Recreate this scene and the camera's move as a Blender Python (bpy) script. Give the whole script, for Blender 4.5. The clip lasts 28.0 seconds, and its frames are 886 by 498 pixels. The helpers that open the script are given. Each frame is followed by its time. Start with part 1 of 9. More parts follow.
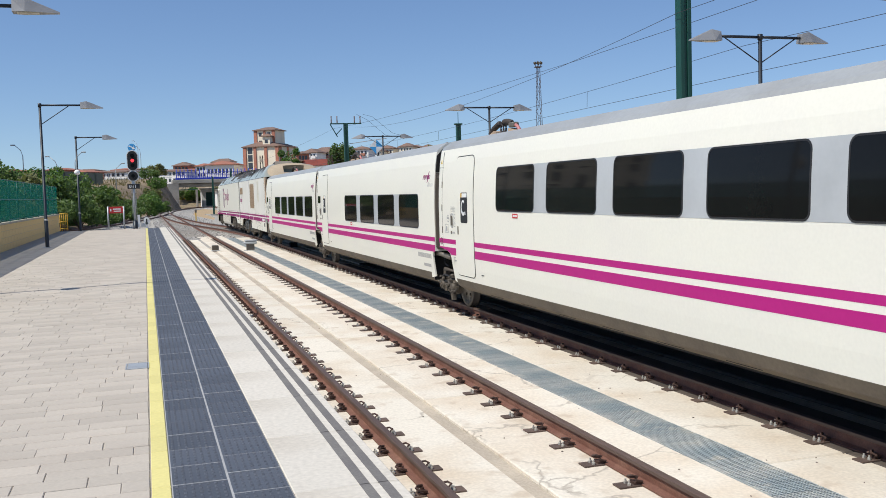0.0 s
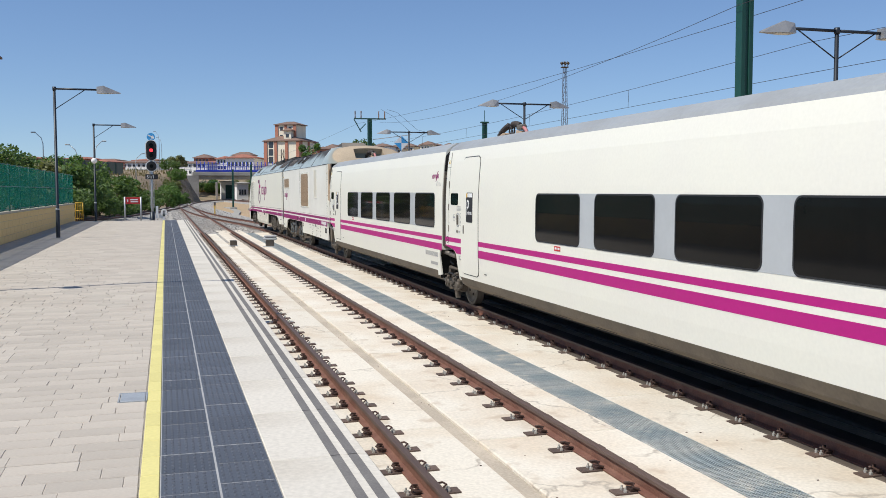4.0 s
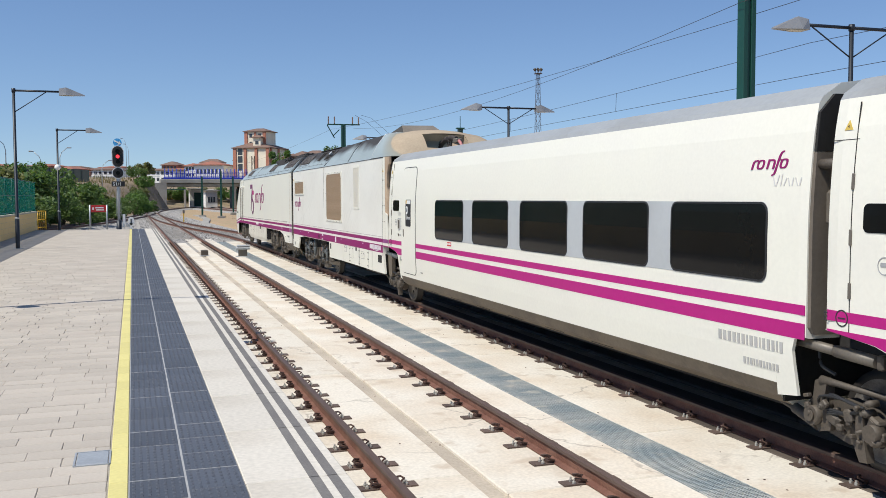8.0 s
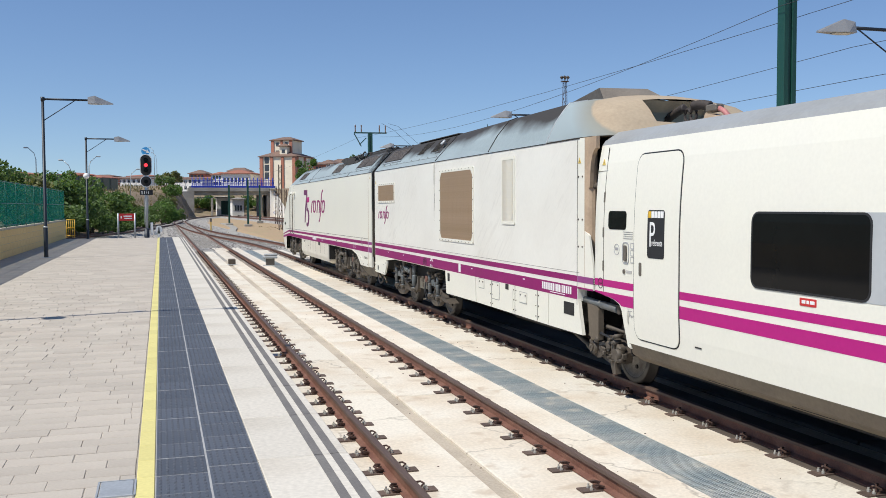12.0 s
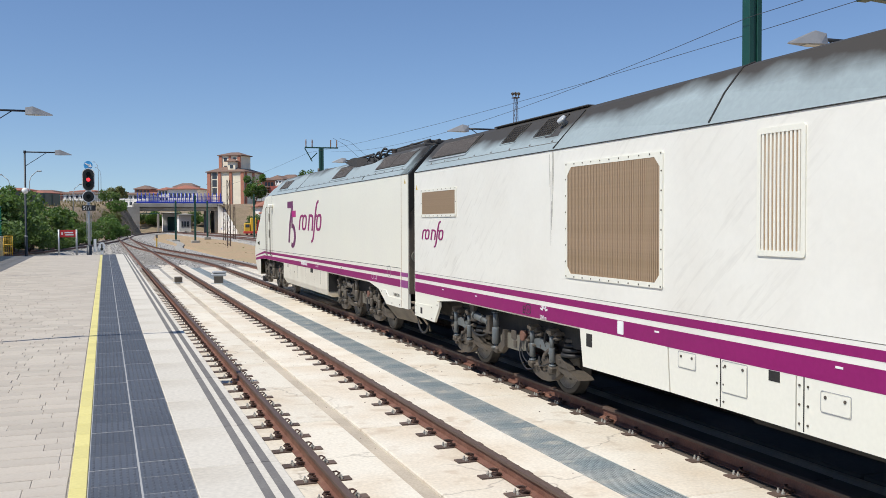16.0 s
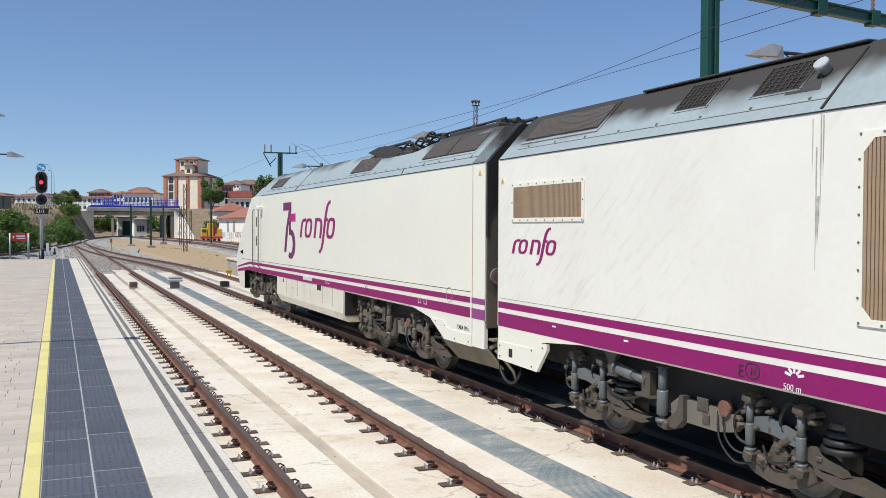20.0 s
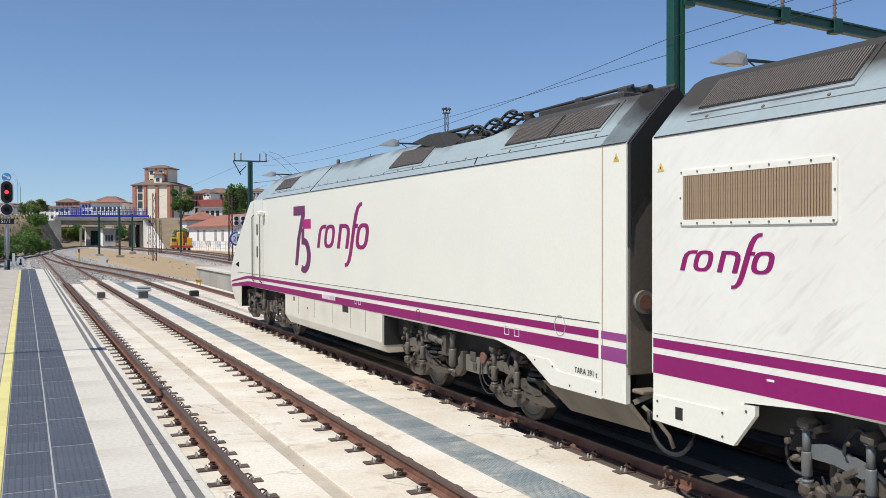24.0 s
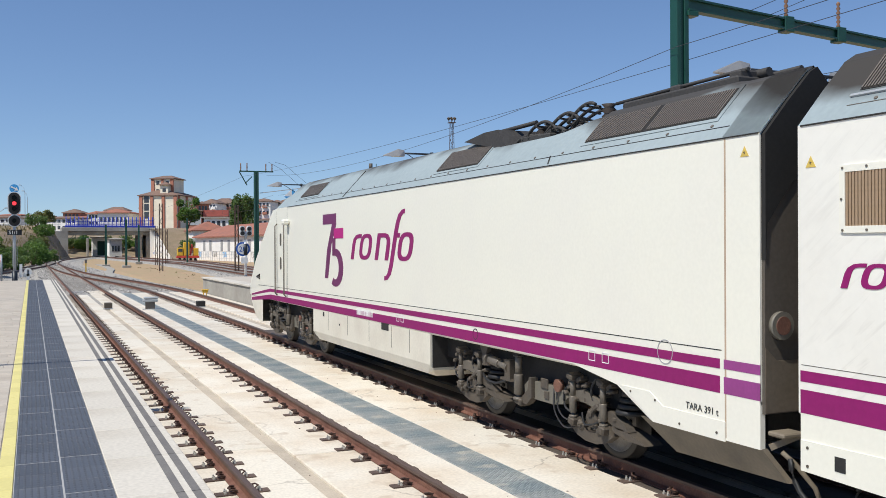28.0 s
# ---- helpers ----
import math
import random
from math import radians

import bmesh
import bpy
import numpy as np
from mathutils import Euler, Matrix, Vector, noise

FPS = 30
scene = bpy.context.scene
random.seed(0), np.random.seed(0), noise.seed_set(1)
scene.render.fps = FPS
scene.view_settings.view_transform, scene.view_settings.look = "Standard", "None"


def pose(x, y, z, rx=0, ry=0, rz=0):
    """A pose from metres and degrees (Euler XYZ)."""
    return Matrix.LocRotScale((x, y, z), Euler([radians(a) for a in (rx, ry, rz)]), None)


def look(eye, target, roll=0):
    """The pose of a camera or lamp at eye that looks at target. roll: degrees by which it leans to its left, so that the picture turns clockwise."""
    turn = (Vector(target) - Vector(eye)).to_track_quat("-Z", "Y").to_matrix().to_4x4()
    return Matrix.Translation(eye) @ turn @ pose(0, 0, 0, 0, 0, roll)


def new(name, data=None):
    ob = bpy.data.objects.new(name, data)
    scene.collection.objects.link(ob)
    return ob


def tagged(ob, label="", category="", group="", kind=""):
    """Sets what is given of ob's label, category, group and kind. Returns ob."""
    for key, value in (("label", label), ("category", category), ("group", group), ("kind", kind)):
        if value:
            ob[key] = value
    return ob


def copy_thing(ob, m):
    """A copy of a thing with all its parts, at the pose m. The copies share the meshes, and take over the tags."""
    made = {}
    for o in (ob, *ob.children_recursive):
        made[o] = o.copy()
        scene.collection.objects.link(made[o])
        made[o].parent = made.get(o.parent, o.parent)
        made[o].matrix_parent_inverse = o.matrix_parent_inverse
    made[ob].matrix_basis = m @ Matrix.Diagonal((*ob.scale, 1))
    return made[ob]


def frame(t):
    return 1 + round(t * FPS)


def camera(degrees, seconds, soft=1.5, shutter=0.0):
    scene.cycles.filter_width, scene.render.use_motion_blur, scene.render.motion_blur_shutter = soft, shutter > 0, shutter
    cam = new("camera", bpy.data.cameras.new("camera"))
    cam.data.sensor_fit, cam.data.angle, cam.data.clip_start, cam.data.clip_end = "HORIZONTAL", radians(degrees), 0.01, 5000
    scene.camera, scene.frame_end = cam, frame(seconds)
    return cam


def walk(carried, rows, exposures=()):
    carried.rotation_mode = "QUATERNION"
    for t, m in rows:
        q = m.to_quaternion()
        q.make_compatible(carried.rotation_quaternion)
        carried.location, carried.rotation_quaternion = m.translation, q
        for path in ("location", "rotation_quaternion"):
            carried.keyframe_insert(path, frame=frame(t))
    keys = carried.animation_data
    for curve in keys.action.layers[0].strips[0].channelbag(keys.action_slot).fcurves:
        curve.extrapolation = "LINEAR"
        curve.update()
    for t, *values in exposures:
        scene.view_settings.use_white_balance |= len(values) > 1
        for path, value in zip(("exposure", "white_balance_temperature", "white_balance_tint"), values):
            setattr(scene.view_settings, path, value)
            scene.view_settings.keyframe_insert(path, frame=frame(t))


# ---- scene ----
cam = camera(51.1, 28.0, 0.75)
PATH = [
    (0, (0.072, -0.13, 2.345), (0.679, 1.772, 2.22), -1.7),
    (0.5, (0.135, 0.091, 2.33), (0.742, 1.992, 2.197), -1.8),
    (1, (0.177, 0.324, 2.325), (0.745, 2.237, 2.19), -0.9),
    (1.5, (0.169, 0.585, 2.332), (0.739, 2.497, 2.192), -0.8),
    (2, (0.143, 0.826, 2.342), (0.73, 2.734, 2.211), -1.3),
    (2.5, (0.179, 1.07, 2.344), (0.75, 2.982, 2.216), -1.3),
    (3, (0.203, 1.333, 2.343), (0.735, 3.257, 2.214), -0.6),
    (3.5, (0.196, 1.583, 2.342), (0.757, 3.499, 2.217), -0.4),
    (5.5, (0.234, 2.319, 2.365), (0.816, 4.228, 2.23), 0.2),
    (6, (0.195, 2.508, 2.356), (0.8, 4.411, 2.228), -0.2),
    (6.5, (0.181, 2.731, 2.357), (0.75, 4.644, 2.237), -0.2),
    (7, (0.182, 2.96, 2.355), (0.736, 4.879, 2.237), 0.5),
    (7.5, (0.185, 3.168, 2.353), (0.8, 5.068, 2.248), 0.2),
    (8, (0.197, 3.316, 2.348), (0.83, 5.209, 2.237), -0.2),
    (8.5, (0.203, 3.378, 2.357), (0.82, 5.277, 2.251), 0.3),
    (9, (0.208, 3.379, 2.363), (0.813, 5.282, 2.262), 0.1),
    (9.5, (0.21, 3.346, 2.368), (0.819, 5.249, 2.269), -0.1),
    (10, (0.213, 3.314, 2.367), (0.824, 5.217, 2.278), -0.1),
    (10.5, (0.185, 3.32, 2.363), (0.799, 5.222, 2.284), -0.1),
    (11, (0.159, 3.393, 2.352), (0.783, 5.291, 2.266), -0.6),
    (11.5, (0.178, 3.573, 2.356), (0.795, 5.472, 2.257), -0.6),
    (12, (0.198, 3.808, 2.362), (0.78, 5.719, 2.269), -0.2),
    (12.5, (0.203, 4.052, 2.358), (0.779, 5.965, 2.267), -0.3),
    (13, (0.218, 4.265, 2.347), (0.806, 6.175, 2.262), -1.1),
    (13.5, (0.239, 4.404, 2.348), (0.82, 6.316, 2.277), -1.1),
    (15.5, (0.267, 4.699, 2.359), (0.89, 6.599, 2.301), -0.4),
    (16, (0.266, 4.744, 2.362), (0.951, 6.622, 2.303), -0.2),
    (16.5, (0.263, 4.769, 2.357), (0.976, 6.637, 2.297), -0.2),
    (17, (0.252, 4.783, 2.351), (0.98, 6.645, 2.291), 0.1),
    (17.5, (0.251, 4.783, 2.355), (0.986, 6.642, 2.297), 0.1),
    (18, (0.245, 4.777, 2.358), (0.981, 6.636, 2.303), 0.1),
    (18.5, (0.242, 4.776, 2.359), (0.977, 6.636, 2.307), 0.1),
    (19, (0.238, 4.781, 2.365), (0.981, 6.638, 2.317), 0.2),
    (19.5, (0.239, 4.787, 2.36), (0.996, 6.638, 2.314), 0.3),
    (20, (0.247, 4.792, 2.356), (1.015, 6.638, 2.312), 0.3),
    (20.5, (0.243, 4.789, 2.358), (1.027, 6.628, 2.317), 0.4),
    (21, (0.238, 4.779, 2.359), (1.032, 6.615, 2.323), 0.3),
    (21.5, (0.24, 4.771, 2.365), (1.051, 6.598, 2.331), 0.3),
    (23.5, (0.285, 4.747, 2.357), (1.152, 6.549, 2.329), -0.2),
    (24, (0.289, 4.756, 2.355), (1.112, 6.578, 2.327), -0.1),
    (24.5, (0.293, 4.768, 2.356), (1.091, 6.602, 2.329), -0.1),
    (25, (0.299, 4.77, 2.357), (1.09, 6.607, 2.33), -0.0),
    (25.5, (0.301, 4.769, 2.359), (1.089, 6.606, 2.329), 0.0),
    (26, (0.294, 4.747, 2.367), (1.086, 6.583, 2.342), -0.2),
    (26.5, (0.28, 4.719, 2.377), (1.077, 6.553, 2.358), -0.3),
    (27, (0.258, 4.694, 2.387), (1.06, 6.526, 2.373), -0.2),
    (27.5, (0.259, 4.684, 2.38), (1.065, 6.514, 2.37), -0.3),
    (28, (0.268, 4.683, 2.371), (1.08, 6.511, 2.363), -0.3),
]
walk(cam, [(t, look(eye, target, roll)) for t, eye, target, roll in PATH])

# ---- world, sun ----
SUN_DIR = Vector((0.505, 0.148, -0.80)).normalized()      # the way the sunlight travels
world = bpy.data.worlds.new("World")
scene.world = world
world.use_nodes = True
wn = world.node_tree.nodes
sky = wn.new("ShaderNodeTexSky")
sky.sky_type, sky.sun_disc = "NISHITA", False
sky.sun_elevation = math.asin(-SUN_DIR.z)
sky.sun_rotation = math.atan2(-SUN_DIR.x, -SUN_DIR.y)
sky.altitude, sky.air_density, sky.dust_density, sky.ozone_density = 900, 1.15, 0.0, 1.5
wn["Background"].inputs["Strength"].default_value = 0.0945
tone = wn.new("ShaderNodeMix")                            # clear dry summer air: a deeper blue
tone.data_type, tone.blend_type = "RGBA", "MULTIPLY"
tone.inputs["Factor"].default_value, tone.inputs["B"].default_value = 1.0, (0.895, 1.01, 1.215, 1)
above = wn.new("ShaderNodeTexCoord")                      # thin dry haze: the horizon stays blue
lift, unit = wn.new("ShaderNodeVectorMath"), wn.new("ShaderNodeVectorMath")
lift.operation, unit.operation = "ADD", "NORMALIZE"
lift.inputs[1].default_value = (0, 0, 0.043)
world.node_tree.links.new(above.outputs["Generated"], lift.inputs[0])
world.node_tree.links.new(lift.outputs["Vector"], unit.inputs[0])
world.node_tree.links.new(unit.outputs["Vector"], sky.inputs["Vector"])
world.node_tree.links.new(sky.outputs["Color"], tone.inputs["A"])
world.node_tree.links.new(tone.outputs["Result"], wn["Background"].inputs["Color"])
sun = new("sun", bpy.data.lights.new("sun", "SUN"))
sun.data.energy, sun.data.angle, sun.data.color = 4.7, radians(0.53), (1.0, 0.962, 0.875)
sun.matrix_world = look((0, 0, 40), Vector((0, 0, 40)) + SUN_DIR)


# ---- materials ----
def mat(name, color, rough=0.6, metal=0.0, var=0.12, scale=6.0, fine=60.0, bump=0.0, tint=None, amount=0.5,
        spec=0.5, rand=0.0, stretch=None, emit=0.0):
    """A node material: base colour, two scales of variation towards tint, fine relief."""
    m = bpy.data.materials.new(name)
    m.use_nodes = True
    nt, n = m.node_tree, m.node_tree.nodes
    link = nt.links.new
    b = n["Principled BSDF"]
    b.inputs["Roughness"].default_value, b.inputs["Metallic"].default_value = rough, metal
    b.inputs["Specular IOR Level"].default_value = spec
    co = n.new("ShaderNodeTexCoord")
    vec = co.outputs["Object"]
    if stretch:
        mp = n.new("ShaderNodeMapping")
        mp.inputs["Scale"].default_value = stretch
        link(vec, mp.inputs["Vector"])
        vec = mp.outputs["Vector"]
    big, small = n.new("ShaderNodeTexNoise"), n.new("ShaderNodeTexNoise")
    for t, s, d in ((big, scale, 6), (small, fine, 3)):
        t.inputs["Scale"].default_value, t.inputs["Detail"].default_value = s, d
        link(vec, t.inputs["Vector"])
    ramp = n.new("ShaderNodeMapRange")
    ramp.inputs["From Min"].default_value, ramp.inputs["From Max"].default_value = 0.42, 0.72
    ramp.inputs["To Max"].default_value = amount
    link(big.outputs["Fac"], ramp.inputs["Value"])
    mix = n.new("ShaderNodeMix")
    mix.data_type = "RGBA"
    tint = tint or tuple(c * 0.72 for c in color)
    mix.inputs["A"].default_value, mix.inputs["B"].default_value = (*color, 1), (*tint, 1)
    link(ramp.outputs["Result"], mix.inputs["Factor"])
    hsv = n.new("ShaderNodeHueSaturation")
    link(mix.outputs["Result"], hsv.inputs["Color"])
    val = n.new("ShaderNodeMapRange")
    val.inputs["From Min"].default_value, val.inputs["From Max"].default_value = 0.3, 0.7
    val.inputs["To Min"].default_value, val.inputs["To Max"].default_value = 1 - var, 1 + var
    link(small.outputs["Fac"], val.inputs["Value"])
    out = val.outputs["Result"]
    if rand:
        info, geo = n.new("ShaderNodeObjectInfo"), n.new("ShaderNodeNewGeometry")
        add = n.new("ShaderNodeMath")
        add.operation = "ADD"
        link(info.outputs["Random"], add.inputs[0])
        link(geo.outputs["Random Per Island"], add.inputs[1])
        frac = n.new("ShaderNodeMath")
        frac.operation = "FRACT"
        link(add.outputs[0], frac.inputs[0])
        rr = n.new("ShaderNodeMapRange")
        rr.inputs["To Min"].default_value, rr.inputs["To Max"].default_value = 1 - rand, 1 + rand
        link(frac.outputs[0], rr.inputs["Value"])
        mul = n.new("ShaderNodeMath")
        mul.operation = "MULTIPLY"
        link(out, mul.inputs[0])
        link(rr.outputs["Result"], mul.inputs[1])
        out = mul.outputs[0]
    link(out, hsv.inputs["Value"])
    link(hsv.outputs["Color"], b.inputs["Base Color"])
    if bump:
        bp = n.new("ShaderNodeBump")
        bp.inputs["Strength"].default_value, bp.inputs["Distance"].default_value = bump, 0.01
        link(small.outputs["Fac"], bp.inputs["Height"])
        link(bp.outputs["Normal"], b.inputs["Normal"])
    if emit:
        b.inputs["Emission Color"].default_value, b.inputs["Emission Strength"].default_value = (*color, 1), emit
    return m


def leafy(name, color, tint):
    """Foliage: colour that varies leaf by leaf, with some light passing through."""
    m = mat(name, color, 0.55, var=0.2, scale=1.2, fine=9, tint=tint, amount=1.0, rand=0.35, spec=0.3)
    n, link = m.node_tree.nodes, m.node_tree.links.new
    tr, ad = n.new("ShaderNodeBsdfTranslucent"), n.new("ShaderNodeMixShader")
    ad.inputs["Fac"].default_value = 0.3
    tr.inputs["Color"].default_value = (color[0] * 1.6, color[1] * 1.7, color[2] * 0.8, 1)
    link(n["Principled BSDF"].outputs["BSDF"], ad.inputs[1])
    link(tr.outputs["BSDF"], ad.inputs[2])
    link(ad.outputs["Shader"], n["Material Output"].inputs["Surface"])
    return m


M = {}
M["white"] = mat("train_white", (0.80, 0.78, 0.678), 0.35, var=0.02, scale=0.7, fine=25, tint=(0.76, 0.73, 0.66), amount=0.5)
M["white_dirty"] = mat("train_white_sooty", (0.80, 0.78, 0.71), 0.38, var=0.015, scale=0.8, fine=14, tint=(0.70, 0.665, 0.59), amount=0.5)
M["cream"] = mat("skirt_cream", (0.72, 0.68, 0.58), 0.42, var=0.04, scale=1.4, fine=25, tint=(0.55, 0.49, 0.40), amount=0.5)
M["roof_coach"] = mat("coach_roof_grey", (0.33, 0.345, 0.35), 0.45, var=0.05, scale=1.0, fine=20, tint=(0.26, 0.26, 0.25), amount=0.6)
def smeared(m, color, turn, amount, reach=(0.55, 0.80)):
    """Soft grime smears blown back along a slanting direction, in a few broad patches."""
    n, link = m.node_tree.nodes, m.node_tree.links.new
    b = n["Principled BSDF"]
    src = b.inputs["Base Color"].links[0].from_socket
    co, mp, no, patch = n.new("ShaderNodeTexCoord"), n.new("ShaderNodeMapping"), n.new("ShaderNodeTexNoise"), n.new("ShaderNodeTexNoise")
    mp.inputs["Rotation"].default_value = (radians(turn), 0, 0)
    sc = n.new("ShaderNodeMapping")
    sc.inputs["Scale"].default_value = (1, 0.9, 8.0)
    link(mp.outputs["Vector"], sc.inputs["Vector"])
    no.inputs["Scale"].default_value, no.inputs["Detail"].default_value, no.inputs["Distortion"].default_value = 2.2, 8, 0.5
    patch.inputs["Scale"].default_value = 0.45
    link(co.outputs["Object"], mp.inputs["Vector"])
    link(sc.outputs["Vector"], no.inputs["Vector"])
    link(co.outputs["Object"], patch.inputs["Vector"])
    r1, r2, mul, mx = n.new("ShaderNodeMapRange"), n.new("ShaderNodeMapRange"), n.new("ShaderNodeMath"), n.new("ShaderNodeMix")
    r1.inputs["From Min"].default_value, r1.inputs["From Max"].default_value = reach
    r2.inputs["From Min"].default_value, r2.inputs["From Max"].default_value, r2.inputs["To Max"].default_value = 0.42, 0.62, amount
    link(no.outputs["Fac"], r1.inputs["Value"])
    link(patch.outputs["Fac"], r2.inputs["Value"])
    mul.operation, mx.data_type = "MULTIPLY", "RGBA"
    link(r1.outputs["Result"], mul.inputs[0])
    link(r2.outputs["Result"], mul.inputs[1])
    link(mul.outputs[0], mx.inputs["Factor"])
    link(src, mx.inputs["A"])
    mx.inputs["B"].default_value = (*color, 1)
    link(mx.outputs["Result"], b.inputs["Base Color"])


def worn(m, line, stain, scale=0.5, width=0.006, spot=0.0):
    """Fine wandering cracks and sharper stained spots, shifted from piece to piece."""
    n, link = m.node_tree.nodes, m.node_tree.links.new
    b = n["Principled BSDF"]
    src = b.inputs["Base Color"].links[0].from_socket
    co, info, off, warp, add, vo = (n.new("ShaderNode" + k) for k in ("TexCoord", "ObjectInfo", "VectorMath", "TexNoise", "VectorMath", "TexVoronoi"))
    scl = n.new("ShaderNodeMath")
    scl.operation = "MULTIPLY"
    scl.inputs[1].default_value = 53.0
    link(info.outputs["Random"], scl.inputs[0])
    link(co.outputs["Object"], off.inputs[0])
    link(scl.outputs[0], off.inputs[1])
    warp.inputs["Scale"].default_value, warp.inputs["Detail"].default_value = 1.6, 6
    link(off.outputs["Vector"], warp.inputs["Vector"])
    add.operation = "MULTIPLY_ADD"
    link(warp.outputs["Color"], add.inputs[0])
    add.inputs[1].default_value = (0.9, 0.9, 0.9)
    link(off.outputs["Vector"], add.inputs[2])
    vo.feature = "DISTANCE_TO_EDGE"
    vo.inputs["Scale"].default_value = scale
    link(add.outputs["Vector"], vo.inputs["Vector"])
    gate, edge, mul = n.new("ShaderNodeMapRange"), n.new("ShaderNodeMapRange"), n.new("ShaderNodeMath")
    edge.inputs["From Min"].default_value, edge.inputs["From Max"].default_value = 0.0, width
    edge.inputs["To Min"].default_value, edge.inputs["To Max"].default_value = 0.8, 0.0
    link(vo.outputs["Distance"], edge.inputs["Value"])
    part_noise = n.new("ShaderNodeTexNoise")
    part_noise.inputs["Scale"].default_value = 0.6
    link(off.outputs["Vector"], part_noise.inputs["Vector"])
    gate.inputs["From Min"].default_value, gate.inputs["From Max"].default_value = 0.47, 0.56
    link(part_noise.outputs["Fac"], gate.inputs["Value"])
    mul.operation = "MULTIPLY"
    link(edge.outputs["Result"], mul.inputs[0])
    link(gate.outputs["Result"], mul.inputs[1])
    mx = n.new("ShaderNodeMix")
    mx.data_type = "RGBA"
    link(mul.outputs[0], mx.inputs["Factor"])
    link(src, mx.inputs["A"])
    mx.inputs["B"].default_value = (*line, 1)
    out = mx.outputs["Result"]
    if spot:
        sp, sr, m2 = n.new("ShaderNodeTexNoise"), n.new("ShaderNodeMapRange"), n.new("ShaderNodeMix")
        sp.inputs["Scale"].default_value, sp.inputs["Detail"].default_value = 3.2, 9
        link(off.outputs["Vector"], sp.inputs["Vector"])
        sr.inputs["From Min"].default_value, sr.inputs["From Max"].default_value, sr.inputs["To Max"].default_value = 0.58, 0.70, spot
        link(sp.outputs["Fac"], sr.inputs["Value"])
        m2.data_type = "RGBA"
        link(sr.outputs["Result"], m2.inputs["Factor"])
        link(out, m2.inputs["A"])
        m2.inputs["B"].default_value = (*stain, 1)
        out = m2.outputs["Result"]
    link(out, b.inputs["Base Color"])


smeared(M["white_dirty"], (0.40, 0.37, 0.325), 40, 0.32, (0.53, 0.76))
M["underside"] = mat("coach_underside", (0.155, 0.122, 0.085), 0.75, var=0.1, scale=2, fine=25, tint=(0.10, 0.08, 0.058), amount=0.8)


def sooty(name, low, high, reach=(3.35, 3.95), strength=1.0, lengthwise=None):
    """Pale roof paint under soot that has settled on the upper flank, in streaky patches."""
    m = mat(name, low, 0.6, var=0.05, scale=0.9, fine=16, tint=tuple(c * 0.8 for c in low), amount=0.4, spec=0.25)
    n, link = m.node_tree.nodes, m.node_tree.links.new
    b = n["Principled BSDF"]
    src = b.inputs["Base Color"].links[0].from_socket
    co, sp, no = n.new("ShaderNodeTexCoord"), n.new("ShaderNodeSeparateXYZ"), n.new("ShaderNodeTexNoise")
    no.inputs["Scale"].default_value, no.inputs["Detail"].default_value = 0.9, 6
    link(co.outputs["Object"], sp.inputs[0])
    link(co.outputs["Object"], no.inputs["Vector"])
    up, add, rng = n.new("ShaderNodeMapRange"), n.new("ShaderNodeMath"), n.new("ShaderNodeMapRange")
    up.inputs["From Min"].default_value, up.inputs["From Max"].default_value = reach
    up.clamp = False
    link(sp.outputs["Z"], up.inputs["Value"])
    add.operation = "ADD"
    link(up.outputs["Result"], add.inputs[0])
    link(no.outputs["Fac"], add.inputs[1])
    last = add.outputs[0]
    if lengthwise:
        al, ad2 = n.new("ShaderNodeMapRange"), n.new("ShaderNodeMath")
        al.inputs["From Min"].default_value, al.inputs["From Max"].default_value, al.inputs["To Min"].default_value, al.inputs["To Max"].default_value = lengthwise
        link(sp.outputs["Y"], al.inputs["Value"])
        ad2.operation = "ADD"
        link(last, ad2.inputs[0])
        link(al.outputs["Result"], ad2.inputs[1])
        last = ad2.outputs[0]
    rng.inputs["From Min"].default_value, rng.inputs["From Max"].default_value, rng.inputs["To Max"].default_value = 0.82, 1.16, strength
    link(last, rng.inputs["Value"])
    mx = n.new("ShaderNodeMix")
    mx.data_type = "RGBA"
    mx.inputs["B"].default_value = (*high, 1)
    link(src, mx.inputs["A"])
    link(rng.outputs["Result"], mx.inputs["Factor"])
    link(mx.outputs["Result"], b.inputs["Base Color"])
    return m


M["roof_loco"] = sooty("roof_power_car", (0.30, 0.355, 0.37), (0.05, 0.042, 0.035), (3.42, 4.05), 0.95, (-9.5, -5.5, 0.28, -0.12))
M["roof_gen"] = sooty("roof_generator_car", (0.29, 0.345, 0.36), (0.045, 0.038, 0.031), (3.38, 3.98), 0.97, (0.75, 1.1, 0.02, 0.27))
M["dome"] = mat("rear_dome_paint", (0.43, 0.345, 0.245), 0.7, var=0.06, scale=1.6, fine=22, tint=(0.34, 0.26, 0.18), amount=0.7, spec=0.25)
n, link = M["dome"].node_tree.nodes, M["dome"].node_tree.links.new
co, sp, up, edge, paint, olive = (n.new("ShaderNode" + k) for k in ("TexCoord", "SeparateXYZ", "Math", "MapRange", "Mix", "MapRange"))
stain = n.new("ShaderNodeMix")
link(co.outputs["Object"], sp.inputs[0])
up.operation = "MULTIPLY_ADD"                              # the border between dust and paint leans forward with height
link(sp.outputs["Z"], up.inputs[0])
up.inputs[1].default_value = -1.8
link(sp.outputs["Y"], up.inputs[2])
for rng, a, b in ((edge, -12.56, -12.50), (olive, -12.5, -11.95)):
    rng.inputs["From Min"].default_value, rng.inputs["From Max"].default_value = a, b
    link(up.outputs[0], rng.inputs["Value"])
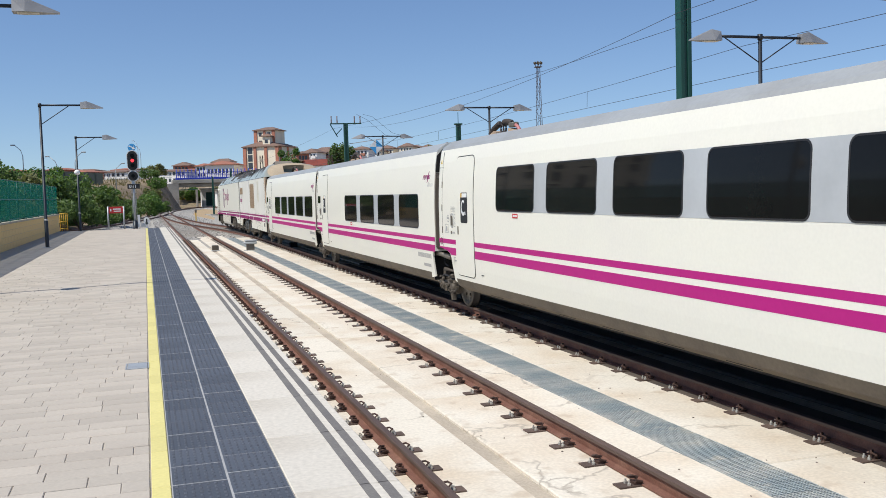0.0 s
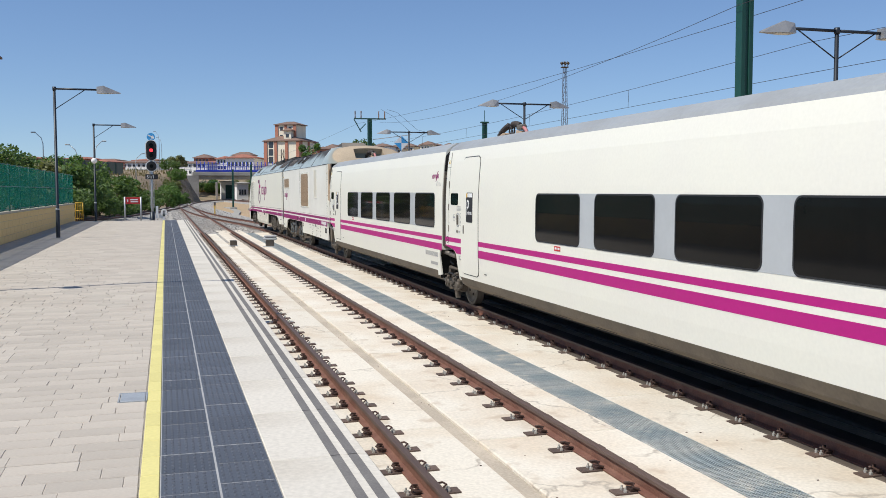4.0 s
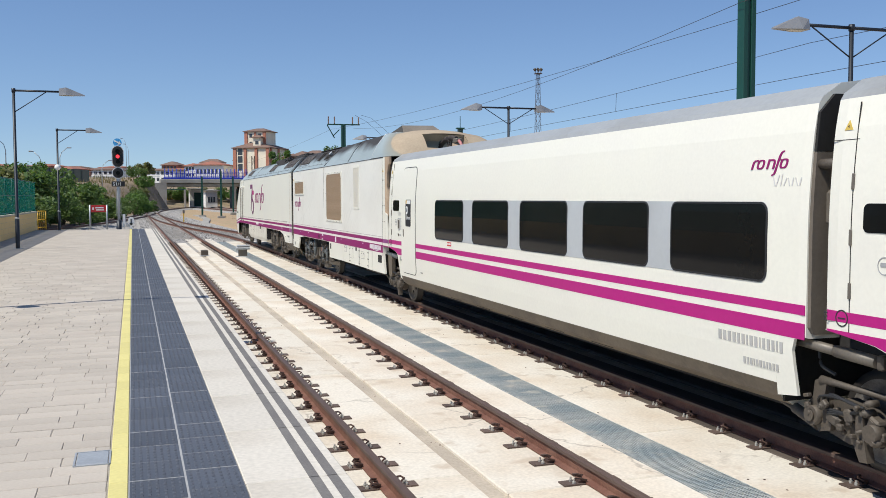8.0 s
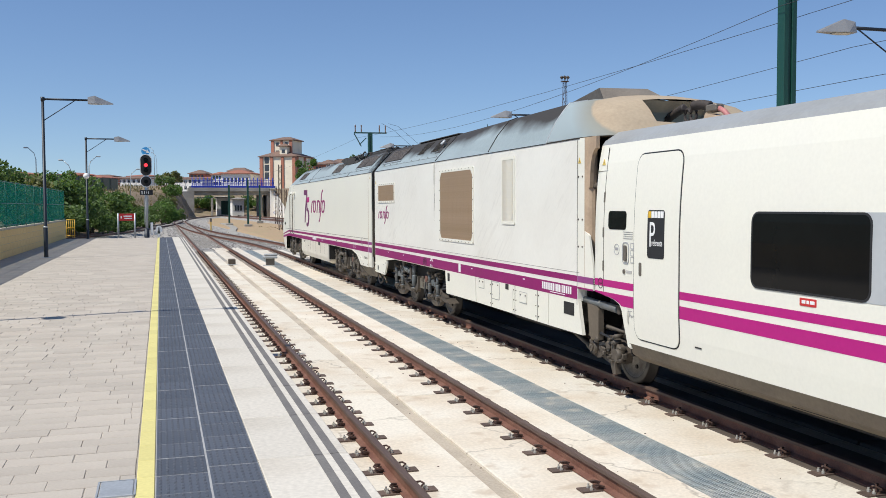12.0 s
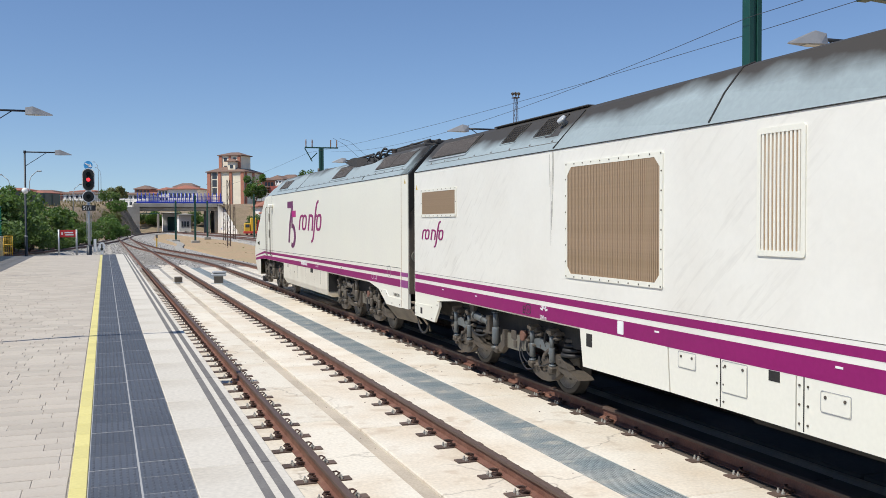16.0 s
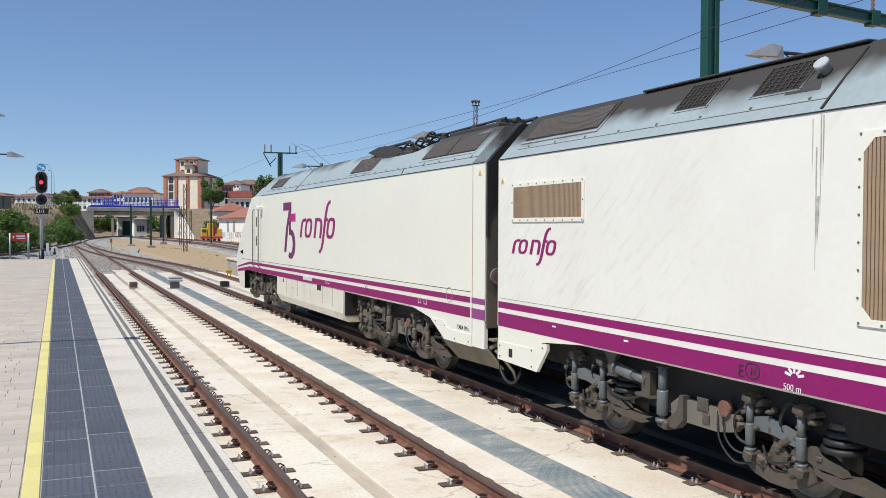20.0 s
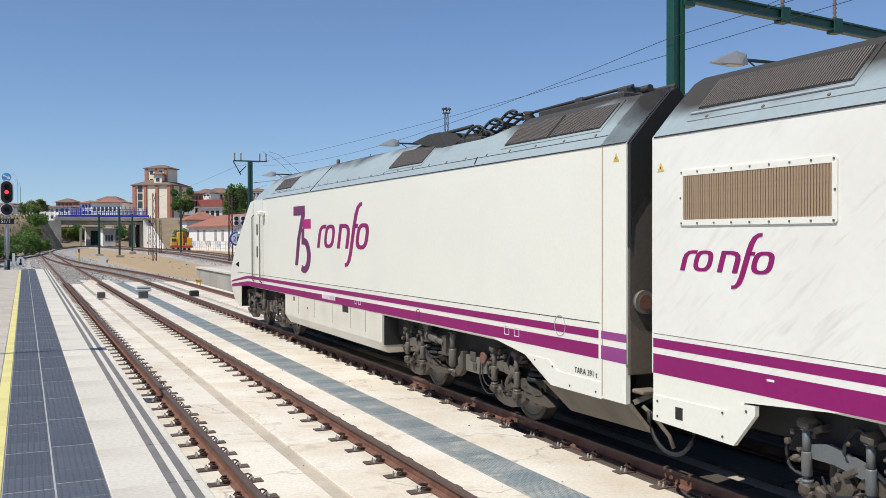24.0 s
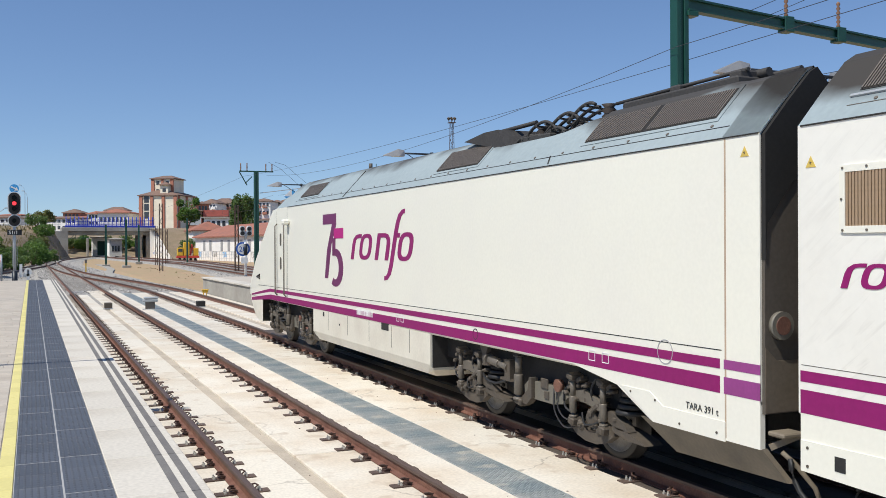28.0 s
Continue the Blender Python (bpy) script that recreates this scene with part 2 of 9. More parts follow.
paint.data_type = stain.data_type = "RGBA"
stain.inputs["A"].default_value, stain.inputs["B"].default_value = (0.25, 0.25, 0.215, 1), (0.30, 0.355, 0.37, 1)
link(olive.outputs["Result"], stain.inputs["Factor"])
link(edge.outputs["Result"], paint.inputs["Factor"])
link(n["Principled BSDF"].inputs["Base Color"].links[0].from_socket, paint.inputs["A"])
link(stain.outputs["Result"], paint.inputs["B"])
link(paint.outputs["Result"], n["Principled BSDF"].inputs["Base Color"])
M["cable_pink"] = mat("cable_pink", (0.50, 0.20, 0.19), 0.6, var=0.08)
M["hood"] = mat("hood_grey_brown", (0.22, 0.19, 0.155), 0.7, var=0.08, scale=2, fine=30, tint=(0.14, 0.12, 0.10), amount=0.8)
M["hood_dark"] = mat("hood_dark_grey", (0.085, 0.078, 0.07), 0.75, var=0.15, scale=2, fine=30, tint=(0.05, 0.045, 0.04), amount=0.8)
M["soot"] = mat("soot_black", (0.045, 0.042, 0.04), 0.75, var=0.2, scale=3, fine=30)
M["pink"] = mat("stripe_magenta", (0.44, 0.016, 0.19), 0.45, var=0.03, scale=1, fine=20, tint=(0.41, 0.02, 0.175), spec=0.25)
M["purple"] = mat("stripe_purple", (0.255, 0.012, 0.125), 0.5, var=0.05, scale=1, fine=20, tint=(0.225, 0.018, 0.115), spec=0.25)
M["purple_dark"] = mat("logo_plum", (0.16, 0.02, 0.11), 0.38, var=0.03, scale=1, fine=20)
M["band"] = mat("window_band_grey", (0.46, 0.48, 0.49), 0.35, var=0.02, scale=1, fine=20)
M["glass"] = mat("tinted_glass", (0.009, 0.009, 0.009), 0.05, var=0.05, scale=2, fine=20, spec=0.14)
M["black"] = mat("black_rubber", (0.018, 0.018, 0.019), 0.6, var=0.1, scale=5, fine=50)
M["ink"] = mat("grey_lettering", (0.38, 0.38, 0.38), 0.5, var=0.0)
M["ink_pale"] = mat("pale_grey_lettering", (0.46, 0.45, 0.43), 0.5, var=0.0)
M["ink_faint"] = mat("faint_grey_lettering", (0.60, 0.59, 0.57), 0.5, var=0.0)
M["ink_black"] = mat("black_lettering", (0.03, 0.03, 0.03), 0.5, var=0.0)
M["ink_white"] = mat("white_lettering", (0.82, 0.82, 0.80), 0.5, var=0.0)
M["purple_faded"] = mat("stripe_purple_faded", (0.29, 0.055, 0.225), 0.4, var=0.05, scale=3, fine=30)
M["bellows"] = mat("gangway_brown", (0.09, 0.075, 0.06), 0.7, var=0.1, scale=3, fine=30, tint=(0.09, 0.075, 0.06), amount=0.8)
M["grille"] = mat("louvre_brown", (0.41, 0.285, 0.182), 0.5, metal=0.2, var=0.06, scale=4, fine=40, tint=(0.33, 0.23, 0.13), amount=0.7)
M["grille_dark"] = mat("louvre_dark", (0.19, 0.162, 0.138), 0.6, metal=0.3, var=0.1, scale=4, fine=40)
M["dusty"] = mat("dusty_end_brown", (0.46, 0.34, 0.235), 0.7, var=0.06, scale=2.2, fine=30, tint=(0.30, 0.21, 0.14), amount=0.8)
M["gear"] = mat("running_gear", (0.105, 0.086, 0.066), 0.65, metal=0.2, var=0.15, scale=6, fine=50, tint=(0.08, 0.07, 0.06), amount=0.9)
M["gear_grey"] = mat("damper_grey", (0.15, 0.13, 0.105), 0.5, metal=0.2, var=0.1, scale=6, fine=50, tint=(0.17, 0.15, 0.125), amount=0.9)
M["damper_blue"] = mat("damper_blue_grey", (0.135, 0.152, 0.16), 0.45, metal=0.1, var=0.08, scale=6, fine=50, tint=(0.15, 0.14, 0.12), amount=0.8)
# slab grime, darkened further so the colour carries the train's shadow
M["shade_grime"] = mat("slab_train_shade_grime", (0.105, 0.083, 0.066), 0.8, var=0.12, scale=0.8, fine=18, tint=(0.045, 0.038, 0.032), amount=0.9)
M["soot_run"] = mat("soot_run", (0.30, 0.275, 0.245), 0.6, var=0.3, scale=3, fine=20, tint=(0.52, 0.50, 0.46), amount=1.0)
M["beam"] = mat("frame_beam_grey", (0.16, 0.148, 0.12), 0.6, var=0.08, scale=4, fine=40, tint=(0.17, 0.15, 0.12), amount=0.8)
M["under"] = mat("underframe_dark", (0.022, 0.020, 0.019), 0.8, var=0.2, scale=4, fine=30)
M["wheel"] = mat("wheel_steel", (0.30, 0.285, 0.265), 0.6, metal=0.3, var=0.12, scale=8, fine=60, tint=(0.17, 0.14, 0.115), amount=0.7)
# darker copy of the wheel steel: part shadow averaged into the colour
M["wheel_part_shade"] = mat("wheel_part_shade", (0.20, 0.187, 0.17), 0.6, metal=0.2, var=0.15, scale=8, fine=60, tint=(0.09, 0.075, 0.062), amount=0.8)
M["tread"] = mat("wheel_tread", (0.035, 0.032, 0.03), 0.5, metal=0.2, var=0.1, scale=8, fine=60)
M["hose"] = mat("ribbed_hose", (0.045, 0.035, 0.031), 0.7, var=0.15, scale=8, fine=60)
M["rail"] = mat("rusty_rail", (0.145, 0.062, 0.042), 0.7, var=0.18, scale=5, fine=60, tint=(0.24, 0.13, 0.09), amount=0.6, bump=0.2)
M["head"] = mat("rail_head", (0.12, 0.08, 0.064), 0.55, metal=0.25, var=0.12, scale=3, fine=40, stretch=(1, 0.1, 1))
M["clip"] = mat("rail_clip", (0.085, 0.05, 0.04), 0.65, metal=0.3, var=0.2, scale=20, fine=90, rand=0.3)
M["nut"] = mat("zinc_nut", (0.55, 0.54, 0.50), 0.4, metal=0.5, var=0.1, scale=20, fine=80)
M["plate"] = mat("rail_plate", (0.11, 0.075, 0.06), 0.75, var=0.2, scale=12, fine=70, rand=0.25)
M["slab"] = mat("track_slab", (0.66, 0.615, 0.53), 0.85, var=0.09, scale=0.9, fine=30, tint=(0.56, 0.465, 0.35), amount=0.8, bump=0.15, rand=0.05)
worn(M["slab"], (0.33, 0.29, 0.24), (0.44, 0.345, 0.25), 0.42, 0.010, 0.55)
M["coping"] = mat("platform_coping", (0.59, 0.55, 0.48), 0.85, var=0.09, scale=1.1, fine=28, tint=(0.45, 0.40, 0.33), amount=0.7, bump=0.15, rand=0.05)
M["groove"] = mat("channel_grey", (0.40, 0.345, 0.275), 0.85, var=0.12, scale=1.2, fine=40, tint=(0.55, 0.475, 0.375), amount=0.9)
M["paver"] = mat("platform_paver", (0.47, 0.42, 0.355), 0.8, var=0.05, scale=1.3, fine=40, tint=(0.40, 0.335, 0.275), amount=0.5, bump=0.12, rand=0.09)
M["joint"] = mat("paver_joint", (0.345, 0.31, 0.26), 0.95, var=0.15, scale=6, fine=60)
M["yellow"] = mat("safety_yellow", (0.66, 0.585, 0.23), 0.7, var=0.05, scale=3, fine=40, tint=(0.56, 0.49, 0.18), amount=0.6, rand=0.06)
M["tactile"] = mat("tactile_tile", (0.075, 0.085, 0.105), 0.6, var=0.08, scale=2, fine=50, tint=(0.105, 0.11, 0.125), amount=0.8, rand=0.15, bump=0.2)
M["grout"] = mat("pale_grout", (0.36, 0.36, 0.36), 0.9, var=0.1, scale=8, fine=50)
M["strip"] = mat("antislip_strip", (0.15, 0.14, 0.135), 0.85, var=0.15, scale=3, fine=80, tint=(0.20, 0.19, 0.175), amount=0.8)
M["grating"] = mat("zinc_grating", (0.33, 0.385, 0.40), 0.55, metal=0.25, var=0.12, scale=1.3, fine=40, tint=(0.58, 0.58, 0.54), amount=1.0, rand=0.1)
worn(M["grating"], (0.5, 0.5, 0.46), (0.68, 0.65, 0.57), 0.5, 0.004, 0.8)
M["ballast"] = mat("ballast", (0.30, 0.285, 0.265), 0.95, var=0.6, scale=0.3, fine=5.5, tint=(0.40, 0.36, 0.30), amount=0.7, bump=1.0)
for tone_name, tone_col in (("stone_light", (0.50, 0.48, 0.44)), ("stone_mid", (0.30, 0.285, 0.265)), ("stone_dark", (0.13, 0.12, 0.115))):
    M[tone_name] = mat("ballast_" + tone_name, tone_col, 0.9, var=0.15, scale=2, fine=12)
M["dirt"] = mat("dry_earth", (0.40, 0.275, 0.165), 0.95, var=0.22, scale=0.35, fine=6, tint=(0.33, 0.28, 0.15), amount=0.8, bump=0.6)
M["drygrass"] = mat("dry_bank", (0.25, 0.185, 0.12), 0.95, var=0.45, scale=0.25, fine=4, tint=(0.16, 0.135, 0.07), amount=0.9, bump=0.8)
M["sleeper"] = mat("concrete_sleeper", (0.36, 0.33, 0.29), 0.9, var=0.15, scale=3, fine=30, rand=0.15)
M["wall_yellow"] = mat("ochre_wall", (0.80, 0.58, 0.25), 0.85, var=0.07, scale=0.9, fine=14, tint=(0.70, 0.50, 0.21), amount=0.7)
M["cap"] = mat("wall_coping", (0.50, 0.44, 0.33), 0.85, var=0.07, scale=2, fine=20)
M["mesh_green"] = mat("green_screen_mesh", (0.006, 0.105, 0.085), 0.75, var=0.12, scale=1.5, fine=30, tint=(0.01, 0.145, 0.12), amount=0.7)
n, link = M["mesh_green"].node_tree.nodes, M["mesh_green"].node_tree.links.new
thin, clear, mix_a, mix_b = n.new("ShaderNodeBsdfTranslucent"), n.new("ShaderNodeBsdfTransparent"), n.new("ShaderNodeMixShader"), n.new("ShaderNodeMixShader")
thin.inputs["Color"].default_value = (0.004, 0.16, 0.12, 1)
mix_a.inputs["Fac"].default_value, mix_b.inputs["Fac"].default_value = 0.55, 0.52
link(n["Principled BSDF"].outputs["BSDF"], mix_a.inputs[1])
link(thin.outputs["BSDF"], mix_a.inputs[2])
link(mix_a.outputs["Shader"], mix_b.inputs[1])
link(clear.outputs["BSDF"], mix_b.inputs[2])
link(mix_b.outputs["Shader"], n["Material Output"].inputs["Surface"])
M["road_mesh"] = mat("dark_fence_mesh", (0.07, 0.085, 0.08), 0.7, var=0.15, scale=2, fine=20, tint=(0.06, 0.07, 0.06), amount=0.7)
M["hut_green"] = mat("hut_green", (0.008, 0.06, 0.045), 0.6, var=0.08)
M["end_brown"] = mat("end_wall_brown", (0.15, 0.125, 0.098), 0.75, var=0.08, scale=2, fine=30, tint=(0.10, 0.083, 0.066), amount=0.8)
M["dusty_dark"] = mat("dusty_plate_brown", (0.125, 0.10, 0.072), 0.75, var=0.08, scale=2, fine=30, tint=(0.15, 0.12, 0.09), amount=0.8)
# near-black that holds the shade of coupling gaps and vent insides
M["black_wall"] = mat("gap_shade_black", (0.014, 0.013, 0.012), 0.8, var=0.2, scale=3, fine=30)
M["post_green"] = mat("catenary_green", (0.008, 0.06, 0.042), 0.4, var=0.06, scale=2, fine=30, tint=(0.012, 0.075, 0.055))
M["lamp_dark"] = mat("lamp_post_dark", (0.018, 0.024, 0.034), 0.45, metal=0.2, var=0.08, scale=4, fine=40)
M["lamp_head"] = mat("lamp_head_grey", (0.30, 0.30, 0.30), 0.4, metal=0.3, var=0.04, scale=4, fine=40)
M["lens"] = mat("lamp_lens", (0.55, 0.53, 0.46), 0.3, var=0.03)
M["galv"] = mat("galvanised", (0.45, 0.47, 0.48), 0.5, metal=0.4, var=0.08, scale=4, fine=40)
M["wire"] = mat("wire", (0.06, 0.06, 0.065), 0.5, metal=0.4)
M["insul"] = mat("insulator_brown", (0.22, 0.12, 0.07), 0.3, var=0.08)
M["red"] = mat("signal_red_glow", (1.0, 0.05, 0.07), 0.4, var=0, emit=1.4)
M["sign_red"] = mat("sign_red", (0.55, 0.03, 0.03), 0.5, var=0.03)
M["deep_blue"] = mat("sign_deep_blue", (0.025, 0.11, 0.42), 0.5, var=0.03)
# cream-brown apron, its colour darkened for the shade on the inward slope
M["apron"] = mat("apron_shaded_brown", (0.20, 0.165, 0.12), 0.7, var=0.08, scale=2, fine=30, tint=(0.12, 0.10, 0.075), amount=0.8)
M["sign_blue"] = mat("sign_blue", (0.06, 0.36, 0.72), 0.5, var=0.03)
M["blue"] = mat("bridge_blue", (0.02, 0.045, 0.42), 0.5, var=0.06, scale=1, fine=9)
M["concrete"] = mat("concrete", (0.36, 0.34, 0.30), 0.9, var=0.08, scale=0.4, fine=6, tint=(0.25, 0.23, 0.20), amount=0.8)
M["lattice"] = mat("rusty_lattice", (0.08, 0.052, 0.042), 0.7, metal=0.3, var=0.1)
M["brick"] = mat("tower_brick", (0.45, 0.19, 0.125), 0.85, var=0.1, scale=0.5, fine=6, tint=(0.33, 0.13, 0.085))
M["render"] = mat("tower_cream", (0.85, 0.77, 0.61), 0.85, var=0.05, scale=0.4, fine=6)
M["tile"] = mat("roof_tile", (0.20, 0.125, 0.095), 0.85, var=0.2, scale=0.5, fine=6, tint=(0.15, 0.105, 0.085), amount=0.8)
M["tile_red"] = mat("roof_red", (0.34, 0.135, 0.09), 0.85, var=0.2, scale=0.6, fine=6, tint=(0.23, 0.115, 0.085), amount=0.8)
M["plaster"] = mat("white_plaster", (0.84, 0.82, 0.78), 0.85, var=0.06, scale=0.3, fine=4, tint=(0.72, 0.69, 0.64))
M["shutter"] = mat("grey_shutter", (0.33, 0.33, 0.33), 0.7, var=0.08, scale=0.8, fine=6)
M["red_clad"] = mat("red_cladding", (0.40, 0.10, 0.075), 0.7, var=0.08, scale=0.5, fine=5)
M["pane"] = mat("house_pane", (0.05, 0.055, 0.065), 0.15, var=0.05)
M["machine_yellow"] = mat("machine_yellow", (0.70, 0.42, 0.03), 0.5, var=0.05)
M["label_yellow"] = mat("label_yellow", (0.66, 0.47, 0.10), 0.5, var=0.05)
M["machine_red"] = mat("machine_red", (0.55, 0.06, 0.04), 0.5, var=0.05)
M["bark"] = mat("bark", (0.12, 0.09, 0.065), 0.9, var=0.2, scale=4, fine=30)
M["leaf"] = leafy("leaf_green", (0.115, 0.175, 0.06), (0.075, 0.125, 0.042))
M["leaf_dry"] = leafy("leaf_olive", (0.185, 0.19, 0.085), (0.13, 0.14, 0.06))
M["leaf_bright"] = leafy("leaf_fresh", (0.11, 0.19, 0.052), (0.075, 0.135, 0.037))
M["weed"] = leafy("dry_weed", (0.19, 0.155, 0.08), (0.12, 0.12, 0.05))


# ---- mesh helpers ----
def quad_box(bm, x0, x1, y0, y1, z0, z1, mi=0):
    v = [bm.verts.new((x, y, z)) for z in (z0, z1) for y in (y0, y1) for x in (x0, x1)]
    for f in ((0, 2, 3, 1), (4, 5, 7, 6), (0, 1, 5, 4), (2, 6, 7, 3), (0, 4, 6, 2), (1, 3, 7, 5)):
        bm.faces.new([v[i] for i in f]).material_index = mi
    return v


def soft_box(bm, x0, x1, y0, y1, z0, z1, r=0.01, mi=0):
    """A box with chamfered edges."""
    b = bmesh.new()
    quad_box(b, x0, x1, y0, y1, z0, z1)
    bmesh.ops.bevel(b, geom=b.edges[:], offset=r, segments=1, affect="EDGES")
    join(bm, b, mi)


def join(bm, other, mi=0):
    table = {v: bm.verts.new(v.co) for v in other.verts}
    for f in other.faces:
        bm.faces.new([table[v] for v in f.verts]).material_index = mi
    other.free()


def tube(bm, pts, r, n=8, mi=0, cap=True, radii=None):
    """A round bar along a line of points."""
    pts = [Vector(p) for p in pts]
    rings = []
    for i, p in enumerate(pts):
        d = (pts[min(i + 1, len(pts) - 1)] - pts[max(i - 1, 0)]).normalized()
        a = d.orthogonal().normalized() if abs(d.z) > 0.95 else d.cross(Vector((0, 0, 1))).normalized()
        if abs(d.z) > 0.95:
            a = Vector((1, 0, 0)) - d * d.x
            a.normalize()
        b = d.cross(a)
        rr = radii[i] if radii else r
        rings.append([bm.verts.new(p + a * rr * math.cos(k * math.tau / n) + b * rr * math.sin(k * math.tau / n)) for k in range(n)])
    for q, w in zip(rings, rings[1:]):
        for k in range(n):
            f = bm.faces.new((q[k], q[(k + 1) % n], w[(k + 1) % n], w[k]))
            f.material_index, f.smooth = mi, n > 6
    if cap:
        bm.faces.new(rings[0][::-1]).material_index = mi
        bm.faces.new(rings[-1]).material_index = mi


def bar(bm, a, b, w, h, mi=0):
    """A square bar from a to b, w wide and h high."""
    a, b = Vector(a), Vector(b)
    d = (b - a).normalized()
    s = d.cross(Vector((0, 0, 1)))
    s = s.normalized() if s.length > 1e-4 else Vector((1, 0, 0))
    u = s.cross(d)
    v = [bm.verts.new(p + s * sx * w / 2 + u * sz * h / 2) for p in (a, b) for sx, sz in ((-1, -1), (1, -1), (1, 1), (-1, 1))]
    for f in ((0, 3, 2, 1), (4, 5, 6, 7), (0, 1, 5, 4), (1, 2, 6, 5), (2, 3, 7, 6), (3, 0, 4, 7)):
        bm.faces.new([v[i] for i in f]).material_index = mi


def loft(bm, sections, mats=None, closed=True, caps=True, smooth=False):
    """Skin over sections (each a ring of points); mats gives the material of each lengthwise strip."""
    rings = [[bm.verts.new(p) for p in s] for s in sections]
    n = len(rings[0])
    for a, b in zip(rings, rings[1:]):
        for k in range(n if closed else n - 1):
            f = bm.faces.new((a[k], a[(k + 1) % n], b[(k + 1) % n], b[k]))
            f.smooth = smooth
            if mats:
                f.material_index = mats[k]
    if caps:
        bm.faces.new(rings[0][::-1])
        bm.faces.new(rings[-1])
    return rings


def rounded(y0, y1, z0, z1, r, n=5):
    """Outline of a rounded rectangle in the y-z plane."""
    out = []
    for cy, cz, a in ((y1 - r, z1 - r, 0), (y0 + r, z1 - r, 90), (y0 + r, z0 + r, 180), (y1 - r, z0 + r, 270)):
        for k in range(n):
            t = radians(a + 90 * k / (n - 1))
            out.append((cy + r * math.cos(t), cz + r * math.sin(t)))
    return out


def plaque(bm, outline, x0, x1, mi=0):
    """A flat piece with an outline in y-z, from x0 (out) to x1 (in)."""
    a = [bm.verts.new((x0, y, z)) for y, z in outline]
    b = [bm.verts.new((x1, y, z)) for y, z in outline]
    n = len(a)
    bm.faces.new(a).material_index = mi
    bm.faces.new(b[::-1]).material_index = mi
    for k in range(n):
        bm.faces.new((a[k], b[k], b[(k + 1) % n], a[(k + 1) % n])).material_index = mi


def ring_plaque(bm, outer, inner, x0, x1, mi=0):
    """A flat ring between two outlines in y-z with as many points."""
    loops = [[bm.verts.new((x, y, z)) for y, z in o] for x in (x0, x1) for o in (outer, inner)]
    oa, ia, ob, ib = loops
    n = len(oa)
    for k in range(n):
        j = (k + 1) % n
        for f in ((oa[k], oa[j], ia[j], ia[k]), (ob[k], ib[k], ib[j], ob[j]), (oa[k], ob[k], ob[j], oa[j]), (ia[k], ia[j], ib[j], ib[k])):
            bm.faces.new(f).material_index = mi


def mesh_of(name, bm, *mats):
    bmesh.ops.recalc_face_normals(bm, faces=bm.faces[:])
    me = bpy.data.meshes.new(name)
    bm.to_mesh(me)
    bm.free()
    for m in mats:
        me.materials.append(M[m] if isinstance(m, str) else m)
    return me


def part(name, bm, material, parent, label="", m=None):
    """Links a bmesh as one mesh object under a thing or a part."""
    mats = material if isinstance(material, (tuple, list)) else (material,)
    ob = new(name, mesh_of(name, bm, *mats))
    ob.parent = parent
    if m is not None:
        ob.matrix_basis = m
    if label:
        tagged(ob, label)
    return ob


def thing(name, label, category, group="", m=None, kind=""):
    ob = new(name)
    ob.empty_display_size = 0.2
    if m is not None:
        ob.matrix_basis = m
    return tagged(ob, label, category, group, kind)


def solid(name, bm, material, label, category="", kind="", group="", m=None):
    """A top-level thing or piece of the setting that is one mesh."""
    mats = material if isinstance(material, (tuple, list)) else (material,)
    ob = new(name, mesh_of(name, bm, *mats))
    if m is not None:
        ob.matrix_basis = m
    return tagged(ob, label, category, group, kind)


def share(name, me, parent, m, label=""):
    """One more object on a shared mesh."""
    ob = new(name, me)
    ob.parent = parent
    ob.matrix_basis = m
    return tagged(ob, label) if label else ob


def letters(text, size, material, parent, m, name="lettering"):
    """Raised writing with the built-in font, as a mesh part; m turns its plane."""
    cu = bpy.data.curves.new(name, "FONT")
    cu.body, cu.size, cu.extrude, cu.resolution_u = text, size, 0.001, 3
    ob = bpy.data.objects.new(name, cu)
    me = bpy.data.meshes.new_from_object(ob)
    me.name = name
    me.materials.clear()
    me.materials.append(M[material])
    bpy.data.objects.remove(ob)
    me.transform(m)
    return share(name, me, parent, Matrix.Identity(4))


# ---- ground, platforms, tracks ----
PZ, SZ = 0.68, -0.16                 # platform and slab height over the rail head
T1, T2 = 3.10, 7.12                  # track centres
GAUGE = 0.869                        # half the distance between the rails' middles
END = 57.0                           # platform's end


def curve(points, step=2.5):
    """Smooth samples through plan points."""
    p = [Vector((*q, 0)) for q in points]
    p = [2 * p[0] - p[1], *p, 2 * p[-1] - p[-2]]
    out = []
    for a, b, c, d in zip(p, p[1:], p[2:], p[3:]):
        n = max(1, int((c - b).length / step))
        for k in range(n):
            t = k / n
            out.append(0.5 * (2 * b + (c - a) * t + (2 * a - 5 * b + 4 * c - d) * t * t + (3 * b - a - 3 * c + d) * t ** 3))
    return out + [p[-2]]


def offset(line, s):
    out = []
    for i, q in enumerate(line):
        d = (line[min(i + 1, len(line) - 1)] - line[max(i - 1, 0)]).normalized()
        out.append(q + Vector((d.y, -d.x, 0)) * s)
    return out


def sweep(bm, line, profile, mi=0, mats=None):
    """A closed profile (sideways, up) along a level line."""
    secs = []
    for i, q in enumerate(line):
        d = (line[min(i + 1, len(line) - 1)] - line[max(i - 1, 0)]).normalized()
        s = Vector((d.y, -d.x, 0))
        secs.append([q + s * a + Vector((0, 0, b)) for a, b in profile])
    loft(bm, secs, mats or [mi] * len(profile))


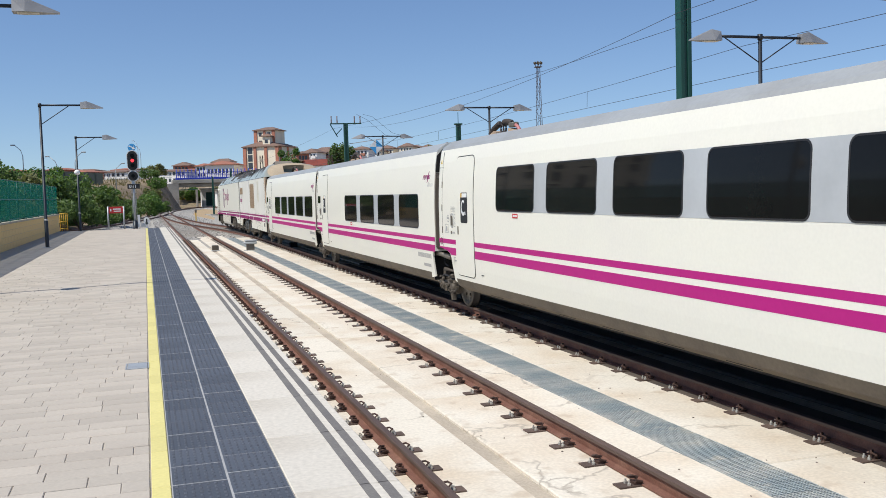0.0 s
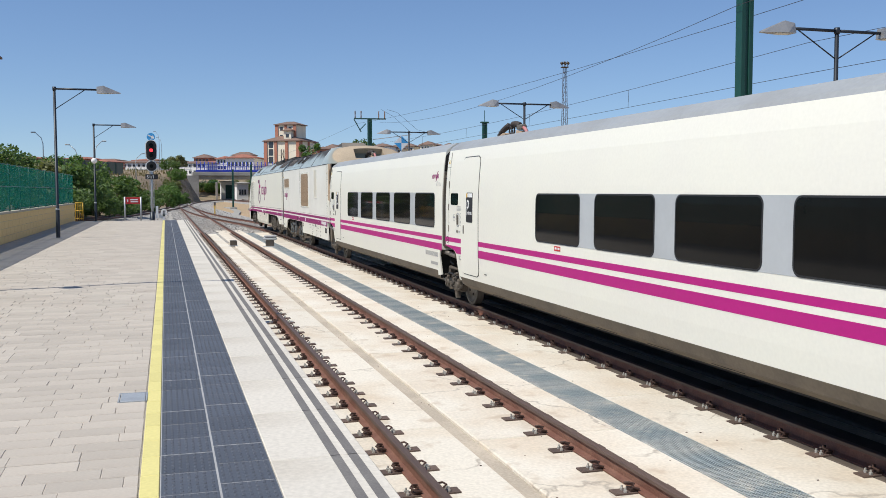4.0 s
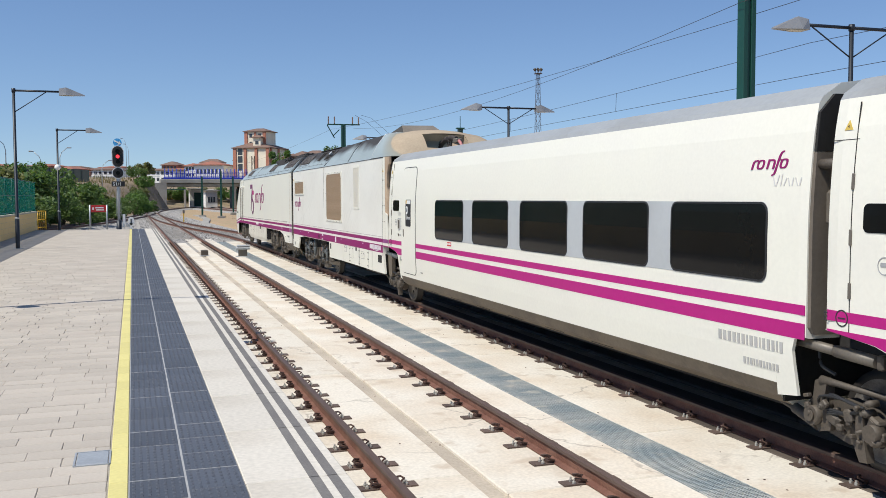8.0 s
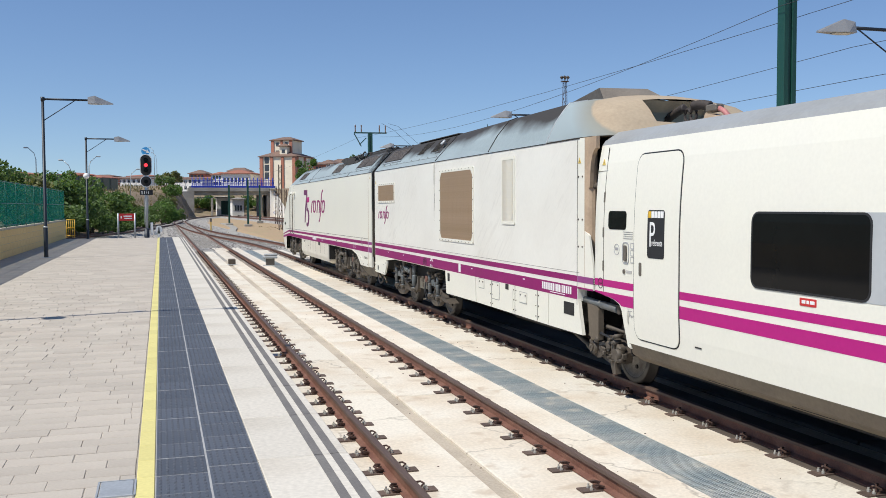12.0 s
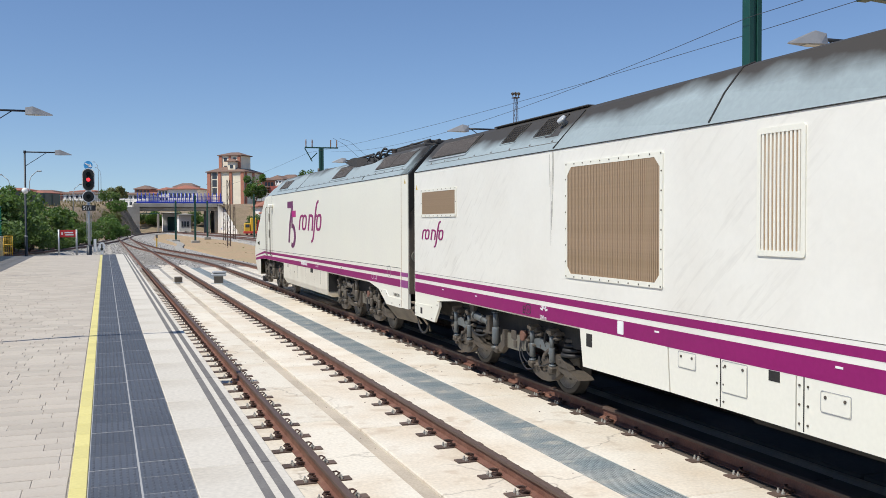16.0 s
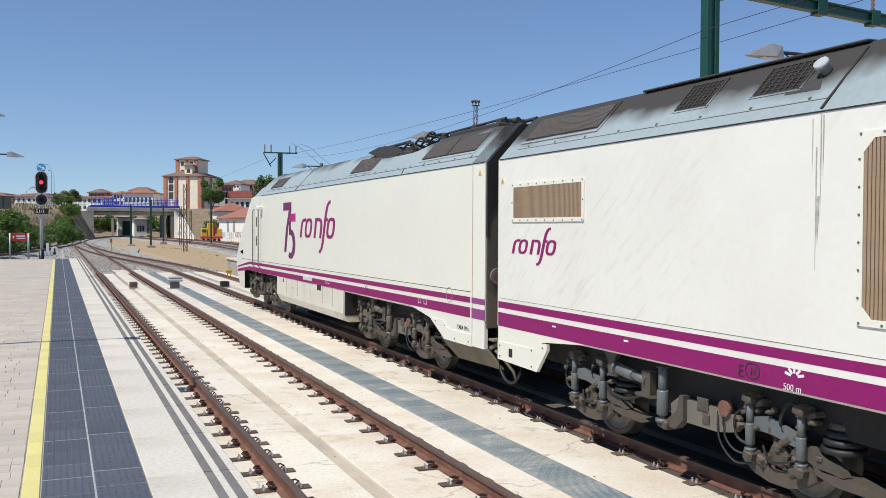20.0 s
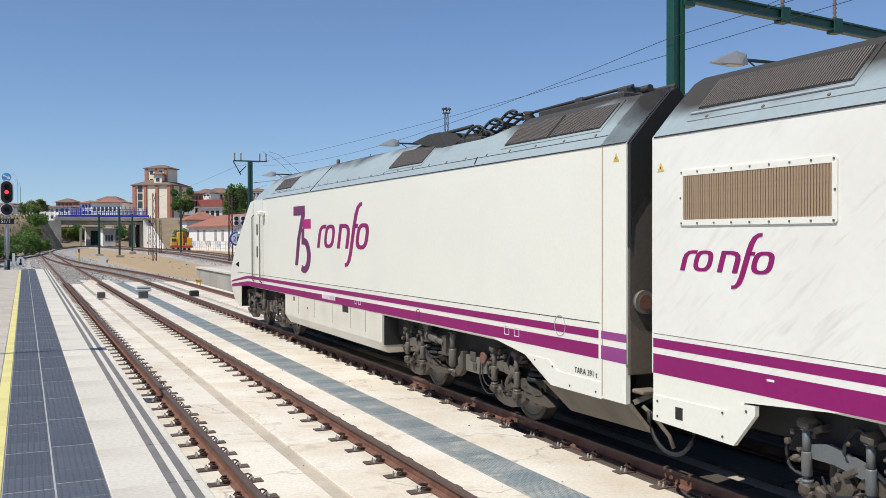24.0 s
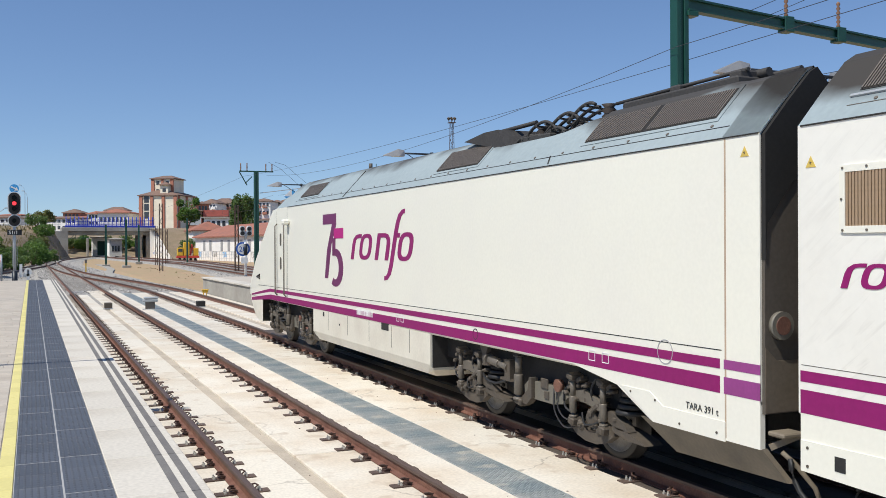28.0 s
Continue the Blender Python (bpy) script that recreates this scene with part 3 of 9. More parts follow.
RAIL = [(-0.07, -0.155), (0.07, -0.155), (0.07, -0.142), (0.012, -0.125), (0.012, -0.045), (0.035, -0.035),
        (0.035, -0.006), (0.028, 0.0), (-0.028, 0.0), (-0.035, -0.006), (-0.035, -0.035), (-0.012, -0.045), (-0.012, -0.125), (-0.07, -0.142)]
RAIL_MATS = [0, 0, 0, 0, 0, 1, 1, 1, 1, 1, 0, 0, 0, 0]


def rails(name, line, label):
    tr = thing(name, label, "track", kind="structure")
    for s in (-GAUGE, GAUGE):
        bm = bmesh.new()
        sweep(bm, offset(line, s), RAIL, mats=RAIL_MATS)
        part("rail", bm, ("rail", "head"), tr)
    return tr


LINE1 = curve([(T1, -45), (T1, 60), (T1, 150), (3.5, 170), (4.7, 190), (7.1, 212), (10.6, 236), (15.5, 262), (25, 300), (41, 345)])
LINE2 = curve([(T2, -45), (T2, 20), (T2, 48), (6.95, 60), (6.35, 70), (5.45, 80), (4.6, 90), (3.95, 102), (3.4, 120), (3.14, 142)])
LINE_L = curve([(-22, 36), (-14, 58), (-7.2, 82), (-2.9, 104), (-0.5, 122), (1.6, 142), (3.0, 165)])
LINE_A = curve([(17.3, -45), (17.5, 40), (18.3, 86), (20.2, 130), (20.2, 160), (18.4, 205), (17.0, 240), (18, 270), (27, 320)], 4)
LINE_B = curve([(21.7, -45), (21.9, 40), (22.6, 100), (24.9, 145), (24.9, 170), (23.2, 210), (21.4, 245), (23, 280), (33, 325)], 4)

bm = bmesh.new()
quad_box(bm, -1500, 1500, -300, 2600, -1.0, -0.42)
solid("ground", bm, "dirt", "dry sandy ground reaching to the horizon", kind="structure")


def bed(name, line, width, top, label):
    bm = bmesh.new()
    sweep(bm, line, [(-width / 2 - 0.6, -0.45), (width / 2 + 0.6, -0.45), (width / 2, top), (-width / 2, top)])
    return solid(name, bm, "ballast", label, kind="structure")


bm = bmesh.new()
secs = []
for k in range(21):
    y = 57.2 + 9.6 * k
    x0, x1 = -8.8 + 0.098 * (y - 58), max(9.6 - 0.02 * (y - 57), 7.0) + (y > 150) * (y - 150) * 0.06
    secs.append([(x0, y, -0.5), (x1, y, -0.5), (x1 - 0.6, y, -0.31), (x0, y, -0.31)])
loft(bm, secs)
solid("ballast_field", bm, "ballast", "broad bed of grey gravel between the tracks", kind="structure")
bed("ballast_bed_1", [q for q in LINE1 if q.y > 47], 4.6, -0.185, "grey gravel ballast under the near track")
bed("ballast_bed_2", [q for q in LINE2 if q.y > 47], 4.2, -0.19, "grey gravel ballast under the converging track")
bed("ballast_bed_3", LINE_L, 4.4, -0.195, "grey gravel ballast under the branch track")
bed("ballast_bed_4", LINE_A, 4.4, -0.20, "grey gravel ballast under the main track")
bed("ballast_bed_5", LINE_B, 4.4, -0.205, "grey gravel ballast under the second main track")

track_near = rails("track_1", LINE1, "rusty near track with worn brown rails")
track_train = rails("track_2", LINE2, "rusty track under the train")
track_left = rails("track_3", LINE_L, "rusty branch track curving in behind the platform end")
track_a = rails("track_4", LINE_A, "rusty main track on gravel ballast")
track_b = rails("track_5", LINE_B, "second rusty main track on gravel ballast")


def sleepers(tr, line, y_from, y_to, z=-0.20):
    bm = bmesh.new()
    quad_box(bm, -1.3, 1.3, -0.13, 0.13, -0.08, 0.03)
    me = mesh_of("sleeper", bm, "sleeper")
    acc, k = 0.0, 0
    for a, b in zip(line, line[1:]):
        if not y_from < a.y < y_to:
            continue
        d = (b - a)
        acc += d.length
        while acc > 0.62:
            acc -= 0.62
            q = b - d.normalized() * acc
            share("sleeper", me, tr, Matrix.Translation((q.x, q.y, z)) @ Matrix.Rotation(math.atan2(d.y, d.x) - math.pi / 2, 4, "Z"))
            k += 1


sleepers(track_near, LINE1, 61, 175)
sleepers(track_train, LINE2, 61, 118)
sleepers(track_left, LINE_L, 78, 150)
sleepers(track_a, LINE_A, 70, 140)


def panels(name, parent, x0, x1, y0, y1, length, z0, z1, material, gap=0.022, r=0.012):
    """A row of slabs of one length as parts."""
    bm = bmesh.new()
    soft_box(bm, x0, x1, 0, length - gap, z0, z1, r)
    me = mesh_of(name, bm, material)
    y = y0
    while y < y1 - 0.1:
        share(name, me, parent, Matrix.Translation((0, y, 0)))
        y += length


slab = thing("track_slab", "pale concrete track slab with rust stains", "track slab", kind="structure")
panels("slab_panel", slab, 1.44, 2.985, -9.5, 57.5, 5.15, -0.5, SZ, "slab")
panels("slab_panel", slab, 3.165, 4.715, -10.1, 58.5, 5.15, -0.5, SZ, "slab")
panels("slab_panel", slab, 5.235, 6.075, -8.7, 56.5, 5.15, -0.5, SZ, "slab")
# dark panel painting the train's shadow and grime, from the shadow's edge inward
panels("stained_panel", slab, 6.08, 6.95, -8.7, 32.0, 5.15, -0.5, SZ, "shade_grime")
panels("slab_panel", slab, 6.08, 6.95, 32.5, 56.5, 5.15, -0.5, SZ, "slab")
# the same painted shadow and grime between the rails
panels("stained_panel", slab, 7.29, 8.86, -8.7, 32.0, 5.15, -0.5, SZ - 0.004, "shade_grime")
panels("slab_panel", slab, 7.29, 8.86, 32.5, 56.5, 5.15, -0.5, SZ - 0.004, "slab")
bm = bmesh.new()
quad_box(bm, 2.98, 3.17, -10, 58, -0.5, SZ - 0.035)
quad_box(bm, 6.95, 7.29, -10, 58, -0.5, SZ - 0.05)
quad_box(bm, 1.37, 8.9, -10, 58, -0.52, SZ - 0.10)
part("channel", bm, "groove", slab, "grey sunken channel between the rails")

# drain grating between the tracks
grate = thing("drain_grating", "galvanised steel grating over the drain between the tracks", "grating")
bm = bmesh.new()
for k in range(30):
    quad_box(bm, 4.73, 5.22, k / 30 + 0.004, k / 30 + 0.016, -0.18, SZ + 0.002)
for k in range(1, 15):
    quad_box(bm, 4.725 + k * 0.033, 4.736 + k * 0.033, 0, 0.99, -0.18, SZ - 0.001)
quad_box(bm, 4.722, 4.73, 0, 0.99, -0.2, SZ + 0.003)
quad_box(bm, 5.222, 5.23, 0, 0.99, -0.2, SZ + 0.003)
quad_box(bm, 4.72, 5.23, 0, 0.99, -0.20, -0.181)
me = mesh_of("grating_panel", bm, "grating")
for k in range(66):
    share("grating_panel", me, grate, Matrix.Translation((0, -8 + k, 0)))

# rail fastenings
bm = bmesh.new()
for s in (-1, 1):
    quad_box(bm, min(s * 0.075, s * 0.275), max(s * 0.075, s * 0.275), -0.068, 0.068, SZ, SZ + 0.014, 1)
    quad_box(bm, min(s * 0.06, s * 0.13), max(s * 0.06, s * 0.13), -0.045, 0.045, SZ + 0.014, SZ + 0.035)
    tube(bm, [(s * 0.06, -0.05, -0.12), (s * 0.12, -0.055, -0.105), (s * 0.155, -0.03, -0.085), (s * 0.13, 0.0, -0.075),
              (s * 0.085, 0.02, -0.085), (s * 0.12, 0.05, -0.105), (s * 0.06, 0.06, -0.12)], 0.010, 5)
    for dy in (-0.03, 0.035):
        tube(bm, [(s * 0.175, dy, SZ + 0.014), (s * 0.175, dy, SZ + 0.034)], 0.017, 6, 2)
        tube(bm, [(s * 0.175, dy, SZ + 0.034), (s * 0.175, dy, SZ + 0.055)], 0.009, 5, 2)
fast = mesh_of("rail_fastening", bm, "clip", "plate", "nut")
for tr, c in ((track_near, T1), (track_train, T2)):
    for s in (-GAUGE, GAUGE):
        if c == T2 and s > 0:
            continue
        for k in range(84):
            share("rail_fastening", fast, tr, pose(c + s, 3.24 + 0.645 * k + (0.2 if s > 0 else 0), 0, 0, 0, 180 if s > 0 else 0))

# loose chips and crumbs of stone on the slab
rng = random.Random(21)
bm = bmesh.new()
for k in range(190):
    lane = rng.choice(((1.5, 2.95), (3.2, 4.7), (3.2, 4.7), (5.25, 6.05), (2.99, 3.16)))
    x, y, r = rng.uniform(*lane), 3 + 30 * rng.random() ** 1.6, rng.uniform(0.005, 0.013)
    z = SZ if lane[0] != 2.99 else SZ - 0.035
    an = rng.uniform(0, 3.1)
    c, s = math.cos(an), math.sin(an)
    lo = [bm.verts.new((x + r * (c * a - 0.6 * s * b), y + r * (s * a + 0.6 * c * b), z - 0.002)) for a, b in ((-1, -1), (1, -0.7), (0.9, 1), (-0.8, 0.9))]
    hi = [bm.verts.new((x + 0.7 * r * (c * a - 0.6 * s * b), y + 0.7 * r * (s * a + 0.6 * c * b), z + r * 0.55)) for a, b in ((-1, -1), (1, -0.7), (0.9, 1), (-0.8, 0.9))]
    bm.faces.new(hi)
    for i in range(4):
        bm.faces.new((lo[i], lo[(i + 1) % 4], hi[(i + 1) % 4], hi[i]))
solid("stone_crumbs", bm, "plate", "loose dark crumbs of stone on the track slab", "gravel", kind="stuff")

# single stones lying proud of the gravel at the junction
def stones(name, spots, label, seed):
    rng = random.Random(seed)
    verts, faces, tones = [], [], []
    for x, y, z in spots(rng):
        r, an, b = rng.uniform(0.03, 0.085), rng.uniform(0, math.tau), len(verts)
        for k in range(4):
            t = an + k * math.pi / 2 + rng.uniform(-0.35, 0.35)
            verts.append((x + r * math.cos(t), y + r * math.sin(t), z - 0.01))
        verts.append((x + rng.uniform(-0.4, 0.4) * r, y + rng.uniform(-0.4, 0.4) * r, z + r * rng.uniform(0.5, 0.95)))
        faces += [(b + k, b + (k + 1) % 4, b + 4) for k in range(4)]
        tones += [rng.choice((0, 1, 1, 2))] * 4
    me = bpy.data.meshes.new(name)
    me.from_pydata(verts, [], faces)
    for t in ("stone_light", "stone_mid", "stone_dark"):
        me.materials.append(M[t])
    me.polygons.foreach_set("material_index", tones)
    return tagged(new(name, me), label, "gravel", kind="stuff")


def junction_spots(rng):
    for line, wide, z, n in ((LINE1, 2.3, -0.185, 5200), (LINE2, 2.1, -0.19, 3600), (LINE_L, 2.2, -0.195, 3200), (LINE_A, 2.4, -0.2, 2600), (LINE_B, 2.4, -0.205, 2000)):
        near = [q for q in line if 57.6 < q.y < 160]
        for _ in range(n):
            k = rng.randrange(len(near) - 1)
            q = near[k].lerp(near[k + 1], rng.random())
            if q.y < 58.6:
                continue
            yield q.x + rng.uniform(-wide, wide), q.y, z
    for _ in range(5000):
        y = 58 + 80 * rng.random() ** 1.5
        yield rng.uniform(-8.4 + 0.098 * (y - 58), 8.6 - 0.02 * (y - 57)), y, -0.31


stones("ballast_stones", junction_spots, "loose grey ballast stones round the junction", 33)

# near platform
platform = thing("platform", "platform paved with beige concrete pavers", "platform", kind="structure")
bm = bmesh.new()
quad_box(bm, -4.75, 1.36, -12, END, -0.5, PZ - 0.007)
part("platform_base", bm, "joint", platform)


def box_faces(verts, faces, x0, x1, y0, y1, z0, z1, r=0.004):
    """A slab with a chamfered top, no underside."""
    i = len(verts)
    for z, e in ((z0, 0), (z1 - r, 0), (z1, r)):
        verts.extend(((x0 + e, y0 + e, z), (x1 - e, y0 + e, z), (x1 - e, y1 - e, z), (x0 + e, y1 - e, z)))
    for a in (0, 4):
        for k in range(4):
            faces.append((i + a + k, i + a + (k + 1) % 4, i + a + 4 + (k + 1) % 4, i + a + 4 + k))
    faces.append((i + 8, i + 9, i + 10, i + 11))


ROW, LONG = 0.205, 0.42
rnd = random.Random(4)
verts, faces, paver_meshes = [], [], {}
near_count = 0
y, row = -2.0, 0
paver_list = []
while y < END - ROW:
    x = 0.018 - rnd.uniform(0.05, LONG)
    right = 0.022
    while right > -4.7:
        left = max(x, -4.72)
        if right - left > 0.03:
            dz = rnd.uniform(-0.0022, 0.0022)
            wide = 0.007 if rnd.random() < 0.05 else 0.0018
            paver_list.append((left + wide, right - 0.0018, y + 0.0036, y + ROW - 0.0036, dz))
        right, x = left, left - LONG
    y += ROW
    row += 1
for x0, x1, y0, y1, dz in paver_list:
    if 6.3 < y0 < 15.4 and x0 > -2.3 and near_count < 300:
        w = round(x1 - x0, 2)
        if w not in paver_meshes:
            v, f = [], []
            box_faces(v, f, -w / 2, w / 2, -(ROW - 0.0072) / 2, (ROW - 0.0072) / 2, -0.03, 0)
            me = bpy.data.meshes.new("paver")
            me.from_pydata(v, [], f)
            me.materials.append(M["paver"])
            paver_meshes[w] = me
        share("paver", paver_meshes[w], platform, Matrix.Translation(((x0 + x1) / 2, (y0 + y1) / 2, PZ + dz)))
        near_count += 1
    else:
        box_faces(verts, faces, x0, x1, y0, y1, PZ - 0.03, PZ + dz)
me = bpy.data.meshes.new("paving")
me.from_pydata(verts, [], faces)
me.materials.append(M["paver"])
tagged(share("paving", me, platform, Matrix()), "beige concrete pavers laid in rows", kind="stuff")

# yellow line
v, f = [], []
box_faces(v, f, 0.03, 0.137, 0.003, 0.397, PZ - 0.03, PZ + 0.001)
me = bpy.data.meshes.new("yellow_tile")
me.from_pydata(v, [], f)
me.materials.append(M["yellow"])
for k in range(147):
    share("yellow_tile", me, platform, Matrix.Translation((0, -1.8 + 0.4 * k, 0)))
# dark studded tiles in two columns on pale grout
bm = bmesh.new()
quad_box(bm, 0.14, 0.785, -2, END - 0.05, PZ - 0.05, PZ - 0.0018)
part("grout_bed", bm, "grout", platform)
v, f = [], []
TW, TL = 0.316, 0.40
box_faces(v, f, 0.004, TW, 0.004, TL - 0.004, -0.03, 0, 0.0015)
for i in range(7):
    for j in range(6):
        cx, cy = 0.028 + i * 0.0435, 0.035 + j * 0.066
        box_faces(v, f, cx - 0.009, cx + 0.009, cy - 0.016, cy + 0.016, -0.002, 0.005, 0.004)
me = bpy.data.meshes.new("tactile_tile")
me.from_pydata(v, [], f)
me.materials.append(M["tactile"])
for c, x in enumerate((0.142, 0.467)):
    for k in range(147):
        share("tactile_tile", me, platform, Matrix.Translation((x, -1.8 + TL * k + 0.13 * c, PZ + rnd.uniform(-0.001, 0.001))))
bm = bmesh.new()
quad_box(bm, 0.004, TW - 0.004, -0.0045, 0.0045, -0.01, 0.0035)
me = mesh_of("grout_joint", bm, "grout")
for c, x in enumerate((0.142, 0.467)):
    for k in range(48):
        share("grout_joint", me, platform, Matrix.Translation((x, -1.8 + TL * 3 * k + 0.13 * c, PZ)))
# edge coping with two dark anti-slip strips
bm = bmesh.new()
soft_box(bm, 0.79, 1.40, 0, 1.24, PZ - 0.14, PZ, 0.008)
me = mesh_of("coping_slab", bm, "coping")
bm = bmesh.new()
quad_box(bm, 1.165, 1.225, 0, 1.236, PZ - 0.002, PZ + 0.003)
quad_box(bm, 1.275, 1.335, 0, 1.236, PZ - 0.002, PZ + 0.003)
strip_me = mesh_of("antislip_strip", bm, "strip")
for k in range(48):
    c = share("coping_slab", me, platform, Matrix.Translation((0, -2.5 + 1.25 * k, 0)))
    share("antislip_strip", strip_me, c, Matrix())
bm = bmesh.new()
quad_box(bm, 1.30, 1.365, -12, END, -0.5, PZ - 0.14)
part("platform_face", bm, "concrete", platform)

# shallow metal cover in the paving
cover = thing("drain_cover", "small galvanised inspection cover set in the pavers", "drain cover", m=pose(-0.075, 9.6, PZ))
bm = bmesh.new()
soft_box(bm, -0.10, 0.09, -0.15, 0.15, -0.01, 0.006, 0.003)
part("lid", bm, "galv", cover)
bm = bmesh.new()
ring = [(-0.112, -0.162), (0.10, -0.162), (0.10, 0.162), (-0.112, 0.162)]
for (a, b), (c, d) in zip(ring, ring[1:] + ring[:1]):
    bar(bm, (a, b, 0), (c, d, 0), 0.012, 0.012)
part("frame", bm, "galv", cover)

# low wall and green screen along the platform's back
wall = thing("boundary_wall", "ochre block wall with a pale coping", "wall", kind="structure")
bm = bmesh.new()
me_len = 0.8
blk = bmesh.new()
soft_box(blk, -0.15, 0, 0, me_len - 0.012, 0, 0.228, 0.008)
block_me = mesh_of("block", blk, "wall_yellow")
for r in range(4):
    y = 14.0 - (0.4 if r % 2 else 0)
    while y < 57.2:
        share("block", block_me, wall, Matrix.Translation((-4.72, y, PZ + 0.235 * r)))
        y += me_len
quad_box(bm, -4.88, -4.73, 13.5, 57.8, PZ - 0.5, PZ + 0.93)
part("core", bm, "cap", wall)
bm = bmesh.new()
soft_box(bm, -4.92, -4.68, 13.4, 57.9, PZ + 0.93, PZ + 1.0, 0.012)
part("coping", bm, "cap", wall, "pale concrete coping")

gate = thing("end_barrier", "small yellow steel barrier at the end of the wall", "barrier", m=Matrix.Translation((-4.70, 58.1, PZ)))
for k in range(5):
    bm = bmesh.new()
    tube(bm, [(0.1 * k, 0, 0), (0.1 * k, 0, 1.0)], 0.022 if k in (0, 4) else 0.012, 8)
    part("upright", bm, "machine_yellow", gate)
for z in (0.12, 0.55, 1.0):
    bm = bmesh.new()
    tube(bm, [(-0.02, 0, z), (0.42, 0, z)], 0.022, 8)
    part("rail", bm, "machine_yellow", gate)

fence = thing("screen_fence", "green privacy mesh on steel posts above the wall", "fence")
for k in range(18):
    bm = bmesh.new()
    y0 = 13.6 + 2.45 * k
    tube(bm, [(-4.8, y0, PZ + 0.98), (-4.8, y0, 3.26)], 0.025, 8)
    part("post", bm, "post_green", fence)
    bm = bmesh.new()
    secs = []
    for i in range(9):
        t = i / 8
        bulge = 0.03 * math.sin(t * math.pi) * (1 if k % 2 else -0.6)
        secs.append([(-4.775 + bulge, y0 + 2.45 * t, PZ + 1.02), (-4.771 + bulge, y0 + 2.45 * t, PZ + 1.02),
                     (-4.771 + bulge * 0.4, y0 + 2.45 * t, 3.24), (-4.775 + bulge * 0.4, y0 + 2.45 * t, 3.24)])
    loft(bm, secs)
    part("mesh_panel", bm, "mesh_green", fence)
for z in (1.75, 2.5, 3.22):
    bm = bmesh.new()
    tube(bm, [(-4.76, 13.6, z), (-4.76, 57.7, z)], 0.012, 6)
    part("tension_wire", bm, "post_green", fence)

# far platform beyond the train
far = thing("platform_far", "far platform with a rough concrete edge wall", "platform", kind="structure")
bm = bmesh.new()
soft_box(bm, 8.95, 15.5, -20, 57.0, -0.42, 0.60, 0.02)
part("platform_base", bm, "concrete", far)
bm = bmesh.new()
for k in range(61):
    soft_box(bm, 8.88, 9.5, -20 + 1.27 * k, min(57.05, -18.745 + 1.27 * k), 0.60, 0.69, 0.01)
part("coping", bm, "coping", far)
bm = bmesh.new()
quad_box(bm, 9.51, 15.5, -20, 56.8, 0.60, 0.68)
part("paving", bm, "paver", far)


# ---- the train ----
SIDE = 1.47
BOXY = [(-1.30, 1.045), (-1.44, 1.05), (-SIDE, 1.075), (-SIDE, 2.0), (-SIDE, 3.27), (-1.452, 3.29), (-1.22, 3.55), (-0.98, 3.80), (-0.86, 3.87), (-0.4, 3.93), (0, 3.95)]
ROUND = [(-1.05, 0.40), (-1.30, 0.44), (-1.43, 0.53), (-SIDE, 0.67), (-SIDE, 1.15), (-SIDE, 2.4), (-SIDE, 2.9), (-1.456, 3.14), (-1.425, 3.20), (-1.34, 3.26), (-1.15, 3.32), (-0.7, 3.38), (0, 3.40)]


def mirrored(half, y, sx=1.0, sz=1.0, zoff=0.0):
    pts = [(x * sx, y, z * sz + zoff) for x, z in half]
    return pts + [(-x, yy, z) for x, yy, z in pts[-2::-1]]


def strip_mats(half, roof_from, a=0, b=1):
    """Side strips get material a, those above roof_from b; the underside a."""
    n = len(half)
    left = [a if min(half[k][1], half[k + 1][1]) < roof_from else b for k in range(n - 1)]
    return left + left[::-1] + [a]


def coach_mats():
    """Coach strips: dusty underside, white side, grey roof."""
    left = [2 if ROUND[k][1] < 0.6 else 0 if ROUND[k][1] < 3.13 else 1 for k in range(len(ROUND) - 1)]
    return left + left[::-1] + [2]


def side_plate(name, parent, y0, y1, z0, z1, material, r=0.0, proud=0.004, thick=0.012, label=""):
    """A flat or round-cornered piece on the side that faces the platform."""
    bm = bmesh.new()
    o = rounded(y0, y1, z0, z1, r) if r else [(y0, z0), (y1, z0), (y1, z1), (y0, z1)]
    plaque(bm, o, -SIDE - proud, -SIDE - proud + thick)
    return part(name, bm, material, parent, label)


def frame_plate(name, parent, y0, y1, z0, z1, w, material, r=0.03, proud=0.006, label=""):
    bm = bmesh.new()
    ring_plaque(bm, rounded(y0, y1, z0, z1, r), rounded(y0 + w, y1 - w, z0 + w, z1 - w, max(r - w, 0.004)), -SIDE - proud, -SIDE + 0.004)
    return part(name, bm, material, parent, label)


def stripes(parent, y0, y1, z, thin, wide, gap, mat_name):
    """Two stripes below one another: the thin one's top at z."""
    side_plate("stripe", parent, y0, y1, z - thin, z, mat_name, proud=0.002, thick=0.006)
    side_plate("stripe", parent, y0, y1, z - thin - gap - wide, z - thin - gap, mat_name, proud=0.002, thick=0.006)


def side_text(text, size, material, parent, y, z, proud=0.006, wide=1.0):
    """Writing on the platform side: it reads towards falling y."""
    m = Matrix.Translation((-SIDE - proud, y, z)) @ Matrix(((0, 0, -1, 0), (-wide, 0, 0, 0), (0, 1, 0, 0), (0, 0, 0, 1)))
    return letters(text, size, material, parent, m)


def bars(parent, y, z, widths, h, material, gap=0.02, name="marking"):
    """Plain bars that stand for writing which is not spelt out."""
    bm = bmesh.new()
    for w in widths:
        plaque(bm, [(y - w, z), (y, z), (y, z + h), (y - w, z + h)], -SIDE - 0.006, -SIDE + 0.002)
        y -= w + gap
    return part(name, bm, material, parent)


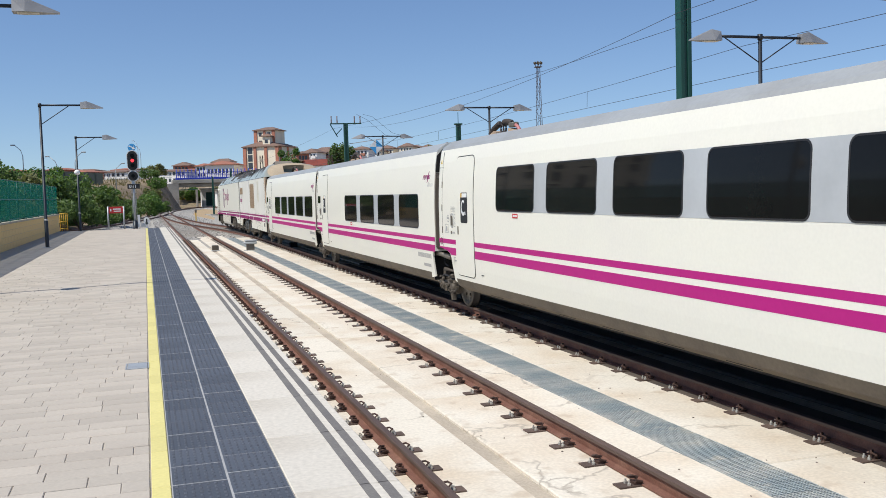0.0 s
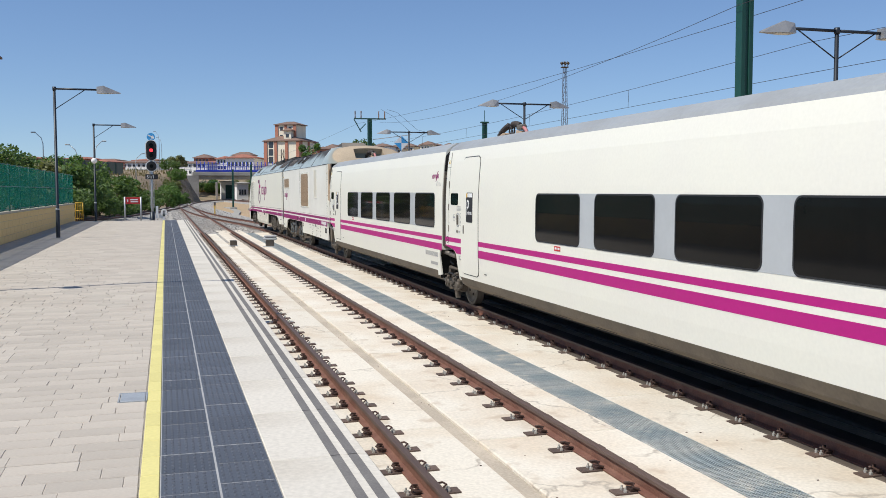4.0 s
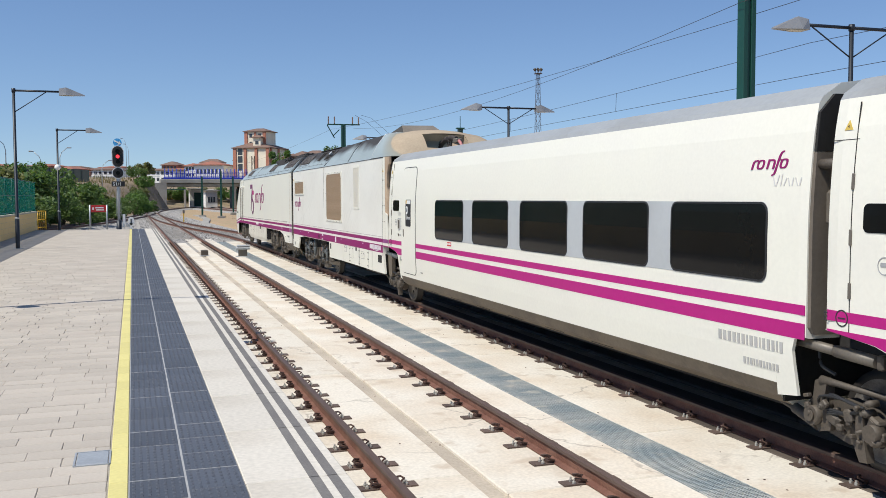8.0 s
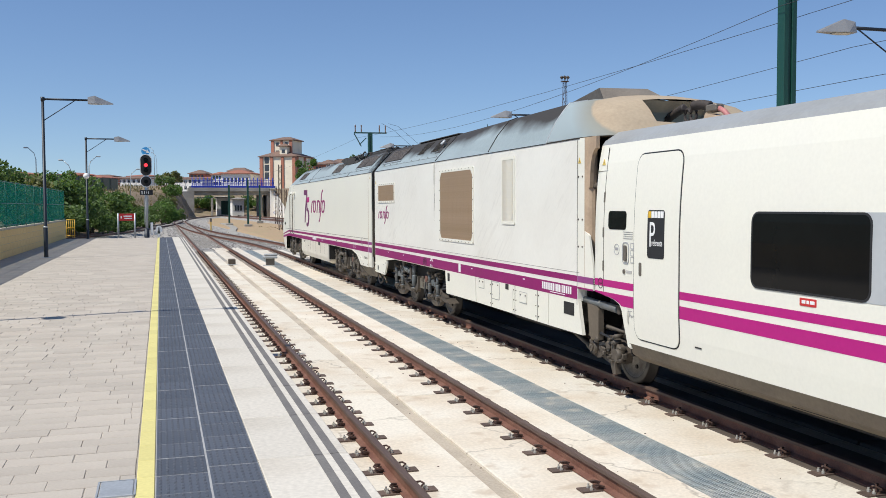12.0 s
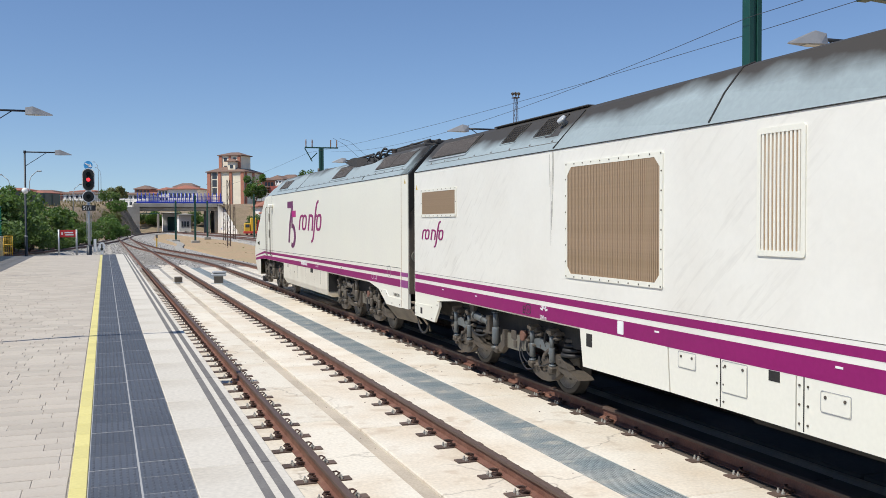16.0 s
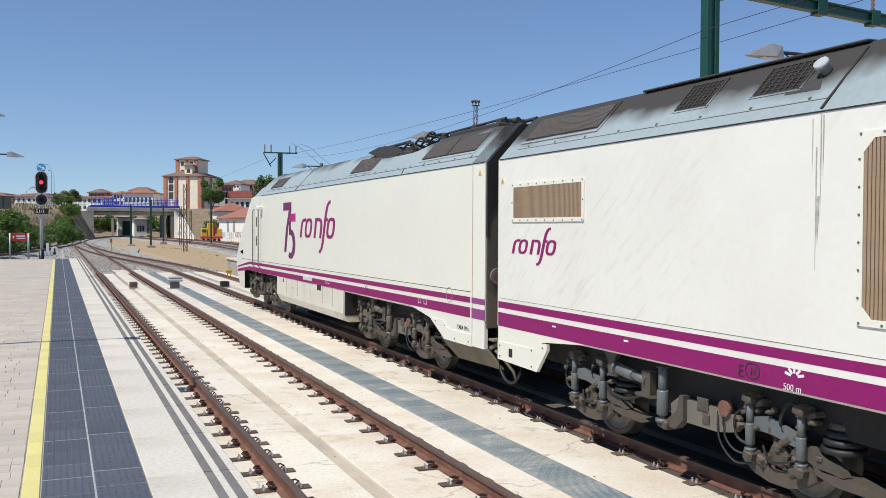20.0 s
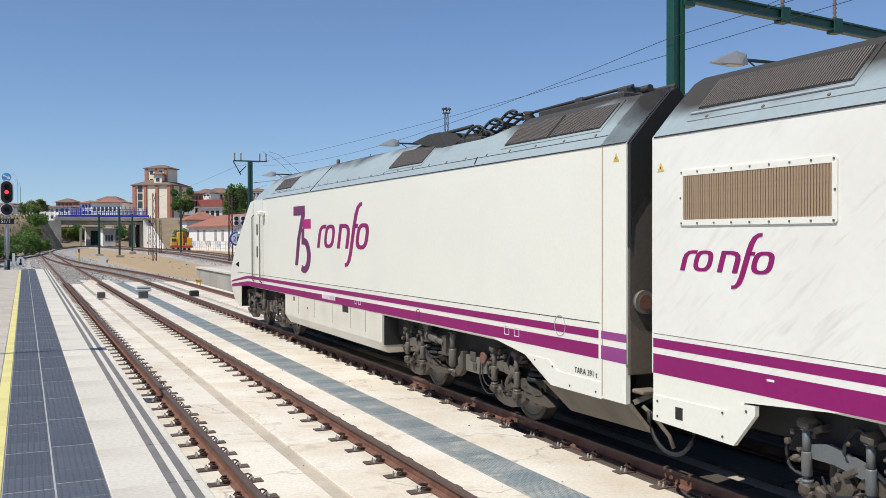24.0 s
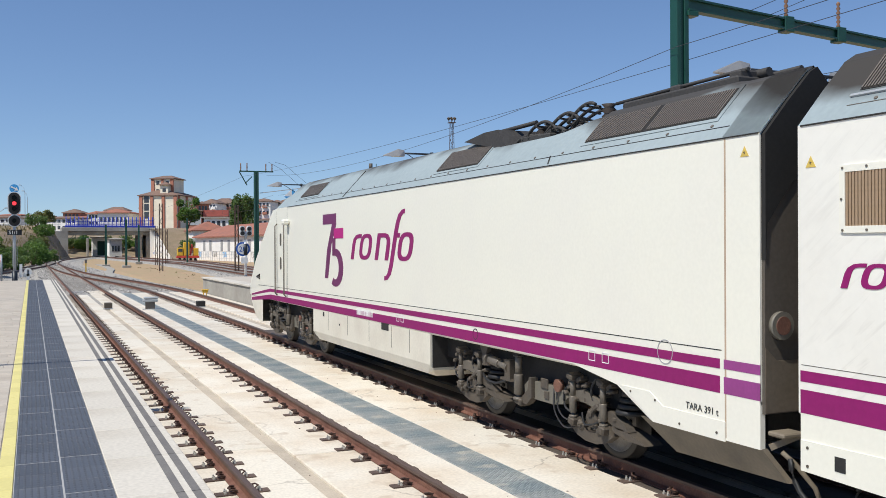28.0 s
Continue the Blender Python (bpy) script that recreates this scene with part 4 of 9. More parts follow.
def stroke(bm, pts, w, x0, x1, mi=0):
    """A flat stroke of one width along points in y-z."""
    a, b = [], []
    for i, (y, z) in enumerate(pts):
        q, r = pts[max(i - 1, 0)], pts[min(i + 1, len(pts) - 1)]
        d = Vector((r[0] - q[0], r[1] - q[1]))
        d.normalize()
        a.append((y - d.y * w / 2, z + d.x * w / 2))
        b.append((y + d.y * w / 2, z - d.x * w / 2))
    plaque(bm, a + b[::-1], x0, x1, mi)


def wordmark(parent, y, z, s, material="purple", wide=1.45):
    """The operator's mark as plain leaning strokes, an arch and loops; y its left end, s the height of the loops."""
    def lay(pts):
        return [(y - s * wide * (a + 0.26 * v), z + s * v) for a, v in pts]
    def ribbon(pts, w=0.25, h=0.16):
        """An outline round a line: wide across upright runs, thinner across level ones."""
        left, right = [], []
        for i, (a, v) in enumerate(pts):
            q, r = pts[max(i - 1, 0)], pts[min(i + 1, len(pts) - 1)]
            d = Vector((r[0] - q[0], r[1] - q[1])).normalized()
            left.append((a - d.y * w / 2, v + d.x * h / 2))
            right.append((a + d.y * w / 2, v - d.x * h / 2))
        return left + right[::-1]
    lines = [[(0.12, 0), (0.12, 0.6), (0.16, 0.78), (0.28, 0.89), (0.46, 0.92), (0.70, 0.92)],
             [(2.09, 0), (2.09, 1.0)], [(2.22, 0.92), (2.48, 0.92), (2.68, 0.88), (2.80, 0.76), (2.84, 0.6), (2.84, 0)],
             [(2.86, -0.66), (3.04, -0.63), (3.16, -0.48), (3.22, -0.2), (3.24, 0.3), (3.26, 1.0), (3.30, 1.36), (3.38, 1.6), (3.52, 1.72), (3.68, 1.74)],
             [(3.36, 0.90), (3.56, 0.90)]]
    for it in lines:
        bm = bmesh.new()
        plaque(bm, lay(ribbon(it)), -SIDE - 0.005, -SIDE + 0.002)
        part("logo_stroke", bm, material, parent)
    for a in (1.13, 4.02):
        def loop(rw, rh, n=24):
            out = []
            for k in range(n):
                c, e = math.cos(math.tau * k / n), math.sin(math.tau * k / n)
                out.append((a + rw * math.copysign(abs(c) ** 0.7, c), 0.5 + rh * math.copysign(abs(e) ** 0.7, e)))
            return lay(out)
        bm = bmesh.new()
        ring_plaque(bm, loop(0.48, 0.5), loop(0.25, 0.35), -SIDE - 0.005, -SIDE + 0.002)
        part("logo_loop", bm, material, parent)


def vent(parent, y0, y1, z0, z1, name="louvre", slat="grille", frame_mat="white", pitch=0.042, margin=0.05, bolts=True, back="under", cover=0.38):
    """A louvre: frame, dark backing and upright slats."""
    side_plate(name + "_backing", parent, y0 + margin, y1 - margin, z0 + margin, z1 - margin, back, 0.02, 0.001)
    frame_plate(name + "_frame", parent, y0, y1, z0, z1, margin, frame_mat, 0.03, 0.014)
    n = int((y1 - y0 - 2 * margin) / pitch)
    bm = bmesh.new()
    quad_box(bm, -SIDE - 0.011, -SIDE, -pitch * cover, pitch * cover, z0 + margin, z1 - margin)
    me = mesh_of("slat", bm, slat)
    for k in range(n):
        share("slat", me, parent, Matrix.Translation((0, y0 + margin + (k + 0.5) * (y1 - y0 - 2 * margin) / n, 0)))
    if bolts:
        bm = bmesh.new()
        tube(bm, [(-SIDE - 0.012, 0, 0), (-SIDE - 0.020, 0, 0)], 0.010, 6)
        me = mesh_of("bolt", bm, "gear_grey")
        for k in range(int((y1 - y0) / 0.2) + 1):
            for z in (z0 + 0.02, z1 - 0.02):
                share("bolt", me, parent, Matrix.Translation((0, y0 + 0.03 + k * (y1 - y0 - 0.06) / int((y1 - y0) / 0.2), z)))
        for k in range(1, int((z1 - z0) / 0.2)):
            for yy in (y0 + 0.02, y1 - 0.02):
                share("bolt", me, parent, Matrix.Translation((0, yy, z0 + k * (z1 - z0) / int((z1 - z0) / 0.2))))


def roof_point(t, proud=0.0):
    """A point on the sloping roof flank: t from 0 (eaves) to 1 (top)."""
    a, b = Vector((-1.452, 0, 3.29)), Vector((-0.98, 0, 3.80))
    n = Vector((-0.51, 0, 0.47)).normalized()
    return a.lerp(b, t) + n * proud


def flank_plate(name, parent, y0, y1, t0, t1, material, proud=0.006, shear=0.0, label=""):
    """A plate on the roof flank."""
    bm = bmesh.new()
    c = [(y0, t0, 0), (y1, t0, 0), (y1 - shear, t1, 0), (y0 - shear, t1, 0)]
    a = [bm.verts.new(roof_point(t, proud) + Vector((0, y, 0))) for y, t, _ in c]
    b = [bm.verts.new(roof_point(t, -0.02) + Vector((0, y, 0))) for y, t, _ in c]
    bm.faces.new(a)
    for k in range(4):
        bm.faces.new((a[k], b[k], b[(k + 1) % 4], a[(k + 1) % 4]))
    return part(name, bm, material, parent, label)


def flank_vent(parent, y0, y1, t0, t1, pitch=0.05, frame_mat="roof_loco", split=1):
    flank_plate("roof_vent_frame", parent, y0 - 0.05, y1 + 0.05, t0 - 0.06, t1 + 0.06, frame_mat, 0.012)
    flank_plate("roof_vent_backing", parent, y0, y1, t0, t1, "black_wall", 0.016)
    bm = bmesh.new()
    a, b = roof_point(t0 + 0.02, 0.02), roof_point(t1 - 0.02, 0.02)
    bar(bm, a, b, pitch * 0.45, 0.016)
    me = mesh_of("roof_slat", bm, "grille_dark")
    n = int((y1 - y0) / pitch)
    for k in range(n):
        if split > 1 and abs((k + 0.5) / n - 0.5) < 0.02:
            continue
        share("roof_slat", me, parent, Matrix.Translation((0, y0 + (k + 0.5) * (y1 - y0) / n, 0)))


def wheel_mesh(face="wheel"):
    bm = bmesh.new()
    prof = [(0.05, -0.07), (0.10, -0.07), (0.11, -0.045), (0.30, -0.03), (0.345, -0.055), (0.36, -0.068), (0.43, -0.068), (0.435, -0.06),
            (0.44, 0.04), (0.465, 0.05), (0.465, 0.068), (0.36, 0.068), (0.05, 0.04)]
    n = 40
    rings = [[bm.verts.new((x, r * math.cos(math.tau * k / n), r * math.sin(math.tau * k / n))) for k in range(n)] for r, x in prof]
    mats = [0, 0, 0, 0, 0, 1, 1, 1, 1, 1, 1, 0]
    for i, (a, b) in enumerate(zip(rings, rings[1:])):
        for k in range(n):
            f = bm.faces.new((a[k], a[(k + 1) % n], b[(k + 1) % n], b[k]))
            f.material_index, f.smooth = mats[i], True
    bm.faces.new(rings[0]).material_index = 0
    for k in range(6):
        t = math.tau * k / 6
        tube(bm, [(-0.052, 0.22 * math.cos(t), 0.22 * math.sin(t)), (-0.036, 0.22 * math.cos(t), 0.22 * math.sin(t))], 0.028, 8, 2)
    for k in range(8):
        t = math.tau * (k + 0.3) / 8
        tube(bm, [(-0.085, 0.075 * math.cos(t), 0.075 * math.sin(t)), (-0.068, 0.075 * math.cos(t), 0.075 * math.sin(t))], 0.011, 6, 1)
    return mesh_of("wheel", bm, face, "tread", "under")


WHEEL = wheel_mesh()
COACH_WHEEL = wheel_mesh("wheel_part_shade")
WHEELS = []


def add_wheels(parent, y, mesh=None):
    for s in (-1, 1):
        w = share("wheel", mesh or WHEEL, parent, pose(s * GAUGE, y, 0.44, 0, 0, 0 if s < 0 else 180))
        WHEELS.append((w, s * GAUGE, y, 0.44))
    bm = bmesh.new()
    tube(bm, [(-0.8, y, 0.44), (0.8, y, 0.44)], 0.085, 12)
    part("axle", bm, "gear", parent)


def damper(parent, a, b, r=0.05, material="gear_grey"):
    """A damper: wide barrel, thin rod and end eyes."""
    a, b = Vector(a), Vector(b)
    bm = bmesh.new()
    m, e = a.lerp(b, 0.55), a.lerp(b, 0.12)
    tube(bm, [a, e], r * 0.55, 8)
    tube(bm, [e, e.lerp(m, 0.04), m, m.lerp(b, 0.06)], r, 10, radii=[r * 0.8, r, r, r * 0.9])
    tube(bm, [m, b], r * 0.78, 8)
    tube(bm, [b.lerp(a, 0.02), b], r * 1.15, 8)
    tube(bm, [a, a.lerp(b, 0.06)], r * 1.2, 8)
    return part("damper", bm, material, parent)


def lump(parent, name, x, y, z, sx, sy, sz, material, tilt=0.0):
    """A forged block with chamfered edges, turned a little about the axle's direction."""
    bm = bmesh.new()
    soft_box(bm, -sx / 2, sx / 2, -sy / 2, sy / 2, -sz / 2, sz / 2, min(sx, sy, sz) * 0.22)
    return part(name, bm, material, parent, m=Matrix.Translation((x, y, z)) @ Matrix.Rotation(radians(tilt), 4, "X"))


def plate(parent, name, x0, x1, outline, material):
    bm = bmesh.new()
    plaque(bm, outline, x0, x1)
    return part(name, bm, material, parent)


def hose(parent, pts, r=0.014):
    bm = bmesh.new()
    q = []
    for a, b, c, e in zip([pts[0]] + pts, pts, pts[1:], pts[2:] + [pts[-1]]):
        a, b, c, e = map(Vector, (a, b, c, e))
        for k in range(4):
            t = k / 4
            q.append(0.5 * (2 * b + (c - a) * t + (2 * a - 5 * b + 4 * c - e) * t * t + (3 * b - a - 3 * c + e) * t ** 3))
    tube(bm, q + [Vector(pts[-1])], r, 6)
    return part("brake_hose", bm, "black", parent)


def bogie(car, yc, half=1.48, material="gear", grey="gear_grey"):
    """A powered bogie: frame, wheels, axle boxes, springs, dampers, brackets and hoses."""
    b = new("bogie")
    b.parent = car
    b.matrix_basis = Matrix.Translation((0, yc, 0))
    for s in (-1, 1):
        add_wheels(b, s * half)
    for sx in (-1, 1):
        o = [(-half - 0.70, 0.60), (-half - 0.66, 0.72), (-half + 0.5, 0.78), (-0.45, 0.70), (0.45, 0.70), (half - 0.5, 0.78), (half + 0.66, 0.72),
             (half + 0.70, 0.60), (half - 0.45, 0.58), (0.45, 0.50), (-0.45, 0.50), (-half + 0.45, 0.58)]
        plate(b, "side_frame", sx * 1.06 - 0.06, sx * 1.06 + 0.06, o, "under")
    x = -1.22
    for s in (-1, 1):
        y = s * half
        bm = bmesh.new()
        n = 18
        rings = []
        for px, r in ((-1.00, 0.15), (-1.16, 0.15), (-1.17, 0.12), (-1.22, 0.12), (-1.225, 0.10), (-1.27, 0.10), (-1.28, 0.06)):
            rings.append([bm.verts.new((px, y + (r + (0.012 if k % 3 == 0 else 0)) * math.cos(math.tau * k / n), 0.47 + (r + (0.012 if k % 3 == 0 else 0)) * math.sin(math.tau * k / n))) for k in range(n)])
        for a, c in zip(rings, rings[1:]):
            for k in range(n):
                bm.faces.new((a[k], a[(k + 1) % n], c[(k + 1) % n], c[k]))
        bm.faces.new(rings[-1])
        bm.faces.new(rings[0][::-1])
        part("axle_box", bm, material, b)
        for dy in (-0.30, 0.30):
            damper(b, (x - 0.09, y + dy, 0.44), (x - 0.10, y + dy, 0.86), 0.042, grey)
            lump(b, "damper_bracket", x - 0.07, y + dy, 0.895, 0.17, 0.12, 0.07, material, 12)
            lump(b, "damper_bracket", x - 0.02, y + dy - 0.09, 0.865, 0.15, 0.10, 0.05, material, -25)
            lump(b, "damper_foot", x - 0.07, y + dy, 0.40, 0.15, 0.11, 0.10, material, 15)
            lump(b, "damper_foot", x - 0.01, y + dy + (0.11 if dy < 0 else -0.11), 0.37, 0.15, 0.13, 0.09, material, -20 if dy < 0 else 20)
        plate(b, "guide_arm", x - 0.08, x - 0.03, [(y + 0.27, 0.63), (y + 0.27, 0.74), (y + 0.12, 0.77), (y - 0.22, 0.69), (y - 0.27, 0.60), (y - 0.2, 0.58), (y + 0.05, 0.63)], grey)
        plate(b, "axle_guide", x - 0.06, x + 0.03, [(y - 0.42, 0.34), (y - 0.36, 0.44), (y - 0.28, 0.37), (y - 0.17, 0.42), (y - 0.08, 0.33), (y + 0.1, 0.33), (y + 0.22, 0.42), (y + 0.30, 0.34), (y + 0.36, 0.42),
                                                    (y + 0.42, 0.33), (y + 0.28, 0.25), (y + 0.10, 0.21), (y - 0.12, 0.21), (y - 0.28, 0.25)], material)
        for k in range(4):
            bm = bmesh.new()
            tube(bm, [(x + 0.10, y - 0.56, 0.60 + 0.062 * k), (x + 0.10, y - 0.56, 0.645 + 0.062 * k)], 0.17, 16, radii=[0.185 - 0.022 * k, 0.175 - 0.022 * k])
            part("spring_ring", bm, "black" if k < 3 else material, b)
        plate(b, "spring_arm", x - 0.06, x + 0.04, [(y - 0.14, 0.50), (y - 0.2, 0.60), (y - 0.42, 0.60), (y - 0.62, 0.52), (y - 0.70, 0.44), (y - 0.5, 0.44), (y - 0.3, 0.50)], material)
        plate(b, "guard_plate", x - 0.06, x + 0.16, [(y - 0.40, 0.46), (y - 0.60, 0.45), (y - 0.92, 0.385), (y - 0.98, 0.35), (y - 0.64, 0.355), (y - 0.42, 0.40)], material)
        lump(b, "brake_caliper", x + 0.02, y + 0.10, 0.66, 0.18, 0.20, 0.10, material, 10)
        lump(b, "brake_caliper", x - 0.04, y - 0.10, 0.60, 0.10, 0.16, 0.06, material, -30)
        hose(b, [(x - 0.02, y + 0.40, 0.82), (x - 0.07, y + 0.52, 0.70), (x - 0.08, y + 0.48, 0.52), (x - 0.03, y + 0.30, 0.46)])
        hose(b, [(x, y - 0.20, 0.90), (x - 0.06, y - 0.12, 0.92), (x - 0.08, y - 0.05, 0.74), (x - 0.03, y - 0.16, 0.58)], 0.018)
        hose(b, [(x - 0.04, y + 0.2, 0.5), (x - 0.1, y + 0.05, 0.40), (x - 0.1, y - 0.2, 0.46), (x - 0.05, y - 0.3, 0.55)], 0.011)
    bm = bmesh.new()
    soft_box(bm, -1.0, 1.0, -0.34, 0.34, 0.50, 0.76, 0.03)
    soft_box(bm, -0.9, 0.9, -half - 0.3, -half + 0.3, 0.70, 1.0, 0.03)
    soft_box(bm, -0.9, 0.9, half - 0.3, half + 0.3, 0.70, 1.0, 0.03)
    part("bolster", bm, "under", b)
    # upright secondary damper, yaw damper and its brackets
    damper(b, (x - 0.11, 0.06, 0.45), (x - 0.11, 0.06, 1.0), 0.06, grey)
    lump(b, "damper_foot", x - 0.06, 0.04, 0.44, 0.18, 0.16, 0.10, material, 10)
    lump(b, "damper_bracket", x - 0.08, 0.06, 1.02, 0.16, 0.12, 0.08, "under")
    damper(b, (x - 0.10, 0.92, 0.87), (x - 0.10, 0.32, 0.81), 0.06, grey)
    plate(b, "yaw_bracket", x - 0.14, x - 0.06, [(0.24, 0.68), (0.24, 0.92), (0.38, 0.92), (0.38, 0.70), (0.50, 0.68), (0.50, 0.65), (0.22, 0.65)], material)
    plate(b, "yaw_bracket", x - 0.14, x - 0.08, [(0.86, 0.78), (0.90, 0.94), (0.84, 1.04), (1.10, 1.04), (1.02, 0.94), (1.0, 0.78)], material)
    plate(b, "frame_beam", x - 0.06, x + 0.02, [(-0.02, 0.50), (0.0, 0.64), (-0.12, 0.72), (-0.85, 0.72), (-1.0, 0.62), (-0.92, 0.54), (-0.7, 0.50)], "beam")
    plate(b, "bracket_arm", x - 0.11, x - 0.02, [(-0.02, 0.42), (-0.02, 0.50), (-0.16, 0.60), (-0.20, 0.76), (-0.26, 0.76), (-0.26, 0.52), (-0.14, 0.42)], material)
    lump(b, "data_plate", x - 0.065, -0.50, 0.72, 0.02, 0.16, 0.12, material)
    lump(b, "data_plate", x - 0.065, -0.55, 0.59, 0.02, 0.10, 0.09, material)
    bm = bmesh.new()
    tube(bm, [(x - 0.03, -0.82, 0.74), (x - 0.09, -0.82, 0.74)], 0.075, 16)
    part("sensor", bm, "rail", b)
    rg = random.Random(22)
    for k in range(36):
        yy, zz, q = rg.choice((-half, half)) + rg.uniform(-0.5, 0.5), rg.uniform(0.34, 0.86), rg.uniform(0.03, 0.065)
        if k % 3:
            lump(b, "bracket", x - rg.uniform(0.05, 0.12), yy, zz, 0.05, q, q * rg.uniform(0.5, 1.4), material, rg.uniform(-40, 40))
        else:
            bm = bmesh.new()
            tube(bm, [(x, yy, zz), (x - 0.10, yy, zz), (x - 0.10, yy, zz), (x - 0.13, yy, zz)], q * 0.6, 10, radii=[q * 0.6, q * 0.6, q * 0.35, q * 0.35])
            part("bolt", bm, material, b)
    hose(b, [(x - 0.08, -0.80, 0.68), (x - 0.1, -0.86, 0.5), (x - 0.09, -0.98, 0.40), (x - 0.04, -1.12, 0.38)], 0.010)
    hose(b, [(x - 0.05, -0.7, 0.70), (x - 0.1, -0.78, 0.46), (x - 0.1, -1.0, 0.30), (x - 0.04, -1.2, 0.34)], 0.010)
    hose(b, [(x - 0.03, 0.55, 0.62), (x - 0.06, 0.75, 0.56), (x - 0.08, 1.0, 0.58), (x - 0.05, 1.2, 0.66)], 0.018)
    return b


def warning_triangle(parent, y, z, s=0.11):
    bm = bmesh.new()
    plaque(bm, [(y - s * 0.58, z), (y + s * 0.58, z), (y, z + s)], -SIDE - 0.004, -SIDE + 0.002)
    t = part("warning_triangle", bm, "label_yellow", parent, "small yellow warning triangle")
    bm = bmesh.new()
    plaque(bm, [(y + 0.008, z + s * 0.55), (y - 0.012, z + s * 0.42), (y + 0.0, z + s * 0.38), (y - 0.01, z + s * 0.2), (y + 0.014, z + s * 0.42), (y + 0.002, z + s * 0.45)], -SIDE - 0.006, -SIDE)
    part("flash", bm, "gear", t)


def seam(parent, y, z0, z1, w=0.012, material="under"):
    side_plate("seam", parent, y - w / 2, y + w / 2, z0, z1, material, proud=0.0016, thick=0.006)


# the power car, its rear end at 10.49 and its nose at 29.9
car = thing("power_car", "white diesel-electric power car with purple stripes, soot-stained pale blue roof", "locomotive")
U0 = 20.0
d = lambda u: u - U0
bm = bmesh.new()
mats = strip_mats(BOXY, 3.265)
def notched(cut):
    """The section with its roof taken down to a height, still on the line of the flank."""
    return [(-1.452 + (cut - 3.29) * 0.925, cut) if k == 7 and z > cut else (x, min(z, cut - 0.02 * (z > 3.8))) for k, (x, z) in enumerate(BOXY)]
flat = BOXY[:8] + [(-0.90, 3.845), (-0.78, 3.72), (0, 3.70)]
secs = [mirrored(flat, d(10.49)), mirrored(flat, d(11.3)), mirrored(BOXY, d(11.4)), mirrored(BOXY, d(13.45)), *[mirrored(notched(c), d(u)) for u, c in ((13.62, 3.79), (13.85, 3.75), (14.1, 3.705), (14.4, 3.685), (15.78, 3.685))], mirrored(BOXY, d(15.80)), mirrored(BOXY, d(20)), mirrored(BOXY, d(24.7)), mirrored(BOXY, d(25.9))]
# the raked front: one slanting plane cuts the body from the roof down to the tip
NOSE = [(26.25, 1.0, 3.72), (26.6, 1.0, 3.50), (27.0, 1.0, 3.24), (27.3, 1.0, 3.06), (28.15, 0.998, 2.53), (29.0, 0.99, 1.99), (29.6, 0.975, 1.52), (29.9, 0.955, 1.33), (30.2, 0.87, 1.22), (30.4, 0.72, 1.17)]
for u, w, cut in NOSE:
    half = []
    for k, (x, z) in enumerate(BOXY):
        zz = min(z, cut + 0.10 * (1 - (x / SIDE) ** 2))
        if k == 3:
            zz = min(2.0, (1.075 + cut) / 2)
        half.append((x * w, zz))
    secs.append(mirrored(half, d(u)))
loft(bm, secs, mats)
for f in bm.faces:
    c = f.calc_center_median()
    if c.y > d(26.6) and f.material_index == 1:
        f.material_index = 2 if 2.0 < c.z < 3.4 else 0
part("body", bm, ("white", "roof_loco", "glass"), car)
# nose apron below the stripes
bm = bmesh.new()
for k, (u, w, z) in enumerate([(28.12, 1.0, 0.47), (28.35, 0.998, 0.44), (28.95, 0.99, 0.53), (29.35, 0.98, 0.74), (29.72, 0.965, 0.96), (29.9, 0.94, 1.04)]):
    s = [bm.verts.new(q) for q in ((-SIDE * w, d(u), z), (-SIDE * w, d(u), 1.06), (SIDE * w, d(u), 1.06), (SIDE * w, d(u), z))]
    if k:
        for i in range(4):
            bm.faces.new((prev[i], prev[(i + 1) % 4], s[(i + 1) % 4], s[i]))
    prev = s
bm.faces.new(prev)
part("nose_apron", bm, "cream", car)
# the stripes lie level along the side and bend down over the nose
for z0, z1, n0, n1, f0, f1 in ((1.305, 1.388, 1.25, 1.325, 1.07, 1.11), (1.095, 1.24, 1.062, 1.18, 0.935, 1.01)):
    bm = bmesh.new()
    plaque(bm, [(d(10.49), z0 + 0.001), (d(10.92), z0 + 0.001), (d(10.92), z1 - 0.001), (d(10.49), z1 - 0.001)], -SIDE - 0.003, -SIDE + 0.004)
    part("stripe", bm, "purple_faded", car, "faded purple stripe on the end panel")
    bm = bmesh.new()
    pts = [(10.97, 1.0), (16.0, 1.0), (21.0, 1.0), (27.3, 1.0), (28.15, 0.998), (29.0, 0.99), (29.55, 0.976)]
    prev = None
    side0, side1 = z0, z1
    for u, w in pts:
        rise = 0.0
        t = (u - 10.97) / 16.33
        z0, z1 = side0 + (n0 - side0) * t, side1 + (n1 - side1) * t
        if u > 27.3:
            t = (u - 27.3) / 2.2
            z0, z1 = n0 + (f0 - n0) * t, n1 + (f1 - n1) * t
        s = [bm.verts.new((-SIDE * w - 0.004, d(u), z0 + rise)), bm.verts.new((-SIDE * w - 0.004, d(u), z1 + rise)),
             bm.verts.new((-SIDE * w + 0.02, d(u), z1 + rise)), bm.verts.new((-SIDE * w + 0.02, d(u), z0 + rise))]
        if prev:
            for i in range(4):
                bm.faces.new((prev[i], prev[(i + 1) % 4], s[(i + 1) % 4], s[i]))
        else:
            bm.faces.new(s)
        prev = s
    bm.faces.new(prev)
    part("stripe", bm, "purple", car)
bm = bmesh.new()
